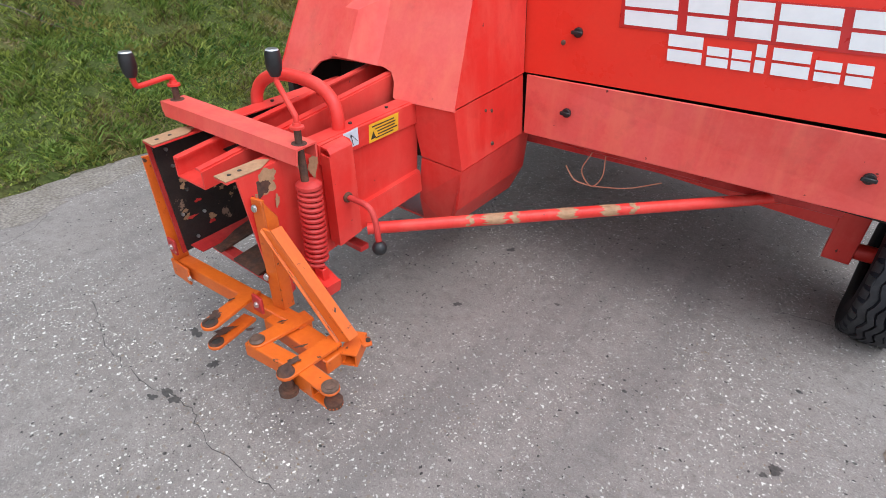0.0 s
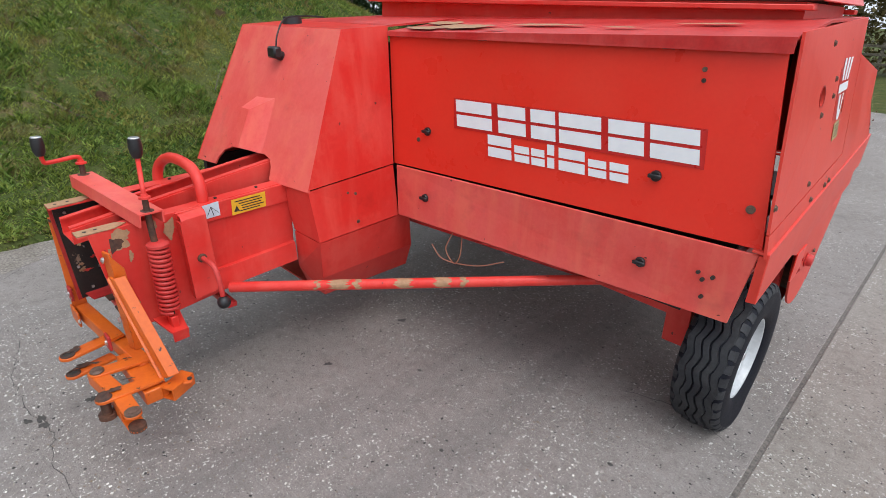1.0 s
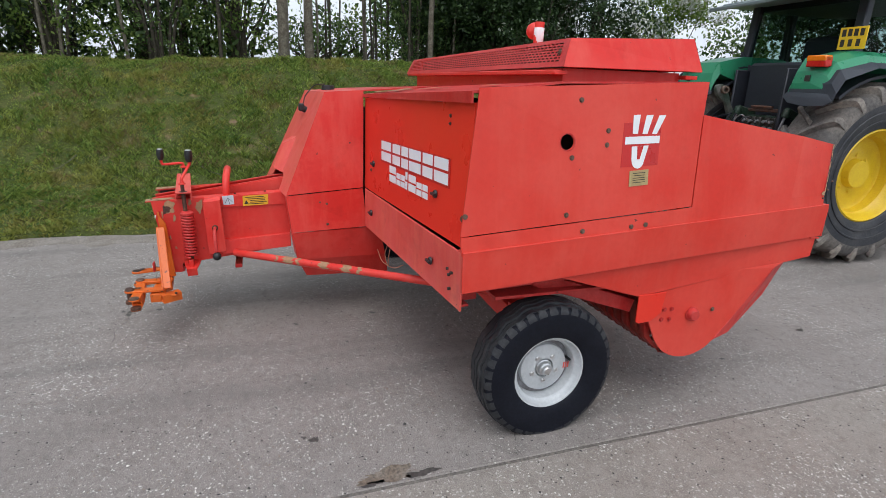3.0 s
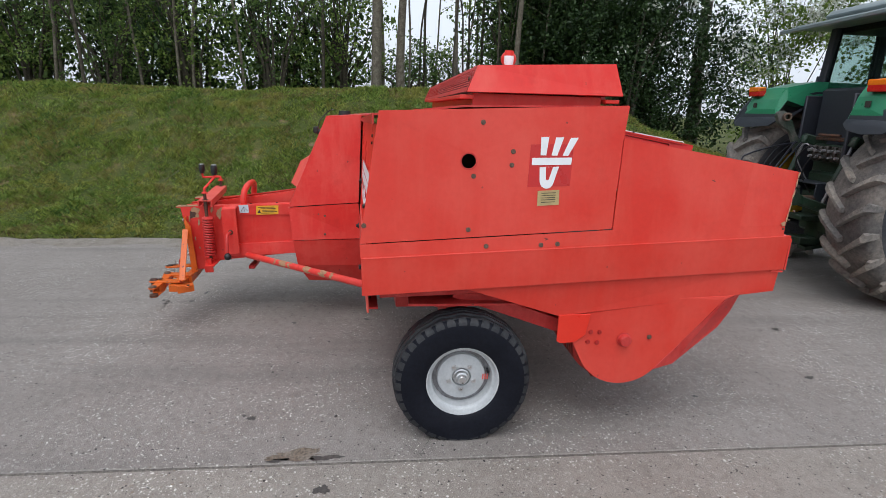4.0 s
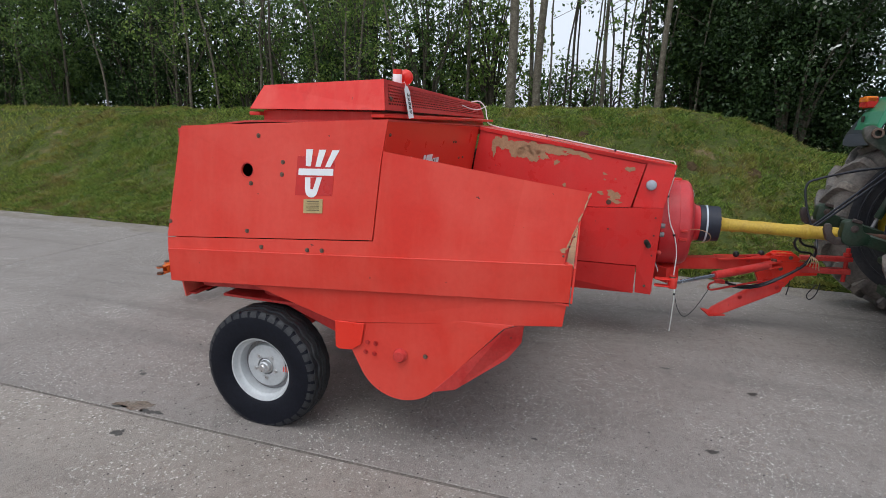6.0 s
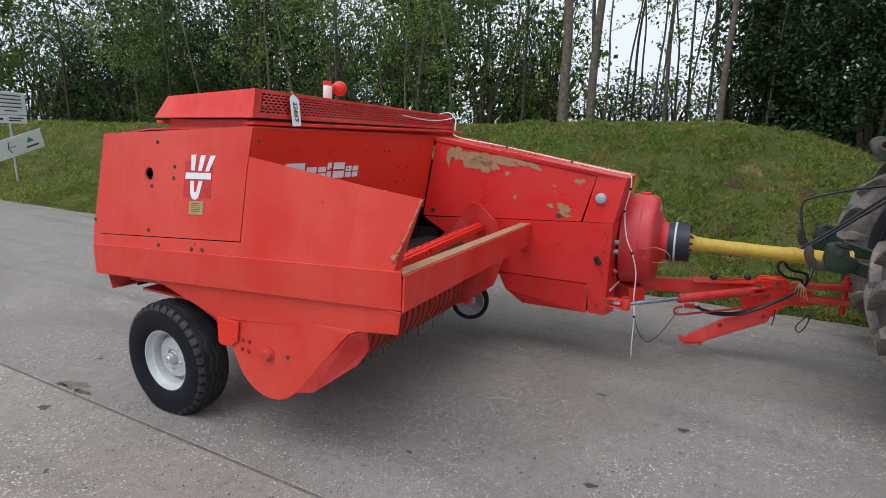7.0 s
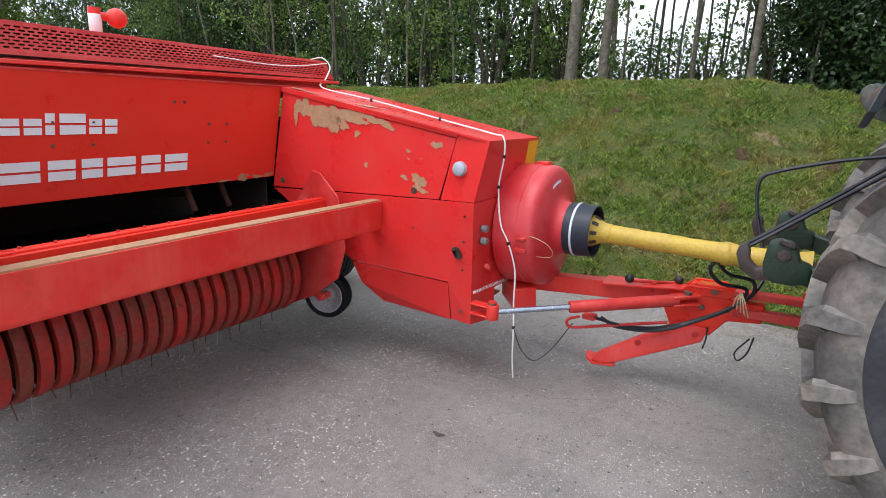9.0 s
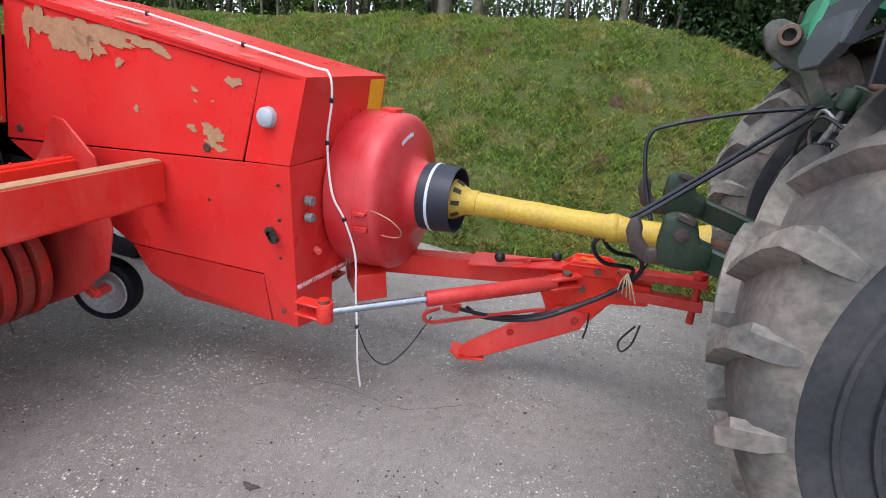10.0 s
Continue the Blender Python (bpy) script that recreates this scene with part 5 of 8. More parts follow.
def crank(base, tip, rise, low):
    """A screw with a bent handle and a barrel grip; tip: the grip's foot, rise: height at which the handle leaves the screw."""
    b, e = V(base), V(tip)
    flat = V(e.x - b.x, e.y - b.y, 0)
    bend = [b + V(0, 0, 0.06), b + V(0, 0, rise), b + flat * 0.12 + V(0, 0, rise + 0.012), b + flat * 0.85 + V(0, 0, low), b + flat * 0.97 + V(0, 0, low + 0.012), e + V(0, 0, 0.02)]
    c = part("crank", tube(smooth_path(bend, 5), 0.0100, 10), RED, yoke, "bent red crank")
    part("screw_end", join(rod(b, b + V(0, 0, 0.062), 0.0125, 14), lathe([(0, 0.006), (0.026, 0.006), (0.030, 0.0)], b, (0, 0, 1), 18)), RUST, c)
    part("collar", lathe([(0, 0.078), (0.013, 0.078), (0.015, 0.068), (0.024, 0.066), (0.024, 0.058), (0.014, 0.056)], b, (0, 0, 1), 18), RED, c)
    part("grip", lathe([(0, 0), (0.017, 0), (0.025, 0.02), (0.0275, 0.045), (0.026, 0.070), (0.023, 0.084)], e, (0, 0, 1), 20), BLACK, c)
    part("grip_cap", lathe([(0.023, 0.0841), (0.019, 0.088), (0, 0.089)], e, (0, 0, 1), 20), STEEL, c)
    return c


crank((-1.418, 1.05, 1.016), (-1.562, 1.094, 1.208), 0.095, 0.165)
crank((-2.075, 0.992, 1.036), (-2.050, 0.838, 1.160), 0.082, 0.088)


def spring(x, y, top, bottom, r, wire, turns):
    pts = []
    for k in range(int(turns * 14) + 1):
        a = k * math.tau / 14
        z = top + (bottom - top) * k / (turns * 14)
        pts.append((x + r * math.cos(a), y + r * math.sin(a), z))
    return tube(pts, wire, 8)


sp = part("tension_spring", spring(-1.407, 1.062, 0.865, 0.545, 0.037, 0.0092, 15), RED_WORN, baler, "red-painted coil spring")
part("screw", rod((-1.418, 1.05, 1.02), (-1.405, 1.065, 0.52), 0.014, 12), RUST, sp)
part("spring_cap", lathe([(0, 0.012), (0.03, 0.012), (0.046, 0.0), (0.046, -0.012)], (-1.407, 1.062, 0.872), (0, 0, 1), 20), RED_WORN, sp)
part("spring_foot", join(beam((-1.387, 1.06, 0.53), (-1.385, 1.065, 0.45), 0.05, 0.03, 0.003, up=(0, 1, 0)), plate([(-1.47, 1.0, 0.50), (-1.335, 1.03, 0.475), (-1.335, 1.10, 0.475), (-1.47, 1.12, 0.50)], 0.012, 0.002),
                         plate([(-1.335, 1.03, 0.478), (-1.335, 1.10, 0.478), (-1.345, 1.10, 0.425), (-1.345, 1.035, 0.422)], 0.01, 0.0)), RED, sp)
lock = part("lock_plate", join(plate([(-1.415, 1.175, 0.942), (-1.41, 1.19, 0.552), (-1.41, 1.302, 0.572), (-1.415, 1.285, 0.952)], 0.01, 0.002, (-1, 0, 0)),
                               plate([(-1.416, 1.175, 0.943), (-1.416, 1.285, 0.953), (-1.435, 1.288, 0.966), (-1.47, 1.29, 0.968), (-1.47, 1.18, 0.957), (-1.435, 1.178, 0.956)], 0.008, 0.0),
                               plate([(-1.415, 1.178, 0.93), (-1.41, 1.191, 0.555), (-1.47, 1.195, 0.555), (-1.47, 1.182, 0.93)], 0.008, 0.0)), RED, baler, smooth=False)
handle = part("lock_handle", tube(smooth_path([(-1.42, 1.238, 0.75), (-1.36, 1.238, 0.752), (-1.30, 1.24, 0.745), (-1.272, 1.243, 0.70), (-1.26, 1.246, 0.61)], 5), 0.012, 10), RED_WORN, lock)
part("bush", lathe([(0, 0.012), (0.017, 0.012), (0.021, 0.006), (0.021, 0)], (-1.412, 1.238, 0.75), (1, 0, 0), 16), RUST, lock)
part("ball_knob", lathe([(0.0, -0.03)] + [(0.03 * math.sin(a), -0.03 * math.cos(a)) for a in (k * math.pi / 10 for k in range(1, 10))] + [(0, 0.03)], (-1.257, 1.246, 0.58), (0, 0, 1), 18), BLACK, handle)


def L(y, z, lift=0.0):
    """A place on the label ledge along the chamber's top edge."""
    return V(-1.455 - 0.055 * (y - 0.85) + lift, y, z)


sticker = slab_on("warning_label", [L(1.437, 0.888, 0.0005), L(1.618, 0.893, 0.0005), L(1.621, 0.969, 0.0005), L(1.44, 0.964, 0.0005)], (1, 0, 0), YELLOW_LABEL, baler, "yellow warning label with small black print", 0.0015)
for k, (a, b) in enumerate(((1.475, 1.585), (1.49, 1.61), (1.487, 1.595), (1.475, 1.60), (1.455, 1.59))):
    z = 0.899 + k * 0.0125
    slab_on("print_line", [L(a, z, 0.0025), L(b, z + 0.003, 0.0025), L(b, z + 0.008, 0.0025), L(a, z + 0.005, 0.0025)], (1, 0, 0), INK, sticker, thick=0.0006)
slab_on("warning_mark", [L(1.447, 0.902, 0.0025), L(1.478, 0.903, 0.0025), L(1.463, 0.932, 0.0025)], (1, 0, 0), INK, sticker, thick=0.0006)
pale = slab_on("data_label", [L(1.305, 0.902, 0.0005), L(1.378, 0.905, 0.0005), L(1.376, 0.974, 0.0005), L(1.297, 0.968, 0.0005)], (1, 0, 0), PALE_LABEL, baler, "pale worn pictogram label", 0.0015)
for q0, q1 in (((1.315, 0.915), (1.335, 0.955)), ((1.335, 0.955), (1.37, 0.92)), ((1.335, 0.955), (1.345, 0.91))):
    slab_on("print_line", [L(q0[0], q0[1], 0.0025), L(q0[0] + 0.003, q0[1], 0.0025), L(q1[0] + 0.003, q1[1], 0.0025), L(q1[0], q1[1], 0.0025)], (1, 0, 0), FENDER, pale, thick=0.0006)
part("label_ledge", plate([L(1.175, 0.885), L(1.75, 0.888), L(1.75, 0.985), L(1.175, 0.962)], 0.014, 0.002, (-1, 0, 0)), RED, chamber, smooth=False)

# draught stay from the chamber to the axle frame, with its worn patches
stay_a, stay_b = V(-1.44, 1.36, 0.545), V(-0.20, 2.57, 0.645)
stay = part("stay_tube", rod(stay_a, stay_b + (stay_b - stay_a) * 0.35, 0.026, 20), RED, baler, "long round stay with bare worn patches")
d = (stay_b - stay_a).normalized()
for k, q in enumerate((0.31, 0.36, 0.49, 0.60, 0.66, 0.25)):
    p = stay_a.lerp(stay_b, q)
    for j in range(5):
        a = math.radians(-10 + 24 * j)
        out = (V(d.y, -d.x, 0).normalized() * math.cos(a) + V(0, 0, 1) * math.sin(a))
        part("bare_patch", flake(p + out * 0.0262 + d * 0.01 * math.sin(j * 2.0 + k), d, out.cross(d), (0.055, 0.02, 0.05, 0.05, 0.018, 0.012)[k], 0.009, 0.0006, k * 7, 14, 0.3), TAN, stay, smooth=False)

for k, (u, v, a, b) in enumerate(((0.87, 0.025, 0.05, 0.03), (0.93, 0.02, 0.05, 0.018), (0.975, 0.03, 0.04, 0.02), (0.80, 0.012, 0.05, 0.01))):
    part("bare_patch", flake(on_intake(u, v, 0.001), F_BL - F_BR, F_TL - F_BL, a, b, 0.0012, k + 860, 40, 0.5), TAN, intake, smooth=False)

# frame under the covers
part("frame_beam", beam((-1.6, 2.55, 0.66), (0.10, 2.64, 0.70), 0.09, 0.1), RED_WORN, baler)
part("axle_beam", join(beam((-1.7, 2.95, 0.58), (0.22, 2.95, 0.52), 0.12, 0.12), beam((0.16, 2.93, 0.62), (0.16, 2.95, 0.31), 0.12, 0.1, up=(0, 1, 0)), rod((0.12, 2.953, 0.36), (0.34, 2.953, 0.37), 0.04)), RED, baler)
part("frame_side", join(beam((0.36, 2.5, 0.86), (0.36, 4.6, 0.95), 0.06, 0.1), beam((0.30, 2.92, 0.83), (0.36, 3.52, 0.64), 0.06, 0.08)), RED_WORN, baler)
part("floor_sheet", box(-1.60, 0.40, 2.66, 3.70, 0.765, 0.78, 0.0), RED_WORN, baler, smooth=False)
# trough floor and added plates are near-black: its shade is their colour
floor_pan = part("floor_pan", box(-1.59, 0.22, 2.455, 3.69, 0.781, 0.79, 0.0), SHADE_FILL, baler, "feed trough floor with the inside shade painted dark", smooth=False)
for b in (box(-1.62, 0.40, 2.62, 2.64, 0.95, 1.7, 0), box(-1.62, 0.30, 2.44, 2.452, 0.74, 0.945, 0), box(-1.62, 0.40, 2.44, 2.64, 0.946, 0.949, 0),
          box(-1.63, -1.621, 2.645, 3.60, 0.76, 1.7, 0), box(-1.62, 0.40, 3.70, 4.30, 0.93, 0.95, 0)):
    part("trough_plate", b, SHADE_FILL, baler, smooth=False)
for x in (-1.38, -1.12):
    part("feed_fork", tube(smooth_path([(x, 3.1, 1.6), (x + 0.02, 3.35, 1.3), (x, 3.5, 1.0)], 4), 0.02, 8), RUST, baler)
TWINE = mat("loose orange twine", (0.5, 0.2, 0.12), 0.8)
part("twine", join(*(tube(smooth_path(q, 5), 0.003, 5) for q in (
    [(-0.95, 2.42, 0.70), (-0.98, 2.40, 0.6), (-0.92, 2.41, 0.53), (-0.87, 2.40, 0.60), (-0.88, 2.42, 0.70)],
    [(-0.92, 2.41, 0.53), (-0.75, 2.42, 0.57), (-0.6, 2.44, 0.64)], [(-0.92, 2.41, 0.53), (-1.0, 2.38, 0.55), (-1.05, 2.36, 0.62)]))), TWINE, baler)

part("frame_web", plate([(0.26, 2.80, 0.90), (0.26, 2.98, 0.80), (0.26, 3.40, 0.62), (0.26, 3.56, 0.62), (0.26, 3.6, 0.90)], 0.012, 0.002), RED, baler, smooth=False)

# pick-up reel: stripper bands and tines
BAND_RED = mat("scoured red band", (0.42, 0.022, 0.018), 0.42, tint=(0.24, 0.04, 0.025), scale=11, amount=0.9, grain=0.15, grain_scale=45, bump=0.1, shine=0.35,
               spots=(0.10, 0.04, 0.025), spot_scale=9, spot_at=0.62, spot_soft=0.06)
BAND_FADED = mat("scoured faded red band", (0.30, 0.028, 0.022), 0.45, tint=(0.20, 0.055, 0.035), scale=9, amount=0.9, grain=0.2, grain_scale=45, bump=0.12, shine=0.3)
# thick core is added as dark filling for the gaps between the bands
reel = part("pickup_reel", join(rod((-1.48, 3.873, 0.585), (0.44, 3.873, 0.585), 0.19, 28), *(rod((-1.46, 3.873 + 0.15 * math.cos(a), 0.585 + 0.15 * math.sin(a)), (0.43, 3.873 + 0.15 * math.cos(a), 0.585 + 0.15 * math.sin(a)), 0.02, 10) for a in (0.5, 1.76, 3.0, 4.27, 5.5))), RUST, baler)


def band(x, w=0.063):
    """A curved sheet strip round the front of the reel."""
    line = [(3.62, 0.93), (3.85, 0.915), (4.02, 0.88)] + [(3.873 + 0.31 * math.cos(a), 0.60 + 0.285 * math.sin(a)) for a in (math.radians(q) for q in range(44, -160, -12))] + [(3.585, 0.60), (3.58, 0.70)]
    bm = bmesh.new()
    rows = []
    for y, z in line:
        rows.append([bm.verts.new((x + s * w / 2, y - dd * (1 if y > 3.75 else -1), z)) for s, dd in ((-1, 0.035), (-0.84, 0.003), (-0.5, 0.0), (0.5, 0.0), (0.84, 0.003), (1, 0.035))])
    for r0, r1 in zip(rows, rows[1:]):
        for i in range(5):
            bm.faces.new((r0[i], r0[i + 1], r1[i + 1], r1[i]))
    return bm


for k in range(23):
    x = 0.385 - k * 0.0805
    part("stripper_band", band(x), (BAND_FADED if k % 5 in (1, 3) or k in (9, 10) else BAND_RED), reel)
for k in range(22):
    x = 0.345 - k * 0.0805
    part("tine", tube([(x, 3.95, 0.50), (x, 4.04, 0.37), (x - 0.006 + 0.012 * math.sin(k * 2.7), 4.03, 0.285 + 0.025 * math.sin(k * 1.9))], 0.0026, 5), DULL_GREY if k % 3 == 0 else RUST, reel)
part("inner_shield", plate([(-1.50, 3.55, 0.74), (-1.50, 3.56, 0.50), (-1.50, 3.70, 0.36), (-1.50, 3.95, 0.33), (-1.50, 4.2, 0.45), (-1.50, 4.43, 0.62), (-1.50, 4.5, 0.83), (-1.52, 4.43, 1.15), (-1.53, 4.26, 1.29), (-1.53, 4.19, 1.30), (-1.53, 4.06, 1.12), (-1.51, 3.9, 0.97)], 0.012, 0.003), RED_WORN, baler, smooth=False)
part("front_bar", join(plate([(0.46, 4.765, 0.995), (0.46, 4.77, 1.175), (-1.66, 4.665, 1.14), (-1.66, 4.655, 0.965)], 0.01, 0.0),
                       plate([(0.46, 4.76, 0.99), (-1.66, 4.65, 0.96), (-1.66, 4.58, 0.965), (0.46, 4.69, 0.995)], 0.01, 0.0)), RED, baler, smooth=False)
part("bar_top", plate([(0.455, 4.768, 1.182), (-1.66, 4.663, 1.147), (-1.66, 4.59, 1.147), (0.44, 4.695, 1.182)], 0.008, 0.0), TAN, baler, "bar top worn to primer", smooth=False)
part("guard_strip", join(beam((0.40, 4.62, 1.195), (-1.56, 4.26, 1.115), 0.05, 0.03), beam((0.40, 4.655, 1.175), (-1.56, 4.295, 1.095), 0.02, 0.05)), RED_FRESH, baler)
for k in range(16):
    q = (k + 0.5) / 16
    part("rivet", rod((0.40 - 1.96 * q, 4.62 - 0.36 * q, 1.21 - 0.08 * q), (0.40 - 1.96 * q, 4.62 - 0.36 * q, 1.219 - 0.08 * q), 0.006, 8), RED_WORN, baler)


def tyre(centre, R, r_in, width, axis=(1, 0, 0), segs=72):
    """A tyre carcass with bulging side walls and rounded shoulders."""
    w = width / 2
    half = [(r_in, 0.72), (r_in + 0.008, 0.84), (r_in + 0.022, 0.90), (r_in + (R - r_in) * 0.30, 0.985), (r_in + (R - r_in) * 0.52, 1.0), (R * 0.86, 0.985), (R * 0.905, 0.95), (R * 0.94, 0.88), (R * 0.957, 0.78), (R * 0.964, 0.5), (R * 0.966, 0.0)]
    prof = [(r, -q * w) for r, q in half] + [(r, q * w) for r, q in half[-2::-1]]
    return lathe(prof, centre, axis, segs)


def tread(centre, R, width, segs=72):
    """Zigzag ribs parted by narrow grooves, with notched shoulder blocks, round a tyre whose axle lies along x."""
    c, w = V(centre), width / 2
    bm = bmesh.new()
    for off, half, drop, sway in ((-0.60, 0.145, 0.008, 0.07), (-0.30, 0.125, 0.002, 0.085), (0, 0.125, 0.0, 0.085), (0.30, 0.125, 0.002, 0.085), (0.60, 0.145, 0.008, 0.07)):
        rings = []
        for k in range(segs):
            a = k * math.tau / segs
            wave = sway * w * (1, 0.35, -1, -0.35)[k % 4]
            ring = []
            for s, h in ((-1, -0.015), (-0.86, 0.0), (0.86, 0.0), (1, -0.015)):
                rr = R - drop + h - 0.004 * abs(s) * (abs(off) > 0.5)
                ring.append(bm.verts.new((c.x + off * w + wave + s * half * w, c.y + rr * math.cos(a), c.z + rr * math.sin(a))))
            rings.append(ring)
        for k in range(segs):
            r0, r1 = rings[k], rings[(k + 1) % segs]
            for i in range(3):
                bm.faces.new((r0[i], r0[i + 1], r1[i + 1], r1[i]))
    count = 36
    for side_way in (-1, 1):
        for k in range(count):
            a = (k + (0.25 if side_way > 0 else 0.0)) * math.tau / count
            h0, h1 = 0.053, 0.068
            ring = []
            for q, rr, half in ((0.72, R - 0.010, h0), (0.86, R - 0.018, h0), (0.955, R - 0.036, h1), (0.985, R - 0.062, h1 * 0.8), (0.93, R - 0.062, h1 * 0.8)):
                ring.append([bm.verts.new((c.x + side_way * w * q, c.y + rr * math.cos(a + da), c.z + rr * math.sin(a + da))) for da in (-half, half)])
            base = [bm.verts.new((c.x + side_way * w * 0.72, c.y + (R - 0.03) * math.cos(a + da), c.z + (R - 0.03) * math.sin(a + da))) for da in (-h0, h0)]
            ring = [base] + ring
            for r0, r1 in zip(ring, ring[1:]):
                bm.faces.new((r0[0], r0[1], r1[1], r1[0]))
            bm.faces.new([r[0] for r in ring])
            bm.faces.new([r[1] for r in ring])
    return bm


def settled(bm, centre):
    """Presses the foot of a tyre flat on the ground, its walls bulging a little."""
    for v in bm.verts:
        low = 0.055 - v.co.z
        if low > 0:
            v.co.x += (v.co.x - centre[0]) * 1.6 * low
        v.co.z = max(v.co.z, 0.002 + 0.12 * max(0.0, v.co.z))
    return bm


def road_wheel(parent, x, y, z):
    c = (x, y, z)
    wheel = part("wheel", settled(tyre(c, 0.388, 0.198, 0.235, segs=96), c), RUBBER, parent, "black ribbed tyre on a silver rim")
    part("tread", settled(tread(c, 0.389, 0.235), c), TREAD, wheel, "dusty ribbed tread")
    part("rim", lathe([(0.198, 0.070), (0.205, 0.084), (0.209, 0.090), (0.205, 0.096), (0.197, 0.094), (0.191, 0.082), (0.187, 0.066), (0.180, 0.060), (0.172, 0.056), (0.166, 0.030), (0.164, -0.01), (0.156, -0.02), (0.139, -0.02), (0.138, 0.018), (0.134, 0.027), (0.124, 0.030), (0.10, 0.030), (0.085, 0.036), (0.055, 0.036), (0.050, 0.010), (0, 0.010)], c, (1, 0, 0), 64), GREY_PAINT, wheel)
    part("hub", lathe([(0, 0.082), (0.020, 0.081), (0.026, 0.074), (0.028, 0.060), (0.036, 0.056), (0.040, 0.036), (0.046, 0.033)], c, (1, 0, 0), 32), STEEL, wheel)
    # darker ring that paints the shade in the groove round the disc
    part("rim_gap", lathe([(0.1385, 0.004), (0.163, 0.002), (0.163, -0.008), (0.1385, -0.010)], c, (1, 0, 0), 48), DULL_GREY, wheel)
    for k in range(5):
        a = k * math.tau / 5 - math.pi / 2
        part("wheel_nut", bolt_head((x + 0.036, y + 0.075 * math.cos(a), z + 0.075 * math.sin(a)), (1, 0, 0), 0.012), STEEL, wheel)
    part("valve", rod((x + 0.0, y + 0.150, z + 0.03), (x + 0.045, y + 0.150, z + 0.032), 0.007, 8), BLACK, wheel)
    for k in range(3):
        slab_on("chalk_mark", [(x + 0.0312, y + 0.118 + 0.013 * k, z - 0.02), (x + 0.0312, y + 0.125 + 0.013 * k, z - 0.02), (x + 0.0312, y + 0.128 + 0.013 * k, z + 0.015), (x + 0.0312, y + 0.121 + 0.013 * k, z + 0.015)], (1, 0, 0), PINK, wheel, thick=0.0008)
    return wheel


road_wheel(baler, 0.393, 2.962, 0.352)
road_wheel(baler, -2.8, 2.95, 0.352)
JA = V(0.93, 0.36, 0.0)
RIM_GREY = mat("dull silver rim", (0.36, 0.36, 0.37), 0.45, 0.2, tint=(0.24, 0.23, 0.22), scale=10, grain=0.2, bump=0.06)
jockey = part("guide_wheel", tyre((-1.70, 4.13, 0.39), 0.174, 0.122, 0.105, JA, segs=40), RUBBER, baler, "small raised guide wheel with grey rim")
part("rim", lathe([(0.126, 0.040), (0.128, 0.048), (0.121, 0.050), (0.114, 0.038), (0.05, -0.012), (0.045, 0.006), (0, 0.008)], (-1.70, 4.13, 0.39), JA, 32), RIM_GREY, jockey)
part("hub", rod((-1.70, 4.13, 0.39), (-1.61, 4.163, 0.40), 0.026, 16), RED, jockey)
part("arm", beam((-1.61, 4.16, 0.39), (-1.60, 3.8, 0.6), 0.03, 0.05), RED, jockey)

# plunger housing
house = part("plunger_housing", join(
    plate([(-1.648, 3.66, 1.118), (-1.668, 4.40, 0.705), (-1.70, 5.16, 0.70), (-1.74, 5.17, 0.45), (-1.75, 5.30, 0.44), (-1.692, 5.323, 1.203)], 0.012, 0.0),
    plate([(-1.672, 4.40, 0.695), (-1.70, 4.46, 0.55), (-1.76, 4.60, 0.43), (-1.745, 5.155, 0.44), (-1.705, 5.155, 0.69)], 0.012, 0.0),
    plate([(-1.692, 5.323, 1.203), (-1.75, 5.30, 0.44), (-1.98, 5.33, 0.42), (-2.0, 5.32, 0.62), (-2.43, 5.32, 0.62), (-2.44, 5.33, 1.2)], 0.012, 0.0),
    plate([(-2.44, 5.33, 1.2), (-2.43, 5.32, 0.5), (-2.40, 3.6, 0.5), (-2.40, 3.6, 1.12)], 0.012, 0.0),
    plate([(-1.76, 4.60, 0.43), (-2.4, 4.6, 0.43), (-2.4, 5.155, 0.44), (-1.745, 5.155, 0.44)], 0.012, 0.0)), RED_DEEP, baler, smooth=False)
part("slot", join(rod((-1.690, 5.218, 0.912), (-1.672, 5.218, 0.912), 0.021, 16), rod((-1.690, 5.228, 0.897), (-1.672, 5.228, 0.897), 0.021, 16), rod((-1.690, 5.238, 0.882), (-1.672, 5.238, 0.882), 0.021, 16)), INK, house)
for y, z in ((5.27, 1.12), (5.27, 0.97), (5.27, 0.8), (4.9, 1.0)):
    part("bolt_hole", rod((-1.685, y, z), (-1.680, y, z), 0.007, 10), INK, house)
for y, z in ((5.22, 0.62), (5.24, 0.52)):
    part("bolt", bolt_head((-1.728, y, z), (1, 0.1, 0), 0.010), BOLT, house)
for z in (1.04, 0.965):
    part("hose_port", lathe([(0, 0.03), (0.012, 0.03), (0.012, 0.034), (0.02, 0.034), (0.022, 0.02), (0.022, 0.0)], (-1.80, 5.325, z), (0, 1, 0), 16), DULL_GREY, house)
part("grease_cap", lathe([(0, 0.035), (0.014, 0.033), (0.016, 0.01), (0.012, 0)], (-1.86, 5.325, 0.80), (0.5, 1, -0.3), 14), PINK, house)
text_on("lettering", "90 RAM STROKES PER MINUTE", 0.033, Matrix.Translation((-1.925, 5.337, 0.655)) @ Matrix(((-1, 0, 0), (0, 0, 1), (0, 1, 0))).to_4x4() @ Matrix.Rotation(radians(-3), 4, "Z"), WHITE, house, "white stencilled lettering")
H_T0, H_T1, H_T2 = V(-1.693, 3.745, 1.822), V(-1.742, 5.17, 1.583), V(-1.7200, 5.392, 1.553)
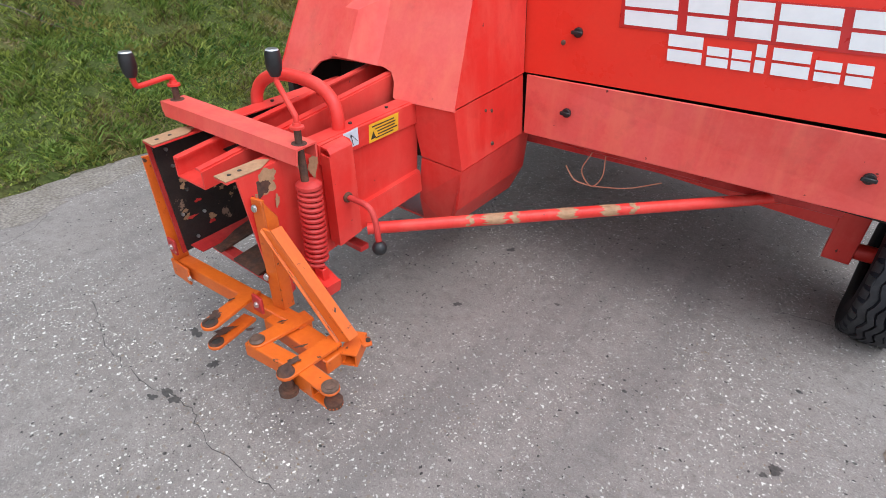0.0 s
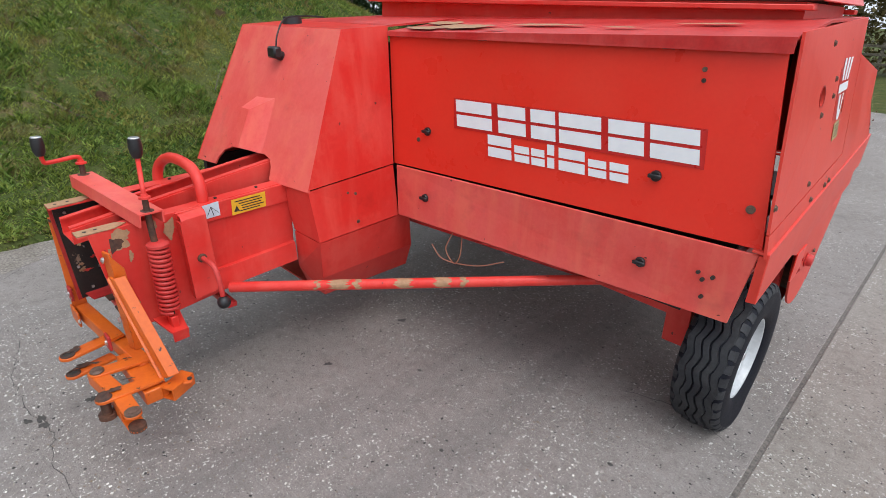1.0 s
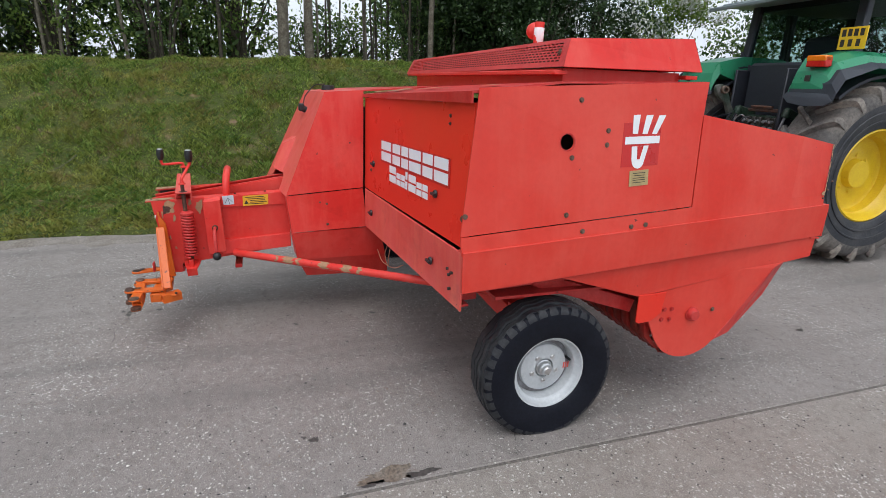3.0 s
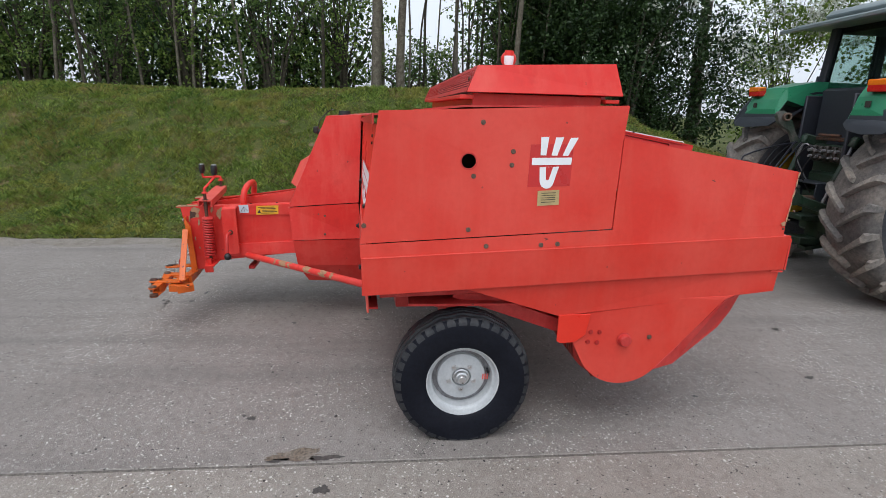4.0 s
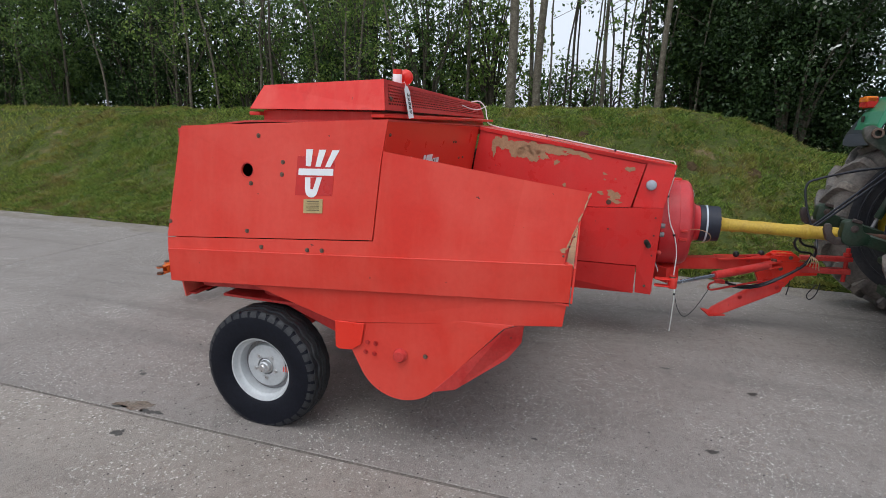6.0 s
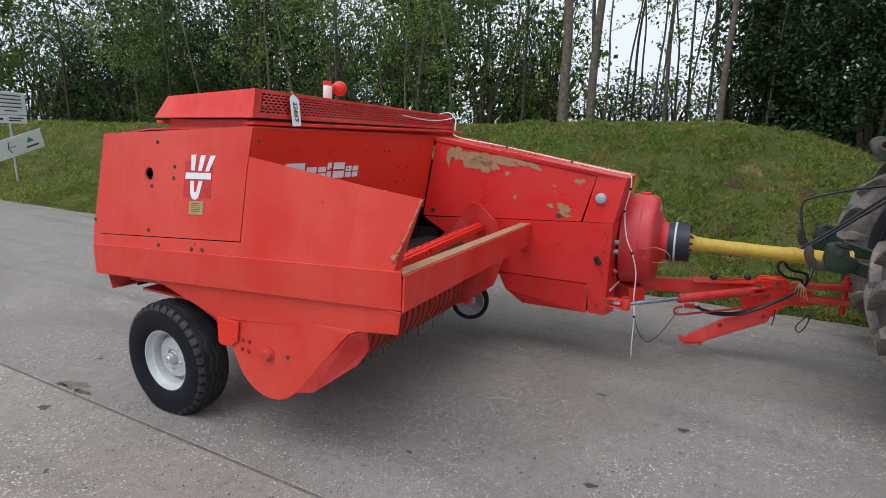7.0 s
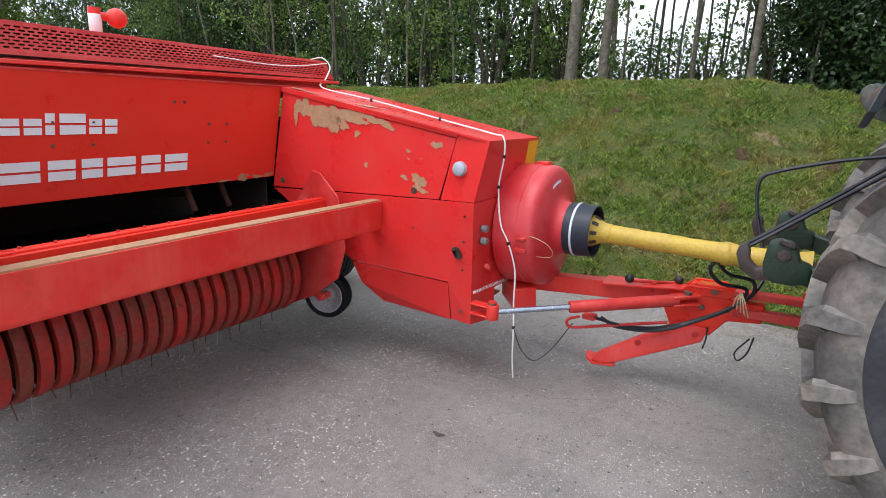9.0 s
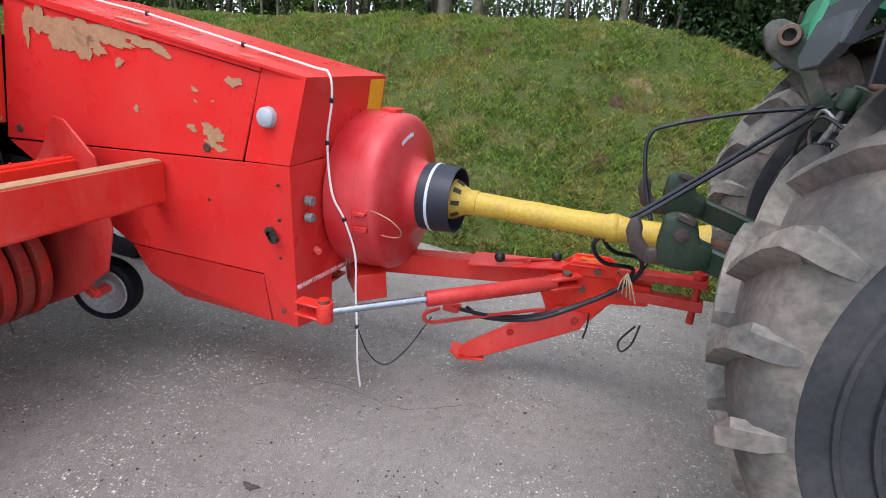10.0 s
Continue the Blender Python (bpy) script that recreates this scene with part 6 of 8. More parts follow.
H_B0, H_B1, H_B2 = V(-1.645, 3.655, 1.128), V(-1.7125, 5.067, 1.19), V(-1.692, 5.323, 1.205)
door2 = sheet("housing_door", [H_T0 - V(0, -0.005, 0.03), H_B0, H_B1, H_T1 - V(0, 0.012, 0.03)], RED_DEEP, 0.012, bevel=0.003)
upper = part("upper_hood", join(
    plate([H_T1, H_B1 + V(0, 0.014, 0.002), H_B2 + V(0, 0, 0.003), H_T2], 0.012, 0.0),
    plate([H_T2, H_B2, (-2.44, 5.31, 1.21), (-2.44, 5.355, 1.545)], 0.012, 0.0),
    plate([H_T0, H_T2, (-2.44, 5.355, 1.545), (-2.42, 3.73, 1.82)], 0.012, 0.0),
    plate([H_T0 + V(0.012, 0, 0), H_T0 + V(0.012, 0, -0.03), H_T1 + V(0.012, 0, -0.026), H_T1 + V(0.012, 0, 0)], 0.01, 0.0),
    plate([(-2.42, 3.73, 1.82), (-2.44, 5.355, 1.545), (-2.44, 5.31, 1.21), (-2.42, 3.65, 1.12)], 0.012, 0.0)), RED_DEEP, baler, smooth=False)
# near-black boxes added inside the housing in place of shade
part("dark_gap", join(box(-2.3, -1.80, 3.8, 5.05, 1.15, 1.5, 0), box(-2.35, -1.70, 3.2, 3.78, 0.76, 1.6, 0), box(-1.76, -1.70, 3.2, 4.2, 1.02, 1.5, 0)), SHADE_FILL, upper, smooth=False)
U2, V2 = (H_T1 - H_T0).normalized(), (H_T0 - H_B0).normalized()
N2 = U2.cross(V2).normalized()


def on_door2(u, v, lift=0.002):
    return H_B0.lerp(H_B1, u).lerp(H_T0.lerp(H_T1, u), v) + (N2 if N2.x > 0 else -N2) * lift


for k, (u, v, a, b) in enumerate(((0.24, 0.84, 0.21, 0.055), (0.33, 0.79, 0.15, 0.095), (0.15, 0.86, 0.08, 0.085), (0.11, 0.79, 0.03, 0.10), (0.26, 0.80, 0.10, 0.08), (0.46, 0.875, 0.20, 0.045), (0.58, 0.90, 0.14, 0.03), (0.38, 0.84, 0.16, 0.06), (0.42, 0.75, 0.05, 0.03), (0.66, 0.86, 0.07, 0.02), (0.50, 0.70, 0.03, 0.03), (0.58, 0.36, 0.022, 0.02), (0.79, 0.62, 0.024, 0.014),
                                  (0.92, 0.77, 0.05, 0.03), (0.88, 0.24, 0.07, 0.055), (0.80, 0.27, 0.04, 0.018), (0.90, 0.12, 0.07, 0.02), (0.80, 0.52, 0.014, 0.008), (0.86, 0.55, 0.012, 0.006))):
    part("bare_patch", flake(on_door2(u, v, 0.002), U2, V2, a, b, 0.0008 + 0.0003 * (k % 3), k + 40, 40, 0.55), TAN, door2, "patch peeled to tan primer", smooth=False)
for u, v in ((0.065, 0.075), (0.865, 0.10)):
    part("key_hole", lathe([(0, 0.006), (0.018, 0.006), (0.022, 0.0)], on_door2(u, v, 0.001), (1, 0, 0), 16), RUST, door2)
CAP_GREY = mat("blue-grey plastic cap", (0.36, 0.40, 0.45), 0.5, grain=0.1)
part("filler_cap", lathe([(0, 0.035), (0.03, 0.034), (0.04, 0.026), (0.044, 0.006), (0.044, 0)], (-1.716, 5.21, 1.385), (1, 0, 0.1), 12), CAP_GREY, upper, "pale grey plastic cap")
slab_on("label", [(-2.275, 5.362, 1.53), (-2.41, 5.362, 1.53), (-2.41, 5.333, 1.31), (-2.275, 5.333, 1.31)], (0, 1, 0), YELLOW_LABEL, upper, "faded yellow label with small print")

for k, (t, w, a, b) in enumerate(((0.06, 0.05, 0.1, 0.03), (0.14, 0.04, 0.09, 0.025), (0.3, 0.03, 0.06, 0.015), (0.42, 0.09, 0.12, 0.03), (0.62, 0.04, 0.07, 0.015), (0.8, 0.06, 0.05, 0.012))):
    q = H_T0.lerp(H_T2, t) + V(-w, 0, 0.0055)
    part("bare_patch", flake(q, (H_T2 - H_T0), (-1, 0, 0.0), a, b, 0.001, k + 820, 40, 0.5), TAN, upper, smooth=False)

# flywheel bell, rubber boot
BELL_RED = mat("faded crimson paint", (0.52, 0.022, 0.028), 0.36, tint=(0.60, 0.07, 0.075), scale=3, amount=0.9, grain=0.06, bump=0.03, shine=0.4)
BELL, AX = V(-2.287, 5.40, 1.004), V(-0.019, 1.0, 0.019).normalized()
bell = part("flywheel_bell", lathe([(0.34, -0.075), (0.375, -0.075), (0.388, -0.068), (0.388, 0.075), (0.383, 0.08), (0.383, 0.14), (0.378, 0.16), (0.362, 0.178), (0.335, 0.19), (0.235, 0.212), (0.196, 0.222), (0.172, 0.238), (0.16, 0.262), (0.155, 0.30), (0.14, 0.30)], BELL, AX, 64), BELL_RED, baler, "round red flywheel guard")
part("bell_tab", box(-2.35, -2.27, 5.42, 5.50, 1.385, 1.407, 0.004), RED, bell)
for k in range(6):  # small curved print near the rim, as bars
    a = radians(64 + 4.0 * k)
    q = BELL + V(0.30 * math.cos(a), 0.2005, 0.30 * math.sin(a))
    u = V(-math.sin(a), 0, math.cos(a))
    w = V(math.cos(a), -0.22, math.sin(a)).normalized()
    slab_on("name_print", [q - u * 0.008 - w * 0.008, q + u * 0.008 - w * 0.008, q + u * 0.008 + w * 0.008, q - u * 0.008 + w * 0.008], (0, 1, 0.2), PALE_LABEL, bell, thick=0.002)
part("bell_latch", box(-1.97, -1.88, 5.50, 5.56, 0.98, 1.0, 0.004), RED_WORN, bell)
part("bell_latch", box(-1.99, -1.9, 5.49, 5.56, 0.90, 0.93, 0.004), RED_WORN, bell)
part("boot", lathe([(0.155, 0.275), (0.163, 0.28), (0.165, 0.34), (0.160, 0.38), (0.158, 0.442), (0.151, 0.442), (0.150, 0.35), (0.11, 0.32)], BELL, AX, 40), BOOT, bell, "dark navy rubber boot with pale strap")
part("boot_strap", lathe([(0.164, 0.325), (0.167, 0.327), (0.167, 0.339), (0.164, 0.341)], BELL, AX, 40), PALE_LABEL, bell)
part("boot_wire", tube(smooth_path([(-1.93, 5.56, 1.0), (-1.87, 5.62, 1.02), (-1.86, 5.70, 1.00), (-1.89, 5.735, 0.95), (-1.94, 5.70, 0.90), (-1.98, 5.60, 0.88), (-2.0, 5.53, 0.895)], 6), 0.003, 6), TAN, bell)

# drawbar, steering ram and parking stand
bar = part("drawbar", join(beam((-2.33, 5.34, 0.60), (-2.60, 6.44, 0.64), 0.10, 0.11), beam((-2.15, 5.34, 0.55), (-2.25, 5.45, 0.56), 0.3, 0.14), plate([(-2.335, 5.9, 0.684), (-2.49, 6.36, 0.70), (-2.61, 6.34, 0.70), (-2.53, 5.88, 0.684)], 0.012, 0.003)), RED, baler)
part("drawbar_head", join(plate([(-2.50, 6.2, 0.665), (-2.53, 6.44, 0.705), (-2.56, 6.62, 0.665), (-2.58, 6.78, 0.66), (-2.58, 6.78, 0.55), (-2.56, 6.6, 0.53), (-2.54, 6.52, 0.42), (-2.51, 6.3, 0.44)], 0.08, 0.006, (-1, 0, 0)),
                          plate([(-2.50, 6.34, 0.70), (-2.51, 6.40, 0.745), (-2.535, 6.56, 0.745), (-2.55, 6.62, 0.70), (-2.55, 6.60, 0.67), (-2.50, 6.36, 0.67)], 0.014, 0.003, (-1, 0, 0)),
                          plate([(-2.62, 6.34, 0.70), (-2.63, 6.40, 0.745), (-2.655, 6.56, 0.745), (-2.67, 6.62, 0.70), (-2.67, 6.60, 0.67), (-2.62, 6.36, 0.67)], 0.014, 0.003, (-1, 0, 0)),
                          plate([(-2.50, 6.38, 0.728), (-2.53, 6.56, 0.728), (-2.66, 6.56, 0.728), (-2.63, 6.38, 0.728)], 0.012, 0.003)), RED_FRESH, bar)
part("worn_edge", flake((-2.58, 6.47, 0.7415), (0, 1, 0), (1, 0, 0), 0.07, 0.05, 0.001, 41, 40, 0.6), ORANGE, bar, smooth=False)
for p in ((-2.497, 6.52, 0.715), (-2.523, 6.60, 0.615), (-2.52, 6.46, 0.60)):
    part("bolt", bolt_head(p, (1, 0.1, 0), 0.016), BOLT, bar)
part("hitch_tongue", join(beam((-2.60, 6.62, 0.705), (-2.57, 7.02, 0.735), 0.075, 0.04), beam((-2.60, 6.62, 0.595), (-2.57, 7.02, 0.62), 0.075, 0.05), rod((-2.57, 6.98, 0.83), (-2.57, 6.98, 0.52), 0.018), rod((-2.57, 6.98, 0.755), (-2.57, 6.98, 0.785), 0.032)), RED_WORN, bar)
tee = part("tee_handle", join(rod((-2.40, 6.048, 0.712), (-2.598, 6.30, 0.70), 0.009, 10), beam((-2.50, 6.174, 0.64), (-2.50, 6.174, 0.71), 0.045, 0.035, up=(0, 1, 0))), RED_WORN, bar)
for p in ((-2.40, 6.048, 0.728), (-2.598, 6.30, 0.716)):
    part("ball_knob", lathe([(0.0, -0.028)] + [(0.028 * math.sin(a), -0.028 * math.cos(a)) for a in (k * math.pi / 10 for k in range(1, 10))] + [(0, 0.028)], p, (0, 0, 1), 18), BLACK, tee)
stand = part("parking_stand", join(plate([(-2.53, 6.52, 0.47), (-2.51, 6.49, 0.38), (-2.385, 6.03, 0.155), (-2.37, 5.95, 0.128), (-2.36, 5.88, 0.135), (-2.39, 5.92, 0.19), (-2.42, 6.08, 0.30), (-2.49, 6.36, 0.49)], 0.05, 0.006, (-1, -0.3, 0)),
                                   plate([(-2.34, 5.845, 0.165), (-2.35, 5.89, 0.130), (-2.375, 6.03, 0.140), (-2.475, 6.0, 0.140), (-2.46, 5.86, 0.130), (-2.44, 5.82, 0.165)], 0.012, 0.003)), RED, bar)
for p in ((-2.50, 6.45, 0.425), (-2.43, 6.14, 0.31)):
    part("bolt", bolt_head(p, (1, 0.3, 0), 0.017), RED_WORN, stand)
ROD_STEEL = mat("polished ram rod", (0.33, 0.36, 0.42), 0.25, 0.8, scale=15, grain=0.1, bump=0.02)
ram_a, ram_b = V(-1.725, 5.465, 0.572), V(-2.48, 6.40, 0.648)
ram = part("steering_ram", rod(ram_a.lerp(ram_b, 0.38), ram_a.lerp(ram_b, 0.93), 0.037, 24, bevel=0.006), RED_WORN, bar, "red hydraulic ram with bright rod")
part("ram_eye", join(beam(ram_a.lerp(ram_b, 0.90) + V(0, 0, 0.025), ram_a.lerp(ram_b, 1.04) + V(0, 0, 0.025), 0.07, 0.014, 0.003), beam(ram_a.lerp(ram_b, 0.90) - V(0, 0, 0.025), ram_a.lerp(ram_b, 1.04) - V(0, 0, 0.025), 0.07, 0.014, 0.003)), RED, ram)
part("pin_head", rod(ram_a.lerp(ram_b, 0.98) + V(0, 0, 0.03), ram_a.lerp(ram_b, 0.98) + V(0, 0, 0.05), 0.024, 18), BOLT, ram)
part("ram_rod", rod(ram_a, ram_a.lerp(ram_b, 0.40), 0.017, 20), ROD_STEEL, ram)
part("clevis", join(box(-1.76, -1.69, 5.32, 5.46, 0.594, 0.606, 0.005), box(-1.76, -1.69, 5.32, 5.46, 0.534, 0.546, 0.005), lathe([(0.0, -0.045), (0.036, -0.045), (0.038, -0.04), (0.038, 0.04), (0.036, 0.045), (0, 0.045)], (-1.725, 5.462, 0.572), (0, 0, 1), 20), rod((-1.725, 5.458, 0.522), (-1.725, 5.458, 0.634), 0.016), rod((-1.725, 5.458, 0.622), (-1.725, 5.458, 0.634), 0.024)), RED, ram)
part("pin_head", rod((-1.725, 5.458, 0.617), (-1.725, 5.458, 0.630), 0.025, 18), BOLT, ram)
part("ram_port", join(box(-2.19, -2.13, 5.86, 5.94, 0.50, 0.53, 0.005), tube(smooth_path([(-2.12, 5.85, 0.515), (-2.06, 5.80, 0.50), (-2.08, 5.82, 0.45), (-2.2, 5.98, 0.46), (-2.4, 6.3, 0.50)], 6), 0.009, 8)), RED_WORN, ram)


# ---- orange hitch frame bolted to the chamber's end ----
hitch = thing("hitch_frame", "chipped orange steel hitch frame bolted behind the baler", "hitch", (-1.5, 0.85, 0.3))
part("upright", join(plate([(-1.462, 0.862, 0.875), (-1.415, 0.872, 0.875), (-1.425, 0.895, 0.40), (-1.475, 0.885, 0.40)], 0.012, 0.002, (0, 1, 0)),
                     plate([(-1.415, 0.872, 0.875), (-1.415, 0.92, 0.80), (-1.43, 0.945, 0.40), (-1.43, 0.895, 0.40)], 0.01, 0.002)), ORANGE, hitch)
part("brace", join(plate([(-1.42, 0.86, 0.775), (-1.385, 0.865, 0.775), (-1.088, 0.911, 0.427), (-1.123, 0.902, 0.412)], 0.01, 0.002, (0, 1, 0)),
                   plate([(-1.385, 0.865, 0.775), (-1.385, 0.91, 0.775), (-1.088, 0.956, 0.427), (-1.088, 0.911, 0.427)], 0.01, 0.002),
                   plate([(-1.42, 0.86, 0.775), (-1.417, 0.85, 0.768), (-1.121, 0.892, 0.407), (-1.123, 0.902, 0.412)], 0.006, 0.001)), ORANGE, hitch)
for k, (x, y, z) in enumerate(((-1.30, 0.851, 0.66), (-1.22, 0.862, 0.56), (-1.16, 0.87, 0.50), (-1.36, 0.846, 0.73))):
    part("worn_edge", flake((x + 0.028, y - 0.002, z + 0.002), V(0.65, 0.1, -0.76), V(0.6, -0.2, 0.5), 0.03 + 0.01 * (k % 2), 0.004, 0.001, k + 700, 16, 0.6), RUST, hitch, smooth=False)
part("clamp_plate", box(-2.06, -1.93, 0.795, 0.805, 0.325, 0.405, 0.003), ORANGE, hitch)
part("side_strap", plate([(-2.085, 0.805, 0.86), (-2.075, 0.865, 0.86), (-2.05, 0.87, 0.34), (-2.055, 0.805, 0.34)], 0.012, 0.002), ORANGE, hitch)
part("cross_tube", beam((-2.04, 0.84, 0.365), (-1.30, 0.90, 0.365), 0.06, 0.065, 0.004), ORANGE, hitch)
part("rear_tube", beam((-1.45, 0.865, 0.36), (-1.10, 0.865, 0.36), 0.09, 0.06, 0.004), ORANGE, hitch)
part("foot_tube", beam((-1.13, 1.0, 0.365), (-1.075, 0.895, 0.362), 0.062, 0.055, 0.003, hollow=0.006), ORANGE, hitch)
part("foot_lug", plate([(-1.105, 0.975, 0.395), (-1.06, 0.955, 0.395), (-1.045, 0.985, 0.395), (-1.08, 1.005, 0.395)], 0.012, 0.003), ORANGE, hitch)
part("hole", rod((-1.067, 0.985, 0.39), (-1.067, 0.985, 0.4025), 0.009, 10), INK, hitch)
def eye_plate(a, b, w, thick=0.014):
    """A flat arm with a round pierced end at b."""
    a, b = V(a), V(b)
    d = (b - a).normalized()
    s = V(-d.y, d.x, 0).normalized() * w / 2
    end = [b + s * math.cos(q) + d * (w / 2) * math.sin(q) for q in (k * math.pi / 8 for k in range(9))]
    return plate([a + s] + end + [a - s], thick, 0.002, (0, 0, -1))


part("front_tube", beam((-1.385, 0.722, 0.372), (-1.14, 0.752, 0.372), 0.06, 0.058, 0.004), ORANGE, hitch)
part("pin_tube", join(beam((-1.15, 0.748, 0.372), (-1.055, 0.746, 0.372), 0.058, 0.062, 0.003, hollow=0.006), eye_plate((-1.15, 0.748, 0.4052), (-0.994, 0.746, 0.4052), 0.062, 0.010), eye_plate((-1.15, 0.748, 0.341), (-0.99, 0.75, 0.341), 0.062, 0.010)), ORANGE, hitch)


for a, b, w in (((-1.60, 0.89, 0.417), (-1.546, 0.668, 0.417), 0.066), ((-1.58, 0.84, 0.324), (-1.542, 0.670, 0.324), 0.062), ((-1.325, 0.935, 0.410), (-1.348, 0.725, 0.410), 0.064), ((-1.145, 0.905, 0.414), (-1.148, 0.695, 0.414), 0.066)):
    part("eye_arm", eye_plate(a, b, w), ORANGE, hitch)
for k, (p, a, b) in enumerate((((-1.565, 0.70, 0.4225), 0.035, 0.028), ((-1.57, 0.72, 0.3295), 0.06, 0.024), ((-1.41, 0.74, 0.4155), 0.02, 0.012), ((-1.165, 0.73, 0.4195), 0.045, 0.02), ((-1.20, 0.80, 0.4195), 0.03, 0.008), ((-1.60, 0.79, 0.4225), 0.02, 0.007), ((-1.36, 0.84, 0.4155), 0.025, 0.006), ((-1.03, 0.748, 0.3905), 0.03, 0.018))):
    part("worn_patch", flake(p, (0.3, 1, 0), (-1, 0.3, 0), a, b, 0.0008, k + 940, 40, 0.6), RUST, hitch, smooth=False)
for p in ((-1.546, 0.668, 0.418), (-1.542, 0.670, 0.325)):
    part("bush", lathe([(0.028, -0.016), (0.028, 0.003), (0.017, 0.004), (0.017, -0.016)], p, (0, 0, 1), 20), RUST, hitch)
    part("bore", rod(V(p) - V(0, 0, 0.008), V(p) + V(0, 0, 0.0015), 0.017, 16), INK, hitch)
part("pin", join(rod((-1.348, 0.725, 0.34), (-1.348, 0.725, 0.425), 0.018), lathe([(0, 0.012), (0.02, 0.012), (0.027, 0.004), (0.027, 0)], (-1.348, 0.725, 0.412), (0, 0, 1), 18)), BOLT, hitch)
part("pin", join(rod((-1.148, 0.693, 0.325), (-1.148, 0.693, 0.425), 0.019), lathe([(0, 0.016), (0.02, 0.015), (0.026, 0.008), (0.030, 0.0)], (-1.148, 0.693, 0.4145), (0, 0, 1), 20), rod((-1.148, 0.693, 0.322), (-1.148, 0.693, 0.34), 0.033, 20)), RUST, hitch)
part("pin", join(rod((-0.994, 0.746, 0.405), (-0.994, 0.746, 0.413), 0.029, 20), rod((-0.994, 0.746, 0.41), (-0.994, 0.746, 0.416), 0.018, 20)), BOLT, hitch)
part("pin_bush", rod((-0.99, 0.75, 0.330), (-0.99, 0.75, 0.350), 0.031, 20), RUST, hitch)
for p, w in (((-1.438, 0.858, 0.845), (0, -1, 0.2)), ((-1.46, 0.87, 0.55), (0, -1, 0.2)), ((-1.93, 0.80, 0.36), (0, -1, 0))):
    part("bolt", bolt_head(p, w, 0.012), STEEL, hitch)
for x in (-2.055, -1.468):
    part("red_lug", plate([(x, 0.80, 0.51), (x + 0.055, 0.80, 0.51), (x + 0.055, 0.80, 0.44), (x, 0.80, 0.44)], 0.012, 0.003, (0, 1, 0)), RED_OLD, hitch)
    part("bolt", bolt_head((x + 0.028, 0.80, 0.475), (0, -1, 0), 0.011), STEEL, hitch)

# ---- tractor ----
TM = Matrix.Translation((-2.55, 7.91, 0)) @ Matrix.Rotation(radians(-2.6), 4, "Z")
tractor = thing("tractor", "green farm tractor with yellow wheels coupled to the baler", "tractor", (-2.5, 7.92, 0))


def tp(name, bm, material, parent=tractor, label="", smooth=True):
    bm.transform(TM)
    return part(name, bm, material, parent, label, smooth)


def lug_tread(c, R, width, count, height):
    """Slanted bars from the middle of the tread to each shoulder."""
    bm = bmesh.new()
    w = width / 2
    for s in (-1, 1):
        for k in range(count):
            a0 = (k + (0.5 if s > 0 else 0)) * math.tau / count
            sect = []
            for q, half, sink, base_sink in ((-0.05, 0.020, 0.0, 0.004), (0.35, 0.023, 0.0, 0.004), (0.70, 0.027, 0.006, 0.01), (0.90, 0.032, 0.022, 0.03), (0.99, 0.034, 0.06, 0.07), (1.035, 0.034, 0.13, 0.12), (1.02, 0.026, 0.19, 0.16)):
                x = s * w * q
                a = a0 - 0.23 * min(q, 0.95)
                row = []
                for da, rr, inn in ((-half * 1.45, R - height - base_sink, 0.0), (-half, R - sink, 0.0), (half, R - sink, 0.0), (half * 1.45, R - height - base_sink, 0.0)):
                    if q > 0.95 and abs(da) > half * 1.2:
                        inn = 0.035
                        rr = R - sink - 0.004
                    row.append(bm.verts.new((c[0] + x - s * inn, c[1] + rr * math.cos(a + da), c[2] + rr * math.sin(a + da))))
                sect.append(row)
            for r0, r1 in zip(sect, sect[1:]):
                for i in range(3):
                    bm.faces.new((r0[i], r0[i + 1], r1[i + 1], r1[i]))
            bm.faces.new(sect[0])
            bm.faces.new(sect[-1])
    return bm


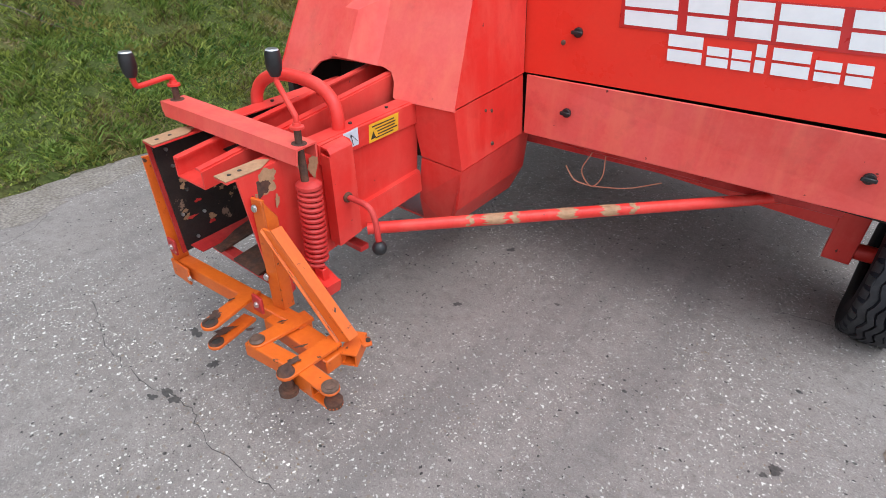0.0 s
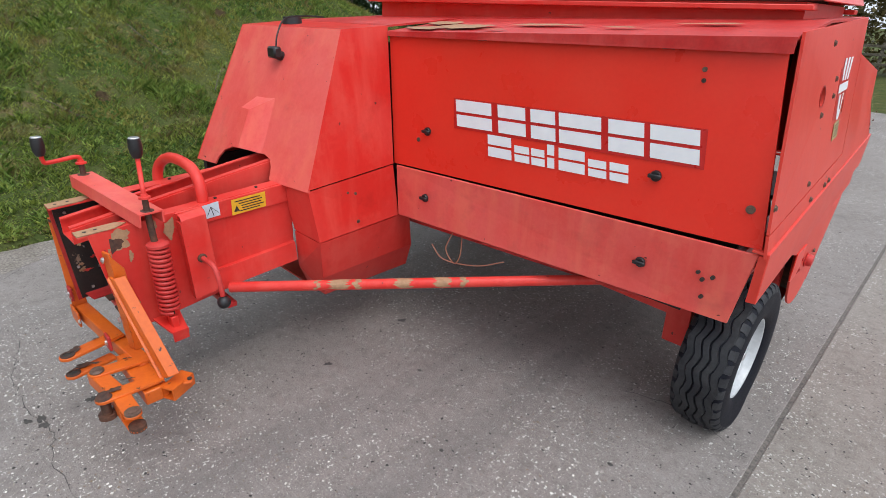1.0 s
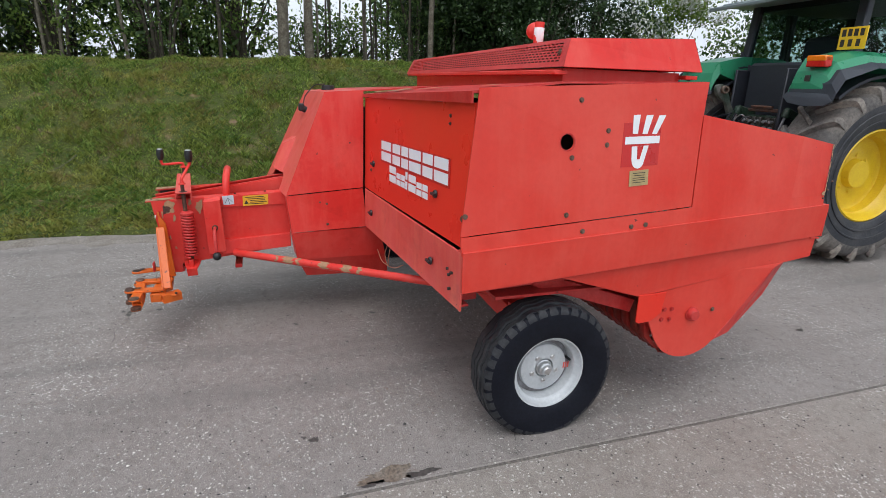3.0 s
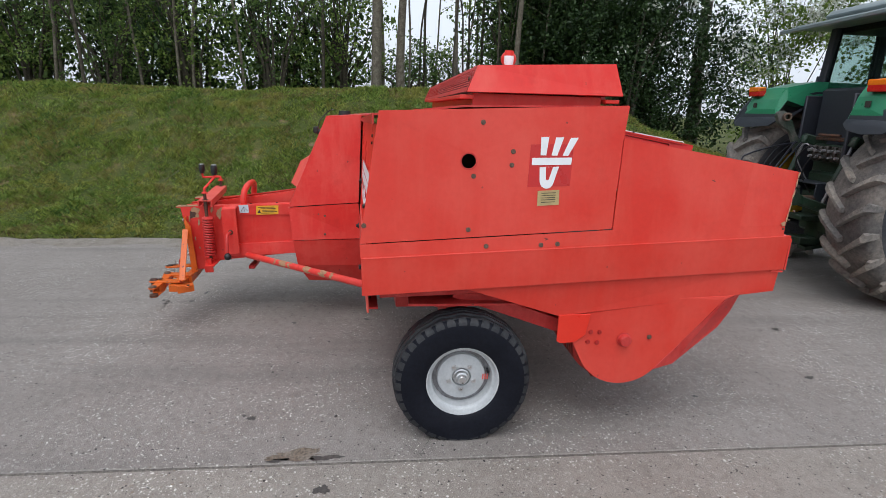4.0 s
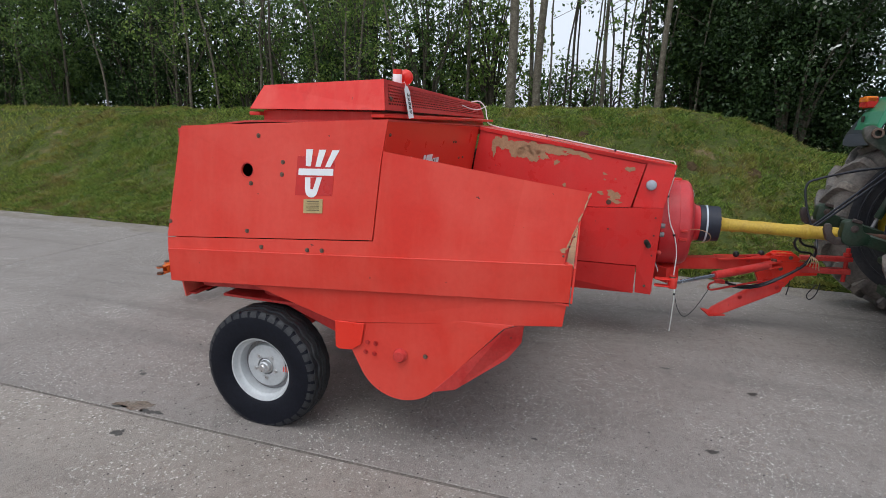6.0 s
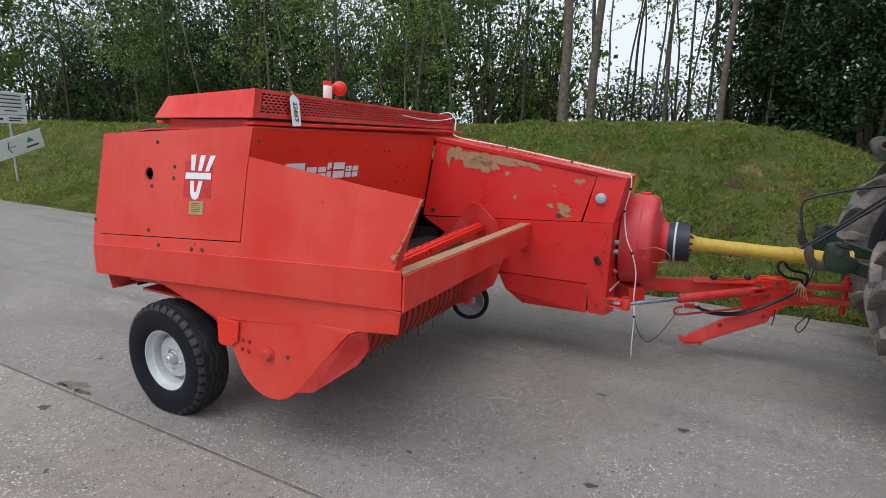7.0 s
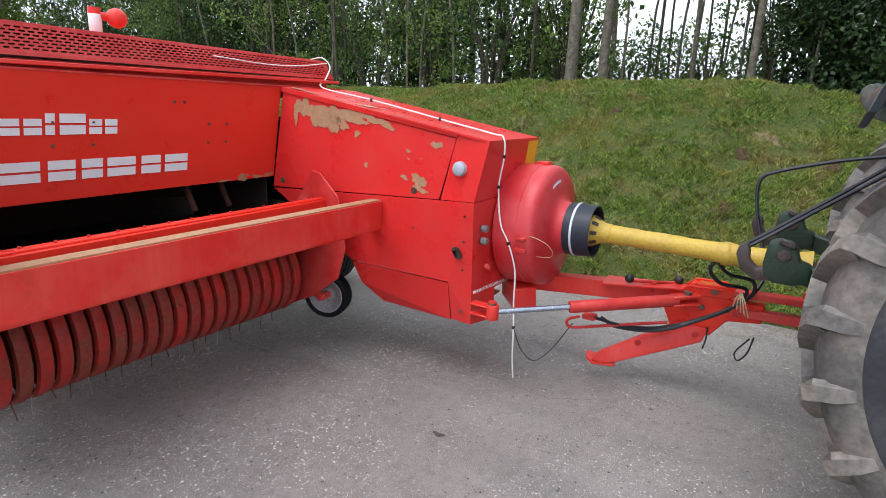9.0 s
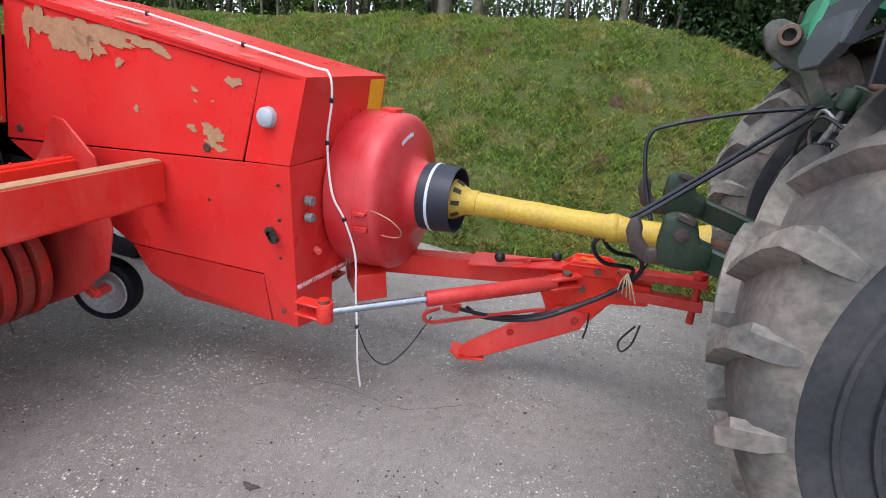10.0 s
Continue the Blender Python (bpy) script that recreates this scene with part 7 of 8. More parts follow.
def drive_wheel(x, y, R, width, rim, side, lugs):
    c = V(x, y, R)
    w = width / 2
    h = 0.056 * R / 0.92
    r0 = R - h
    prof = [(rim, -w * 0.7), (rim + 0.03, -w * 0.85), ((rim + r0) / 2, -w), (r0 * 0.86, -w * 1.0), (r0 * 0.93, -w * 0.95), (r0 * 0.975, -w * 0.82), (r0 * 0.995, -w * 0.5), (r0, 0), (r0 * 0.995, w * 0.5), (r0 * 0.975, w * 0.82), (r0 * 0.93, w * 0.95), (r0 * 0.86, w * 1.0), ((rim + r0) / 2, w), (rim + 0.03, w * 0.85), (rim, w * 0.7)]
    wheel = tp("wheel", lathe(prof, c, (1, 0, 0), 80), SIDE_RUBBER, label="big worn drive tyre on a yellow rim")
    tp("tread", lug_tread(c, R, width, lugs, h), MUD_RUBBER, wheel, "dusty chevron lugs")
    tp("tread_floor", lathe([(r0 * 0.84, -w * 1.012), (r0 * 0.87, -w * 1.01), (r0 * 0.94, -w * 0.955), (r0 * 0.982, -w * 0.82), (r0 * 1.0, -w * 0.5), (r0 + 0.004, 0), (r0 * 1.0, w * 0.5), (r0 * 0.982, w * 0.82), (r0 * 0.94, w * 0.955), (r0 * 0.87, w * 1.01), (r0 * 0.84, w * 1.012)], c, (1, 0, 0), 80), FLOOR_RUBBER, wheel)
    s = side
    for e in (-1, 1):  # moulded rings on the side walls
        for q in (0.30, 0.62):
            rr = rim + 0.03 + (r0 * 0.86 - rim - 0.03) * q
            ww = w * (0.85 + 0.15 * min(1.0, q * 2))
            tp("side_ring", lathe([(rr - 0.012, e * (ww - 0.004)), (rr - 0.007, e * (ww + 0.006)), (rr + 0.007, e * (ww + 0.007)), (rr + 0.012, e * (ww - 0.002))], c, (1, 0, 0), 80), SIDE_RUBBER, wheel)
    tp("rim", lathe([(rim + 0.012, s * w * 0.74), (rim + 0.02, s * w * 0.80), (rim + 0.005, s * w * 0.84), (rim - 0.012, s * w * 0.74), (rim - 0.03, s * w * 0.45), (rim - 0.06, s * w * 0.35), (rim - 0.07, s * w * 0.0), (rim - 0.10, -s * w * 0.05), (rim * 0.55, s * w * 0.02), (rim * 0.34, s * w * 0.05), (rim * 0.30, s * w * 0.3), (0, s * w * 0.32)], c, (1, 0, 0), 64), YELLOW_RIM, wheel)
    for k in range(8):
        a = k * math.tau / 8
        tp("wheel_nut", bolt_head((x + s * w * 0.06, y + rim * 0.42 * math.cos(a), R + rim * 0.42 * math.sin(a)), (s, 0, 0), 0.018), YELLOW_RIM, wheel)
    return wheel


drive_wheel(0.95, 0.05, 0.985, 0.60, 0.49, 1, 20)
drive_wheel(-1.10, 0.05, 0.985, 0.58, 0.49, -1, 20)
drive_wheel(0.86, 2.62, 0.68, 0.42, 0.37, 1, 18)
drive_wheel(-0.86, 2.62, 0.68, 0.42, 0.37, -1, 18)


def arch_sheet(x0, x1, R, a0, a1, y, z, thick=0.02, steps=18, drop=0.0, squash=1.0):
    bm = bmesh.new()
    rows = []
    for k in range(steps + 1):
        a = radians(a0 + (a1 - a0) * k / steps)
        row = []
        for xx, rr in ((x0, R), (x1, R - drop), (x1, R - drop - thick), (x0, R - thick)):
            row.append(bm.verts.new((xx, y + rr * math.cos(a), z + rr * math.sin(a) * squash)))
        rows.append(row)
    for r0, r1 in zip(rows, rows[1:]):
        for i in range(4):
            bm.faces.new((r0[i], r0[(i + 1) % 4], r1[(i + 1) % 4], r1[i]))
    bm.faces.new(rows[0])
    bm.faces.new(rows[-1])
    return bm


FAR = Matrix.Translation((-0.14, 0.14, 0))  # the far mudguard stands out a little more
for s in (1, -1):
    tm_near, TM = TM, TM @ FAR if s < 0 else TM
    bm = bmesh.new()
    rows = []
    inner = 0.74 if s > 0 else 0.50
    for yy, zz, deep in ((-0.83, 1.93, 0.10), (-0.80, 2.05, 0.13), (-0.72, 2.19, 0.15), (-0.35, 2.27, 0.34), (0.3, 2.26, 0.42), (0.62, 2.12, 0.3), (0.85, 1.8, 0.2)):
        rows.append([bm.verts.new(q) for q in ((s * inner, yy, zz), (s * 0.96, yy, zz), (s * 1.10, yy, zz - 0.05), (s * 1.18, yy, zz - 0.13), (s * (inner - 0.04), yy, zz - deep))])
    for r0, r1 in zip(rows, rows[1:]):
        for i in range(5):
            bm.faces.new((r0[i], r0[(i + 1) % 5], r1[(i + 1) % 5], r1[i]))
    bm.faces.new(rows[0])
    bm.faces.new(rows[-1])
    bevelled(bm, 0.012)
    f = tp("rear_fender", bm, GREEN_PAINT, label="green rear mudguard with dark flare", smooth=False)
    tp("arch_liner", arch_sheet(s * (inner - 0.04), s * 1.16, 1.07, 34, 130, 0.0, 1.02, 0.03, drop=0.05), CAB_DARK, f)
    bm = bmesh.new()
    rows = []
    for yy, zz, drop, out in ((-0.835, 1.83, 0.07, 0.03), (-0.815, 1.93, 0.1, 0.03), (-0.735, 2.065, 0.1, 0.03), (-0.35, 2.15, 0.06, 0.02), (0.3, 2.14, 0.06, 0.0), (0.62, 2.0, 0.06, 0.0), (0.86, 1.68, 0.06, 0.0)):
        rows.append([bm.verts.new(q) for q in ((s * (inner - 0.02), yy - 0.004, zz), (s * 1.184, yy - 0.004, zz), (s * 1.28, yy - out, zz - drop), (s * 1.26, yy - out + 0.025, zz - drop), (s * 1.16, yy + 0.03, zz - 0.02), (s * (inner - 0.02), yy + 0.03, zz - 0.02))])
    for r0, r1 in zip(rows, rows[1:]):
        for i in range(6):
            bm.faces.new((r0[i], r0[(i + 1) % 6], r1[(i + 1) % 6], r1[i]))
    bm.faces.new(rows[0])
    bm.faces.new(rows[-1])
    tp("flare", bm, FENDER, f, "dark grey mudguard flare", smooth=False)
    tp("flare_tip", plate([(s * (inner - 0.04), -0.84, 1.84), (s * 1.184, -0.85, 1.83), (s * 1.27, -0.87, 1.76), (s * 1.20, -0.885, 1.71), (s * 0.96, -0.89, 1.70), (s * (inner + 0.02), -0.875, 1.73), (s * (inner - 0.07), -0.85, 1.79)], 0.025, 0.004, (0, 1, 0)), FENDER, f)
    tp("reflector", box(s * 0.88, s * 0.94, -0.838, -0.825, 1.95, 2.01, 0.002), INK, f)
    tp("inner_guard", box(s * 0.36, s * 0.40, -0.55, 0.85, 1.0, 2.1, 0.01), CAB_DARK, f)
    lamp = tp("tail_lamp", box(s * 0.86, s * 1.08, -0.84, -0.74, 2.09, 2.20, 0.012), RED_LENS, f, "amber and red tail lamp")
    tp("amber_lens", box(s * 0.86, s * 1.08, -0.845, -0.75, 2.145, 2.205, 0.01), AMBER, lamp)
    TM = tm_near
plate_ob = tp("number_plate", box(0.80, 1.10, -0.40, -0.39, 2.28, 2.50, 0.003), PLATE_YELLOW, label="yellow number plate with dark bars")
for z in (2.41, 2.31):
    for k in range(3 if z < 2.4 else 4):
        x = 0.83 + k * (0.085 if z < 2.4 else 0.065)
        tp("plate_bar", box(x, x + 0.042, -0.4035, -0.400, z, z + 0.07, 0.0), INK, plate_ob)

# body
tp("rear_axle", join(rod((-0.62, 0, 0.92), (0.62, 0, 0.92), 0.12, 20), box(-0.25, 0.25, -0.35, 0.9, 0.62, 1.15, 0.04)), GREEN_DIRTY)
tp("rear_casing", join(box(-0.24, 0.24, -0.42, -0.30, 0.55, 1.25, 0.03), box(-0.18, 0.18, -0.50, -0.38, 0.85, 1.05, 0.02), box(-0.3, 0.3, -0.35, 0.2, 1.15, 1.45, 0.03)), GREEN_DIRTY)
tp("pto_guard", join(box(-0.2, 0.2, -0.62, -0.4, 1.12, 1.14, 0.004), box(-0.2, -0.18, -0.62, -0.4, 0.9, 1.13, 0.004), box(0.18, 0.2, -0.62, -0.4, 0.9, 1.13, 0.004)), FENDER)
tp("tow_jaw", join(box(-0.11, 0.11, -0.62, -0.3, 0.42, 0.50, 0.01), box(-0.11, 0.11, -0.66, -0.3, 0.70, 0.76, 0.01), box(-0.11, 0.11, -0.42, -0.3, 0.42, 0.76, 0.01)), GREEN_DIRTY)
tp("pickup_hook", beam((0.0, -0.5, 0.36), (0.0, 0.3, 0.5), 0.14, 0.05), GREEN_DIRTY)
tp("chassis", join(box(-0.2, 0.2, 0.8, 3.1, 0.62, 1.0, 0.03), box(-0.45, 0.45, 0.5, 1.5, 0.5, 1.1, 0.05)), GREEN_DIRTY)
tp("front_axle", beam((-0.75, 2.62, 0.66), (0.75, 2.62, 0.66), 0.16, 0.16, 0.02), GREEN_DIRTY)
bm = bmesh.new()
rows = []
for yy, top, ww in ((1.42, 2.0, 0.42), (2.2, 1.9, 0.40), (3.0, 1.75, 0.36), (3.3, 1.62, 0.32), (3.36, 1.3, 0.3)):
    rows.append([bm.verts.new(q) for q in ((-ww, yy, 1.0), (-ww, yy, top - 0.12), (-ww + 0.1, yy, top), (ww - 0.1, yy, top), (ww, yy, top - 0.12), (ww, yy, 1.0))])
for r0, r1 in zip(rows, rows[1:]):
    for i in range(6):
        bm.faces.new((r0[i], r0[(i + 1) % 6], r1[(i + 1) % 6], r1[i]))
bm.faces.new(rows[0])
bm.faces.new(rows[-1])
bevelled(bm, 0.02)
tp("bonnet", bm, GREEN_PAINT)
tp("bonnet_stripe", box(-0.425, 0.425, 1.45, 2.9, 1.62, 1.66, 0.002), YELLOW_RIM)
for s in (1, -1):
    tp("front_fender", arch_sheet(s * 0.62, s * 1.08, 0.80, 20, 165, 2.62, 0.68, 0.02, drop=0.03), FENDER)
    tp("step", join(box(s * 0.62, s * 0.95, 1.05, 1.35, 0.5, 0.53, 0.006), box(s * 0.62, s * 0.95, 1.05, 1.35, 0.78, 0.81, 0.006), box(s * 0.60, s * 0.63, 1.0, 1.4, 0.5, 1.2, 0.006)), GREEN_DIRTY)
tp("exhaust", join(rod((0.55, 1.62, 1.3), (0.55, 1.60, 2.35), 0.085, 18, bevel=0.02), rod((0.55, 1.60, 2.3), (0.55, 1.62, 3.1), 0.04, 14)), CAB_DARK)

# cab
cab = tp("cab", join(box(-0.78, 0.78, -0.10, 1.45, 1.25, 1.32, 0.02), box(-0.45, 0.45, -0.28, -0.08, 1.35, 2.18, 0.03), box(-0.78, 0.78, -0.1, 0.55, 1.3, 2.1, 0.03)), CAB_DARK, label="dark glazed tractor cab")
for x0, y0, x1, y1 in ((-0.78, -0.12, -0.72, -0.02), (0.78, -0.12, 0.72, -0.02), (-0.80, 0.62, -0.76, 0.58), (0.80, 0.62, 0.76, 0.58), (-0.62, 1.5, -0.6, 1.45), (0.62, 1.5, 0.6, 1.45)):
    tp("pillar", beam((x0, y0, 1.3), (x1, y1, 2.95), 0.11, 0.09, 0.012, up=(0, 1, 0)), CAB_DARK, cab)
for s in (1, -1):
    tp("pillar_foot", plate([(s * 0.82, -0.15, 1.9), (s * 0.80, -0.13, 2.35), (s * 0.68, -0.13, 2.2), (s * 0.5, -0.15, 2.1), (s * 0.5, -0.15, 1.9)], 0.05, 0.008, (0, 1, 0)), CAB_DARK, cab)
tp("headliner", box(-0.72, 0.72, 0.0, 1.45, 2.82, 2.9, 0.01), CAB_DARK, cab)
tp("console", join(box(0.3, 0.68, 0.2, 1.0, 1.5, 2.25, 0.04), box(-0.68, -0.4, 0.3, 0.9, 1.5, 2.1, 0.04), box(-0.35, 0.35, 1.15, 1.42, 1.5, 2.2, 0.04)), CAB_DARK, cab)
tp("roof", join(plate([(-0.98, -0.40, 2.93), (0.98, -0.40, 2.93), (1.0, 0.6, 2.95), (0.9, 1.75, 2.92), (-0.9, 1.75, 2.92), (-1.0, 0.6, 2.95)], 0.05, 0.012),
                box(-0.8, 0.8, -0.2, 1.5, 2.95, 3.08, 0.06)), ROOF, cab, "pale grey-green cab roof")
tp("rear_visor", plate([(-1.06, -0.54, 2.88), (1.04, -0.56, 2.90), (1.0, -0.25, 2.95), (-1.02, -0.2, 2.95)], 0.05, 0.012), ROOF, cab)
tp("work_lamp_slot", plate([(-0.96, -0.47, 2.882), (-0.6, -0.48, 2.886), (-0.6, -0.36, 2.90), (-0.96, -0.35, 2.897)], 0.01, 0.002), CAB_DARK, cab)
for pts in ([(-0.70, -0.09, 2.15), (0.70, -0.09, 2.15), (0.66, -0.02, 2.9), (-0.66, -0.02, 2.9)], [(0.76, 0.0, 2.1), (0.77, 0.56, 2.1), (0.74, 0.56, 2.9), (0.72, 0.0, 2.9)], [(-0.76, 0.0, 2.1), (-0.77, 0.56, 2.1), (-0.74, 0.56, 2.9), (-0.72, 0.0, 2.9)],
            [(0.77, 0.64, 1.4), (0.62, 1.44, 1.4), (0.6, 1.44, 2.9), (0.75, 0.64, 2.9)], [(-0.77, 0.64, 1.4), (-0.62, 1.44, 1.4), (-0.6, 1.44, 2.9), (-0.75, 0.64, 2.9)], [(-0.58, 1.48, 1.6), (0.58, 1.48, 1.6), (0.56, 1.46, 2.9), (-0.56, 1.46, 2.9)]):
    g = tp("window", plate(pts, 0.006, 0), GLASS, cab, smooth=False)
    g.visible_shadow = False
tp("seat", join(box(-0.26, 0.26, 0.35, 0.8, 1.75, 1.9, 0.05), box(-0.25, 0.25, 0.28, 0.42, 1.85, 2.5, 0.05)), SEAT_CLOTH, cab)
tp("steering_wheel", join(lathe([(0.19, -0.012), (0.2, 0), (0.19, 0.012), (0.18, 0)], (0, 1.1, 2.1), (0, -0.5, 1), 28, True), rod((0, 1.1, 2.1), (0, 1.3, 1.7), 0.03)), CAB_DARK, cab)
tp("mirror", join(box(-1.15, -0.98, 1.35, 1.4, 2.3, 2.6, 0.02), rod((-0.75, 1.4, 2.7), (-1.05, 1.38, 2.5), 0.012)), CAB_DARK, cab)
tp("mirror", join(box(0.98, 1.15, 1.35, 1.4, 2.3, 2.6, 0.02), rod((0.75, 1.4, 2.7), (1.05, 1.38, 2.5), 0.012)), CAB_DARK, cab)

# rear linkage
ARM_GREEN = mat("worn green and rusty arm", (0.035, 0.060, 0.042), 0.55, tint=(0.12, 0.11, 0.10), scale=7, amount=0.8, grain=0.3, bump=0.25)
HOOK_STEEL = mat("worn dark hook steel", (0.06, 0.05, 0.048), 0.5, 0.3, tint=(0.12, 0.075, 0.06), scale=16, grain=0.3, bump=0.2)
BUSH = mat("bare brown steel bush", (0.17, 0.12, 0.09), 0.5, 0.3, tint=(0.10, 0.06, 0.04), scale=14, grain=0.2, bump=0.15)
for s in (1, -1):
    x = -2.5 + s * 0.33
    up = 0.0 if s > 0 else 0.045
    end = [(x + 0.05, y, z + up) for y, z in ((6.745, 1.02), (6.755, 1.125), (6.79, 1.145), (6.85, 1.142), (6.88, 1.12), (6.90, 1.05), (6.95, 1.035), (6.95, 0.95), (6.88, 0.93), (6.80, 0.93), (6.76, 0.96))]
    link = part("lower_link", join(beam((x, 7.75, 0.74 + up), (x, 6.92, 0.99 + up), 0.06, 0.10, 0.012), plate(end, 0.10, 0.012, (-1, 0, 0), 2)), GREEN_DIRTY, tractor)
    part("hook", plate([(x + 0.03, y, z + up) for y, z in ((6.86, 0.94), (6.72, 0.925), (6.65, 0.965), (6.62, 1.05), (6.632, 1.098), (6.665, 1.105), (6.685, 1.07), (6.685, 1.03), (6.72, 0.99), (6.78, 1.0), (6.86, 1.06))], 0.05, 0.010, (-1, 0, 0), 2), HOOK_STEEL, link)
    part("latch_pin", rod((x + 0.056, 6.83, 1.075 + up), (x + 0.045, 6.83, 1.075 + up), 0.03, 20, bevel=0.004), HOOK_STEEL, link)
    part("latch_lever", beam((x + 0.056, 6.80, 1.15 + up), (x + 0.056, 6.87, 1.13 + up), 0.02, 0.03, 0.005), HOOK_STEEL, link)
    part("lift_rod", rod((x, 7.2, 0.92), (x + s * 0.02, 7.42, 1.6), 0.016), DULL_GREY, link)
    part("rod_sleeve", join(rod((x + s * 0.004, 7.25, 1.08), (x + s * 0.014, 7.36, 1.40), 0.032, bevel=0.006), rod((x + s * 0.018, 7.40, 1.55), (x + s * 0.022, 7.43, 1.64), 0.045, bevel=0.008)), GREEN_DIRTY, link)
    part("lift_arm", beam((x - s * 0.05, 7.8, 1.5), (x + s * 0.02, 7.4, 1.62), 0.06, 0.1, 0.01), GREEN_DIRTY, link)
arm = part("top_link_arm", plate([(-2.84, y, z) for y, z in ((7.015, 1.85), (7.02, 1.885), (7.045, 1.907), (7.085, 1.914), (7.13, 1.895), (7.19, 1.83), (7.225, 1.79), (7.247, 1.745), (7.282, 1.677), (7.36, 1.58), (7.40, 1.46), (7.32, 1.45), (7.29, 1.53), (7.235, 1.63), (7.20, 1.69), (7.11, 1.728), (7.05, 1.775))], 0.06, 0.012, (-1, 0, 0), 2),
           ARM_GREEN, tractor, "worn hook arm folded up")
part("eye_bush", lathe([(0.043, -0.09), (0.047, -0.08), (0.047, 0.04), (0.043, 0.045), (0.027, 0.045), (0.027, -0.09)], (-2.83, 7.12, 1.846), (1, -0.25, 0), 28, True), BUSH, arm, "bare rusty bush")
block = part("valve_block", box(-2.74, -2.26, 7.46, 7.56, 1.36, 1.56, 0.012), GREEN_DIRTY, tractor)
for x in (-2.71, -2.62, -2.53, -2.42, -2.33):
    part("valve", box(x, x + 0.06, 7.40, 7.46, 1.38, 1.54, 0.01), INK, block)
for x in (-2.68, -2.59, -2.50, -2.39, -2.30):
    part("coupler", rod((x, 7.40, 1.49), (x, 7.35, 1.49), 0.018), DULL_GREY, block)
    part("coupler", rod((x, 7.40, 1.42), (x, 7.36, 1.42), 0.015), DULL_GREY, block)
part("valve_cover", join(box(-2.72, -2.28, 7.44, 7.56, 1.60, 1.64, 0.008), rod((-2.66, 7.43, 1.66), (-2.36, 7.43, 1.66), 0.015)), RUST, block)
for a, b, m in (((-2.60, 7.36, 1.49), (-2.78, 7.30, 1.40), DULL_GREY), ((-2.50, 7.36, 1.49), (-2.70, 7.24, 1.34), BLACK), ((-2.42, 7.37, 1.42), (-2.62, 7.28, 1.22), BLACK)):
    part("pipe", tube(smooth_path([a, V(a).lerp(V(b), 0.4) + V(0, -0.05, 0.10), b, V(b) + V(0.02, 0.16, -0.26)], 6), 0.008, 6), m, block)

# ---- drive shaft ----
shaft = thing("drive_shaft", "scuffed yellow guarded drive shaft between tractor and baler", "shaft", (-2.3, 6.2, 0.9))
S0, S1 = V(-2.305, 5.77, 1.012), V(-2.41, 7.30, 0.965)
dented = tube([S0.lerp(S1, q / 40) for q in range(0, 22)], 0.055, 28)
for v in dented.verts:
    v.co += V(0, 0, 1) * 0.006 * noise.noise(v.co * 14) + V(1, 0, 0) * 0.004 * noise.noise(v.co * 19)
part("guard_tube", dented, YELLOW_PLASTIC, shaft)
sleeve = tube([S0.lerp(S1, 0.51 + 0.20 * q / 24) for q in range(25)], 0.060, 28)
for v in sleeve.verts:
    v.co += V(0, 0, 1) * 0.010 * noise.noise(v.co * 11) + V(1, 0, 0) * 0.008 * noise.noise(v.co * 16)
part("guard_sleeve", sleeve, YELLOW_PLASTIC, shaft)
part("guard_collar", lathe([(0.064, -0.02), (0.066, -0.015), (0.066, 0.012), (0.062, 0.02)], S0.lerp(S1, 0.515), S1 - S0, 28), YELLOW_PLASTIC, shaft)
along, out = (S1 - S0).normalized(), S0.lerp(S1, 0.045)
part("guard_cone", lathe([(0.098, -0.03), (0.098, -0.022), (0.07, 0.03), (0.06, 0.05), (0.060, 0.09), (0.055, 0.095)], out, along, 28), YELLOW_PLASTIC, shaft)
for k in range(9):
    a = k * math.tau / 9
    side_way = along.orthogonal().normalized()
    q = Matrix.Rotation(a, 3, along) @ side_way
    part("guard_slot", beam(out + q * 0.0985 - along * 0.014, out + q * 0.078 + along * 0.020, 0.022, 0.004, 0.0, up=q), INK, shaft)
part("guard_cone", rod(S0.lerp(S1, 0.70), S0.lerp(S1, 0.77), 0.06, 24, 0.088), YELLOW_PLASTIC, shaft)
part("joint_end", rod(S0.lerp(S1, 0.75), S1, 0.035, 16), RUST, shaft)

# ---- hoses, cords, cable ----
def line(name, pts, r, material, label, category, group=""):
    ob = part(name, tube(smooth_path(pts, 7), r, 8), material)
    return tagged(ob, label, category, group)


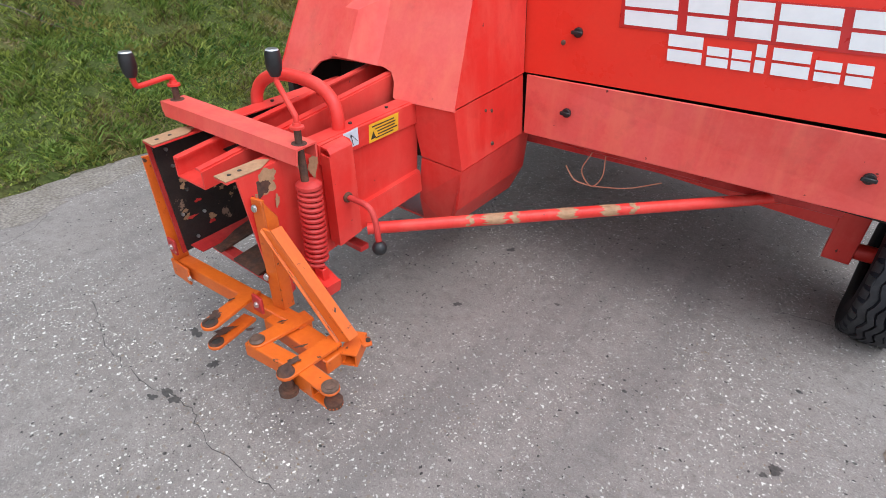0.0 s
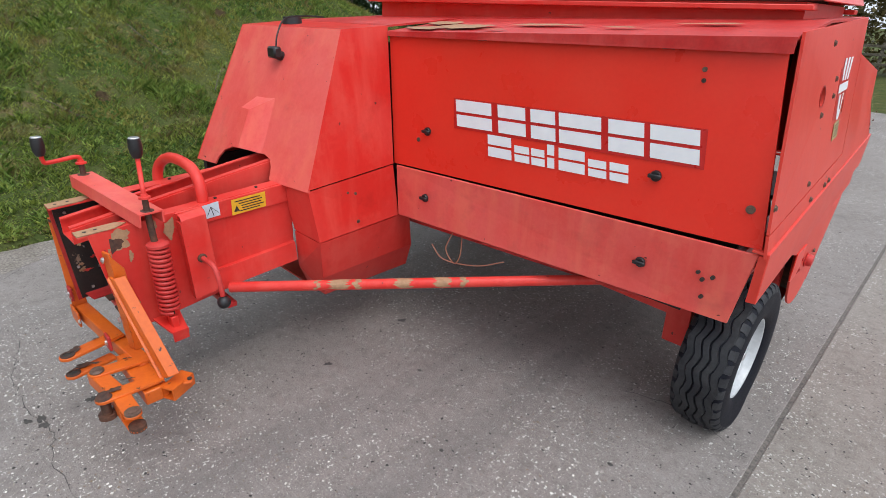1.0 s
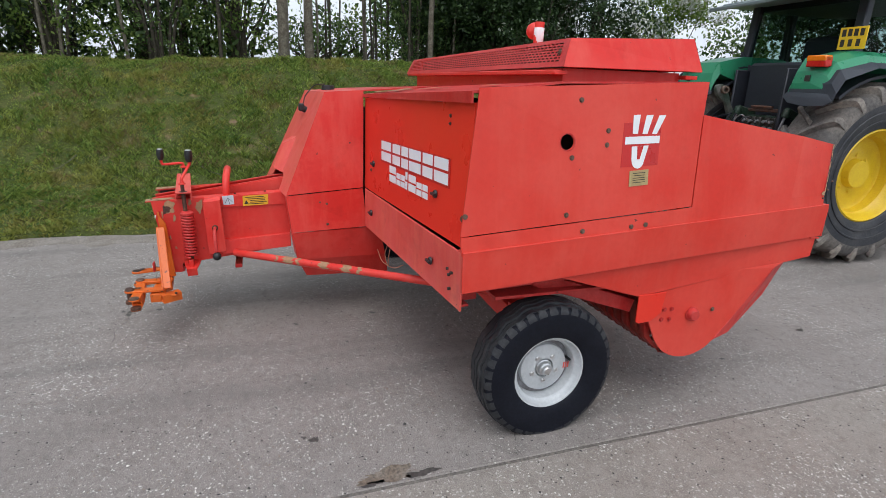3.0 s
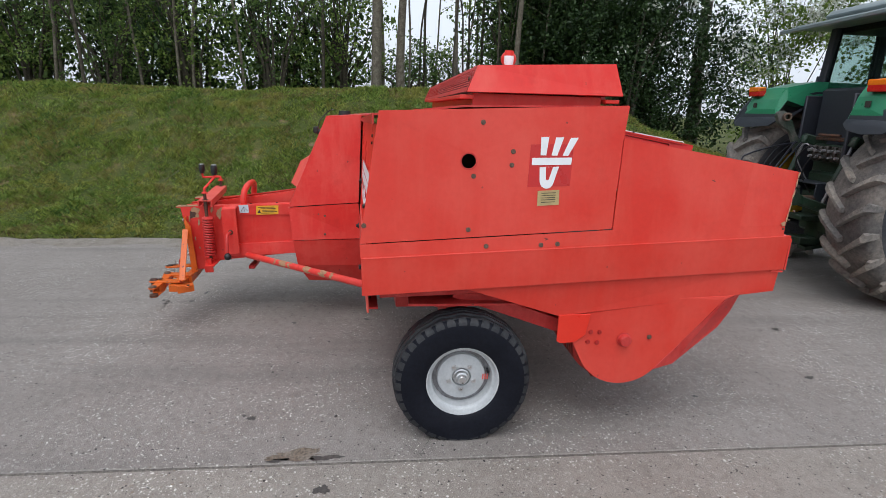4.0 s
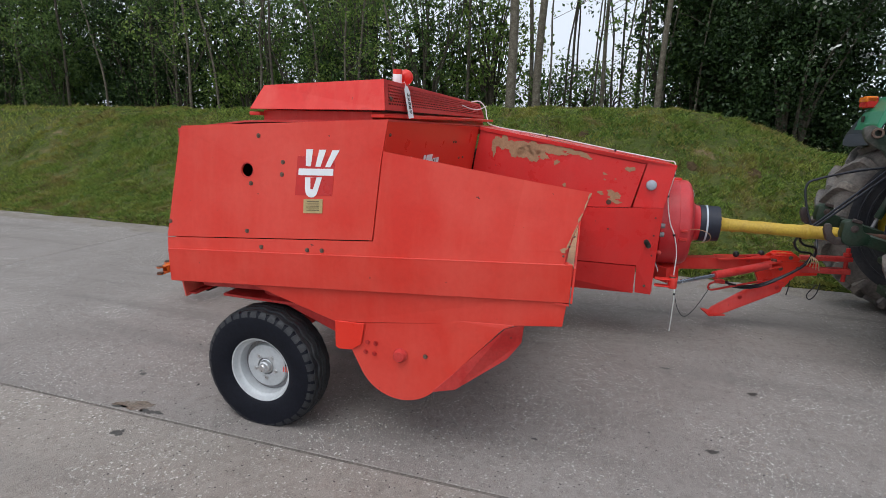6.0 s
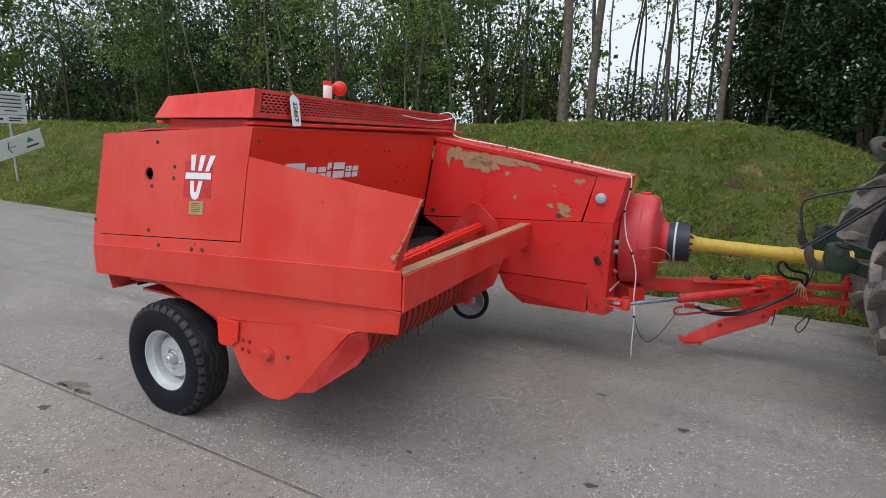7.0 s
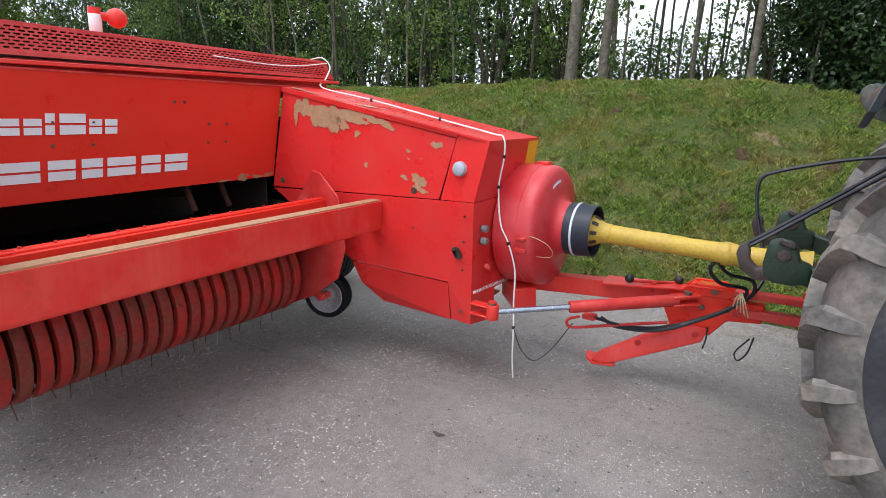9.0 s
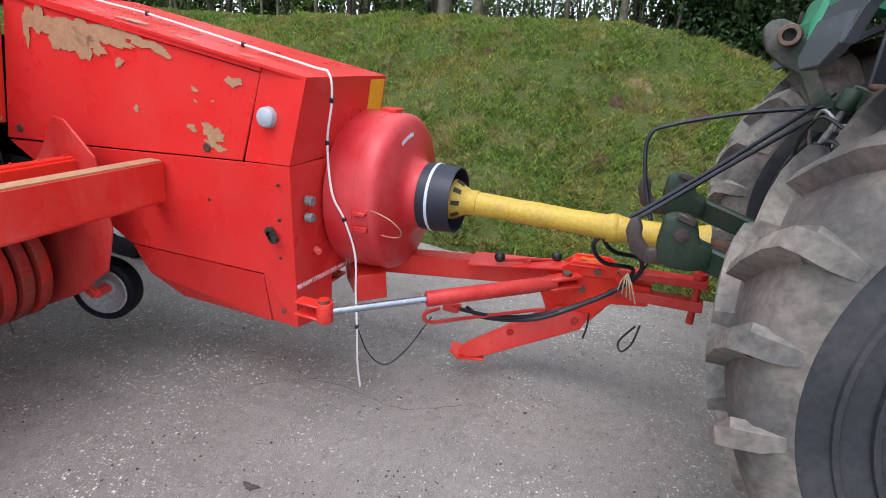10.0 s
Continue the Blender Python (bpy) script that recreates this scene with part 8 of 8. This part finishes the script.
HOSE = mat("black rubber hose", (0.012, 0.013, 0.02), 0.35, scale=10, grain=0.1)
for k, pts in enumerate((
        [(-2.84, 7.32, 1.56), (-2.83, 7.0, 1.50), (-2.80, 6.72, 1.42), (-2.785, 6.63, 1.36), (-2.76, 6.64, 1.2), (-2.72, 6.70, 1.0), (-2.65, 6.75, 0.85), (-2.54, 6.70, 0.72), (-2.46, 6.55, 0.60), (-2.40, 6.30, 0.47), (-2.28, 6.1, 0.46), (-2.16, 5.92, 0.515)],
        [(-2.88, 7.36, 1.62), (-2.70, 7.05, 1.36), (-2.50, 6.72, 1.10), (-2.41, 6.58, 1.0), (-2.385, 6.53, 0.93), (-2.42, 6.58, 0.86), (-2.50, 6.70, 0.82), (-2.52, 6.70, 0.72), (-2.45, 6.55, 0.60), (-2.38, 6.28, 0.45), (-2.26, 6.05, 0.45), (-2.2, 5.96, 0.51)],
        [(-2.80, 7.34, 1.56), (-2.62, 7.0, 1.30), (-2.45, 6.68, 1.05), (-2.375, 6.53, 0.95), (-2.37, 6.49, 0.88), (-2.41, 6.55, 0.80), (-2.50, 6.68, 0.76), (-2.50, 6.60, 0.62), (-2.41, 6.38, 0.50)])):
    line("hose", pts, 0.0105, HOSE, "black rubber hydraulic hose looped from the tractor", "hose", "hydraulic hoses")
CORD = mat("pale baling cord", (0.42, 0.33, 0.2), 0.9)
for k in range(5):
    line("cord", [(-2.44, 6.66, 0.76), (-2.40 + 0.012 * k, 6.64 + 0.012 * k, 0.735), (-2.42 + 0.012 * k, 6.63 + 0.022 * k, 0.675 - 0.008 * k)], 0.0035, CORD, "frayed pale cord knotted round the hoses", "cord", "cord ends")
line("cord", [(-2.42, 6.52, 0.52), (-2.43, 6.52, 0.44), (-2.42, 6.51, 0.38)], 0.005, BLACK, "short black cord hanging from the drawbar", "cord")
line("cord", [(-2.42, 6.76, 0.52), (-2.41, 6.74, 0.42), (-2.42, 6.70, 0.36), (-2.44, 6.68, 0.40), (-2.44, 6.74, 0.5)], 0.005, BLACK, "black cord loop hanging from the drawbar", "cord")
CABLE = mat("white cable", (0.7, 0.7, 0.68), 0.5)
path = [(-2.18, 3.50, 2.04), (-2.21, 3.60, 2.055), (-2.235, 3.66, 1.99), (-2.15, 3.70, 1.90), (-2.02, 3.80, 1.828), (-1.99, 4.3, 1.752), (-1.95, 4.9, 1.648), (-1.90, 5.3, 1.583), (-1.885, 5.385, 1.565), (-1.89, 5.395, 1.46), (-1.90, 5.365, 1.28),
        (-1.88, 5.40, 1.07), (-1.90, 5.45, 0.95), (-1.93, 5.49, 0.78), (-1.94, 5.49, 0.58), (-1.92, 5.51, 0.42), (-1.93, 5.51, 0.22), (-1.96, 5.51, 0.06)]
cable = line("cable", path, 0.0052, CABLE, "white cable tied along the hood and hanging to the ground", "cable")
for p in ((-1.99, 4.3, 1.752), (-1.95, 4.9, 1.648), (-1.89, 5.395, 1.46), (-1.90, 5.45, 0.95), (-1.92, 5.51, 0.42), (-1.90, 5.365, 1.28)):
    part("cable_tie", rod(V(p) - V(0.002, 0.004, 0.008), V(p) + V(0.002, 0.004, 0.008), 0.010, 10), BLACK, cable)
line("wire", [(-1.92, 5.51, 0.42), (-1.95, 5.56, 0.27), (-2.0, 5.63, 0.20), (-2.05, 5.72, 0.29), (-2.1, 5.82, 0.47)], 0.003, BLACK, "thin black wire hanging beside the cable", "wire")
line("wire", [(-1.2, 3.715, 1.985), (-1.6, 3.70, 1.965), (-1.9, 3.69, 1.975), (-2.18, 3.68, 2.01)], 0.004, CABLE, "white wire strung along the slotted hood", "wire")

# ---- tag, height post, signs ----
tag = thing("lot_tag", "white paper lot tag tied to the slotted hood", "tag", (0.06, 3.73, 1.96))
tb = part("tag_card", plate([(0.035, 3.735, 2.045), (0.01, 3.738, 2.02), (0.035, 3.775, 1.87), (0.105, 3.772, 1.865), (0.085, 3.735, 2.025), (0.06, 3.732, 2.05)], 0.001, 0, (0, -1, 0)), WHITE, tag, smooth=False)
up = (V(0.05, 3.735, 2.04) - V(0.07, 3.773, 1.868)).normalized()
across = V(0.9, 0.0, 0.1).normalized()
nrm = V(0, 1, 0.25)
xx = (-up).normalized()
zz = nrm.normalized()
yy = zz.cross(xx).normalized()
zz = xx.cross(yy).normalized()
tm = Matrix((xx, yy, zz)).transposed().to_4x4()
tm.translation = V(0.06, 3.7575, 1.95)
text_on("tag_number", "22869", 0.048, tm, INK, tag)
part("tag_string", tube([(0.047, 3.735, 2.04), (0.05, 3.72, 2.07), (0.05, 3.70, 2.06)], 0.0015, 5), CABLE, tag)
lever = part("top_lever", rod((-0.700, 3.36, 1.980), (-0.700, 3.37, 2.210), 0.032, 20), RED, baler, "red lever post with white decal and ball end")
part("lever_boss", lathe([(0.04, 0), (0.05, 0.015), (0.05, 0.06), (0.04, 0.075)], (-0.700, 3.36, 1.990), (0, 0, 1), 20), RED, lever)
part("ball_end", lathe([(0.0, -0.055)] + [(0.055 * math.sin(a), -0.055 * math.cos(a)) for a in (k * math.pi / 12 for k in range(1, 12))] + [(0, 0.06)], (-0.810, 3.39, 2.165), (1, 0, 0.2), 24), RED, lever)
part("ball_neck", rod((-0.700, 3.37, 2.170), (-0.790, 3.385, 2.165), 0.022, 14), RED, lever)
part("white_decal", lathe([(0.0325, 0), (0.0332, 0.001), (0.0332, 0.095), (0.0325, 0.096)], (-0.700, 3.3662, 2.080), (0, 0.03, 1), 20), WHITE, lever)
part("lever_strut", beam((-0.720, 3.38, 2.010), (-1.000, 3.45, 1.990), 0.03, 0.05, 0.005), RED_WORN, lever)
part("strut_decal", beam((-0.810, 3.405, 1.978), (-0.910, 3.43, 1.938), 0.034, 0.052, 0.0), WHITE, lever)


def sign(name, at, w, h, turn, lines, label, arrow=False, tilt=0.0):
    m = Matrix.Translation(at) @ Matrix.Rotation(turn, 4, "Z") @ Matrix.Rotation(tilt, 4, "Y")
    s = thing(name, label, "sign", at)
    part("board", box(-w / 2, w / 2, -0.01, 0.01, -h / 2, h / 2, 0.003, m), WHITE, s)
    for x0, x1, z, th in lines:
        part("print_bar", box(x0 * w, x1 * w, -0.013, -0.011, z * h - th / 2, z * h + th / 2, 0, m), FENDER, s, smooth=False)
    if arrow:
        part("arrow", join(box(-0.27 * w, -0.12 * w, -0.013, -0.011, -0.01, 0.01, 0, m), plate([m @ V(-0.29 * w, -0.012, 0), m @ V(-0.24 * w, -0.012, 0.28 * h), m @ V(-0.22 * w, -0.012, 0.28 * h), m @ V(-0.27 * w, -0.012, 0), m @ V(-0.22 * w, -0.012, -0.28 * h), m @ V(-0.24 * w, -0.012, -0.28 * h)], 0.003, 0)), INK, s, smooth=False)
        part("logo_shape", plate([m @ V(0.12 * w, -0.012, -0.02 * h), m @ V(0.2 * w, -0.012, 0.26 * h), m @ V(0.3 * w, -0.012, -0.02 * h)], 0.003, 0), GREEN_PAINT, s, smooth=False)
    return s


face = math.atan2(-8.2, 18.5) * -1 + math.pi
SX, SY = -5.3, -11.6
z0 = land(SX, SY)
post = part("sign_post", rod((SX, SY, z0 - 0.2), (SX, SY, 2.75), 0.035, 14), ALU)
tagged(post, "grey metal sign post on the grass bank", "post")
front = Matrix.Rotation(face, 3, "Z") @ V(0, -1, 0)
sign("site_sign", V(SX, SY, 2.45) + front * 0.05, 1.05, 0.6, face, [(-0.36, 0.36, 0.34, 0.03), (-0.36, 0.36, 0.17, 0.03), (-0.36, 0.36, 0.0, 0.03), (-0.36, 0.36, -0.17, 0.03), (-0.2, 0.2, -0.34, 0.03)], "white notice board with lines of small dark print")
sign("site_sign", V(SX, SY, 2.02) + front * 0.05, 1.0, 0.22, face, [(-0.4, -0.28, 0.0, 0.06), (-0.1, 0.4, 0.15, 0.03), (-0.1, 0.3, -0.15, 0.03)], "small white notice board under the larger one")
sign("arrow_sign", V(SX - 0.1, SY, 1.35) + front * 0.1, 1.6, 0.52, face, [(0.1, 0.38, -0.25, 0.05)], "white tilted direction board with a dark arrow", True, radians(-14))


# ---- grass ----
# bare earth scraped open on the bank
SOIL = ((-5.9, 6.11, 0.16), (-7.55, 4.27, 0.13), (-6.85, 6.12, 0.10), (-6.85, 7.06, 0.12), (-6.2, 2.2, 0.08), (-6.6, -2.1, 0.1))
EARTH = mat("bare brown earth", (0.045, 0.031, 0.016), 0.95, tint=(0.10, 0.072, 0.038), scale=9, amount=0.8, grain=0.5, grain_scale=50, bump=0.9, bump_scale=35, shine=0.08)
for k, (x, y, r) in enumerate(SOIL):
    bm = bmesh.new()
    grid = {}
    for i in range(-9, 10):
        for j in range(-9, 10):
            if i * i + j * j <= 81:
                px, py = x + r * i / 8, y + r * j / 9
                lump = 0.05 * (1 - (i * i + j * j) / 81) * (0.5 + 0.8 * noise.noise((px * 14, py * 14, k)))
                grid[i, j] = bm.verts.new((px, py, land(px, py) + lump + 0.006 - 0.02 * ((i * i + j * j) > 64)))
    for i, j in grid:
        if all(q in grid for q in ((i + 1, j), (i + 1, j + 1), (i, j + 1))):
            bm.faces.new((grid[i, j], grid[i + 1, j], grid[i + 1, j + 1], grid[i, j + 1]))
    tagged(part("earth_patch", bm, EARTH), "bare brown earth scraped open in the grass", "soil", "patches of bare earth", kind="stuff")


def grass(name, count, x0, x1, y0, y1, height, width, material, seed, label, patch=None):
    """Bent blades standing on the bank; patch: keeps only blades in the patches of a broad noise."""
    rng = np.random.default_rng(seed)
    pts = []
    while len(pts) < count:
        x, y = x1 - (x1 - x0) * rng.random() ** 1.25, y0 + (y1 - y0) * rng.random()
        if patch and noise.noise((x * patch[0], y * patch[0], seed)) < patch[1]:
            if rng.random() > 0.04:
                continue
        if not patch and noise.noise((x * 1.2, y * 1.2, 21.0)) + 0.5 * noise.noise((x * 3.4, y * 3.4, 8.0)) > 0.3 and rng.random() > 0.6:
            continue
        if any((x - a) ** 2 + ((y - b) * 1.2) ** 2 < (r * (0.45 + 0.7 * noise.noise((x * 9, y * 9, 2)))) ** 2 for a, b, r in SOIL):
            continue
        z = land(x, y)
        if z > 0.004:
            pts.append((x, y, z - 0.01))
    p = np.array(pts)
    n = len(p)
    a = rng.uniform(0, math.tau, n)
    u = np.stack((np.cos(a), np.sin(a), np.zeros(n)), axis=1)
    tall = np.array([0.75 + 0.8 * noise.noise((q[0] * 1.6, q[1] * 1.6, 11.0)) + 0.9 * noise.noise((q[0] * 5.5, q[1] * 5.5, 4.0)) for q in pts]).clip(0.3, 1.9)
    h = height * rng.uniform(0.5, 1.3, n) * tall
    b = rng.uniform(0, math.tau, n)
    lean = np.stack((np.cos(b), np.sin(b), np.zeros(n)), axis=1) * (h * rng.uniform(0.4, 1.5, n))[:, None]
    w = width * rng.uniform(0.6, 1.3, n)[:, None]
    up = np.stack((np.zeros(n), np.zeros(n), h), axis=1)
    quad = np.stack((p - u * w, p + u * w, p + lean * 0.35 + up * 0.6 + u * w * 0.8, p + lean + up, p + lean * 0.35 + up * 0.6 - u * w * 0.8), axis=1).reshape(-1, 3)
    me = bpy.data.meshes.new(name)
    me.vertices.add(n * 5)
    me.vertices.foreach_set("co", quad.astype(np.float32).ravel())
    me.loops.add(n * 5)
    me.loops.foreach_set("vertex_index", np.arange(n * 5, dtype=np.int32))
    me.polygons.add(n)
    me.polygons.foreach_set("loop_start", np.arange(0, n * 5, 5, dtype=np.int32))
    me.update()
    me.validate()
    me.materials.append(material)
    return tagged(new(name, me), label, "grass", kind="stuff")


grass("grass", 330000, -10.5, -4.15, -9, 12.5, 0.062, 0.0085, GRASS, 1, "short uneven green grass on the bank")
grass("grass", 26000, -10.5, -4.15, -22, -9, 0.10, 0.012, GRASS, 2, "short uneven green grass farther along the bank")
grass("grass_tufts", 42000, -9.0, -4.15, -7, 9.0, 0.085, 0.008, TUFT, 6, "coarse brighter grass tufts on the bank", (2.4, 0.12))
grass("dry_grass", 44000, -9.5, -4.15, -9, 12.0, 0.07, 0.005, STRAW, 3, "dry yellow grass tufts on the bank", (1.5, 0.16))
grass("weeds", 26000, -9.5, -4.3, -8, 12.0, 0.05, 0.018, WEED, 4, "broad-leaved green weeds in the grass", (1.1, 0.18))
rnd = random.Random(4)
for k, (x, y, L) in enumerate(((-6.9, 5.0, 0.8), (-6.2, 1.6, 0.5), (-6.0, 3.4, 0.4), (-5.6, 0.8, 0.35), (-7.2, 2.9, 0.6), (-5.6, 5.9, 0.3), (-6.0, -0.8, 0.4))):
    a = rnd.random() * math.tau
    q = [V(x + math.cos(a) * L * t, y + math.sin(a) * L * t, 0) for t in (0, 0.35, 0.7, 1.0)]
    for v in q:
        v.z = land(v.x, v.y) + 0.07
    tagged(part("twig", tube(smooth_path(q, 4), 0.006, 5, 0.003), BARK), "thin dry twig lying on the grass bank", "twig", "fallen twigs")
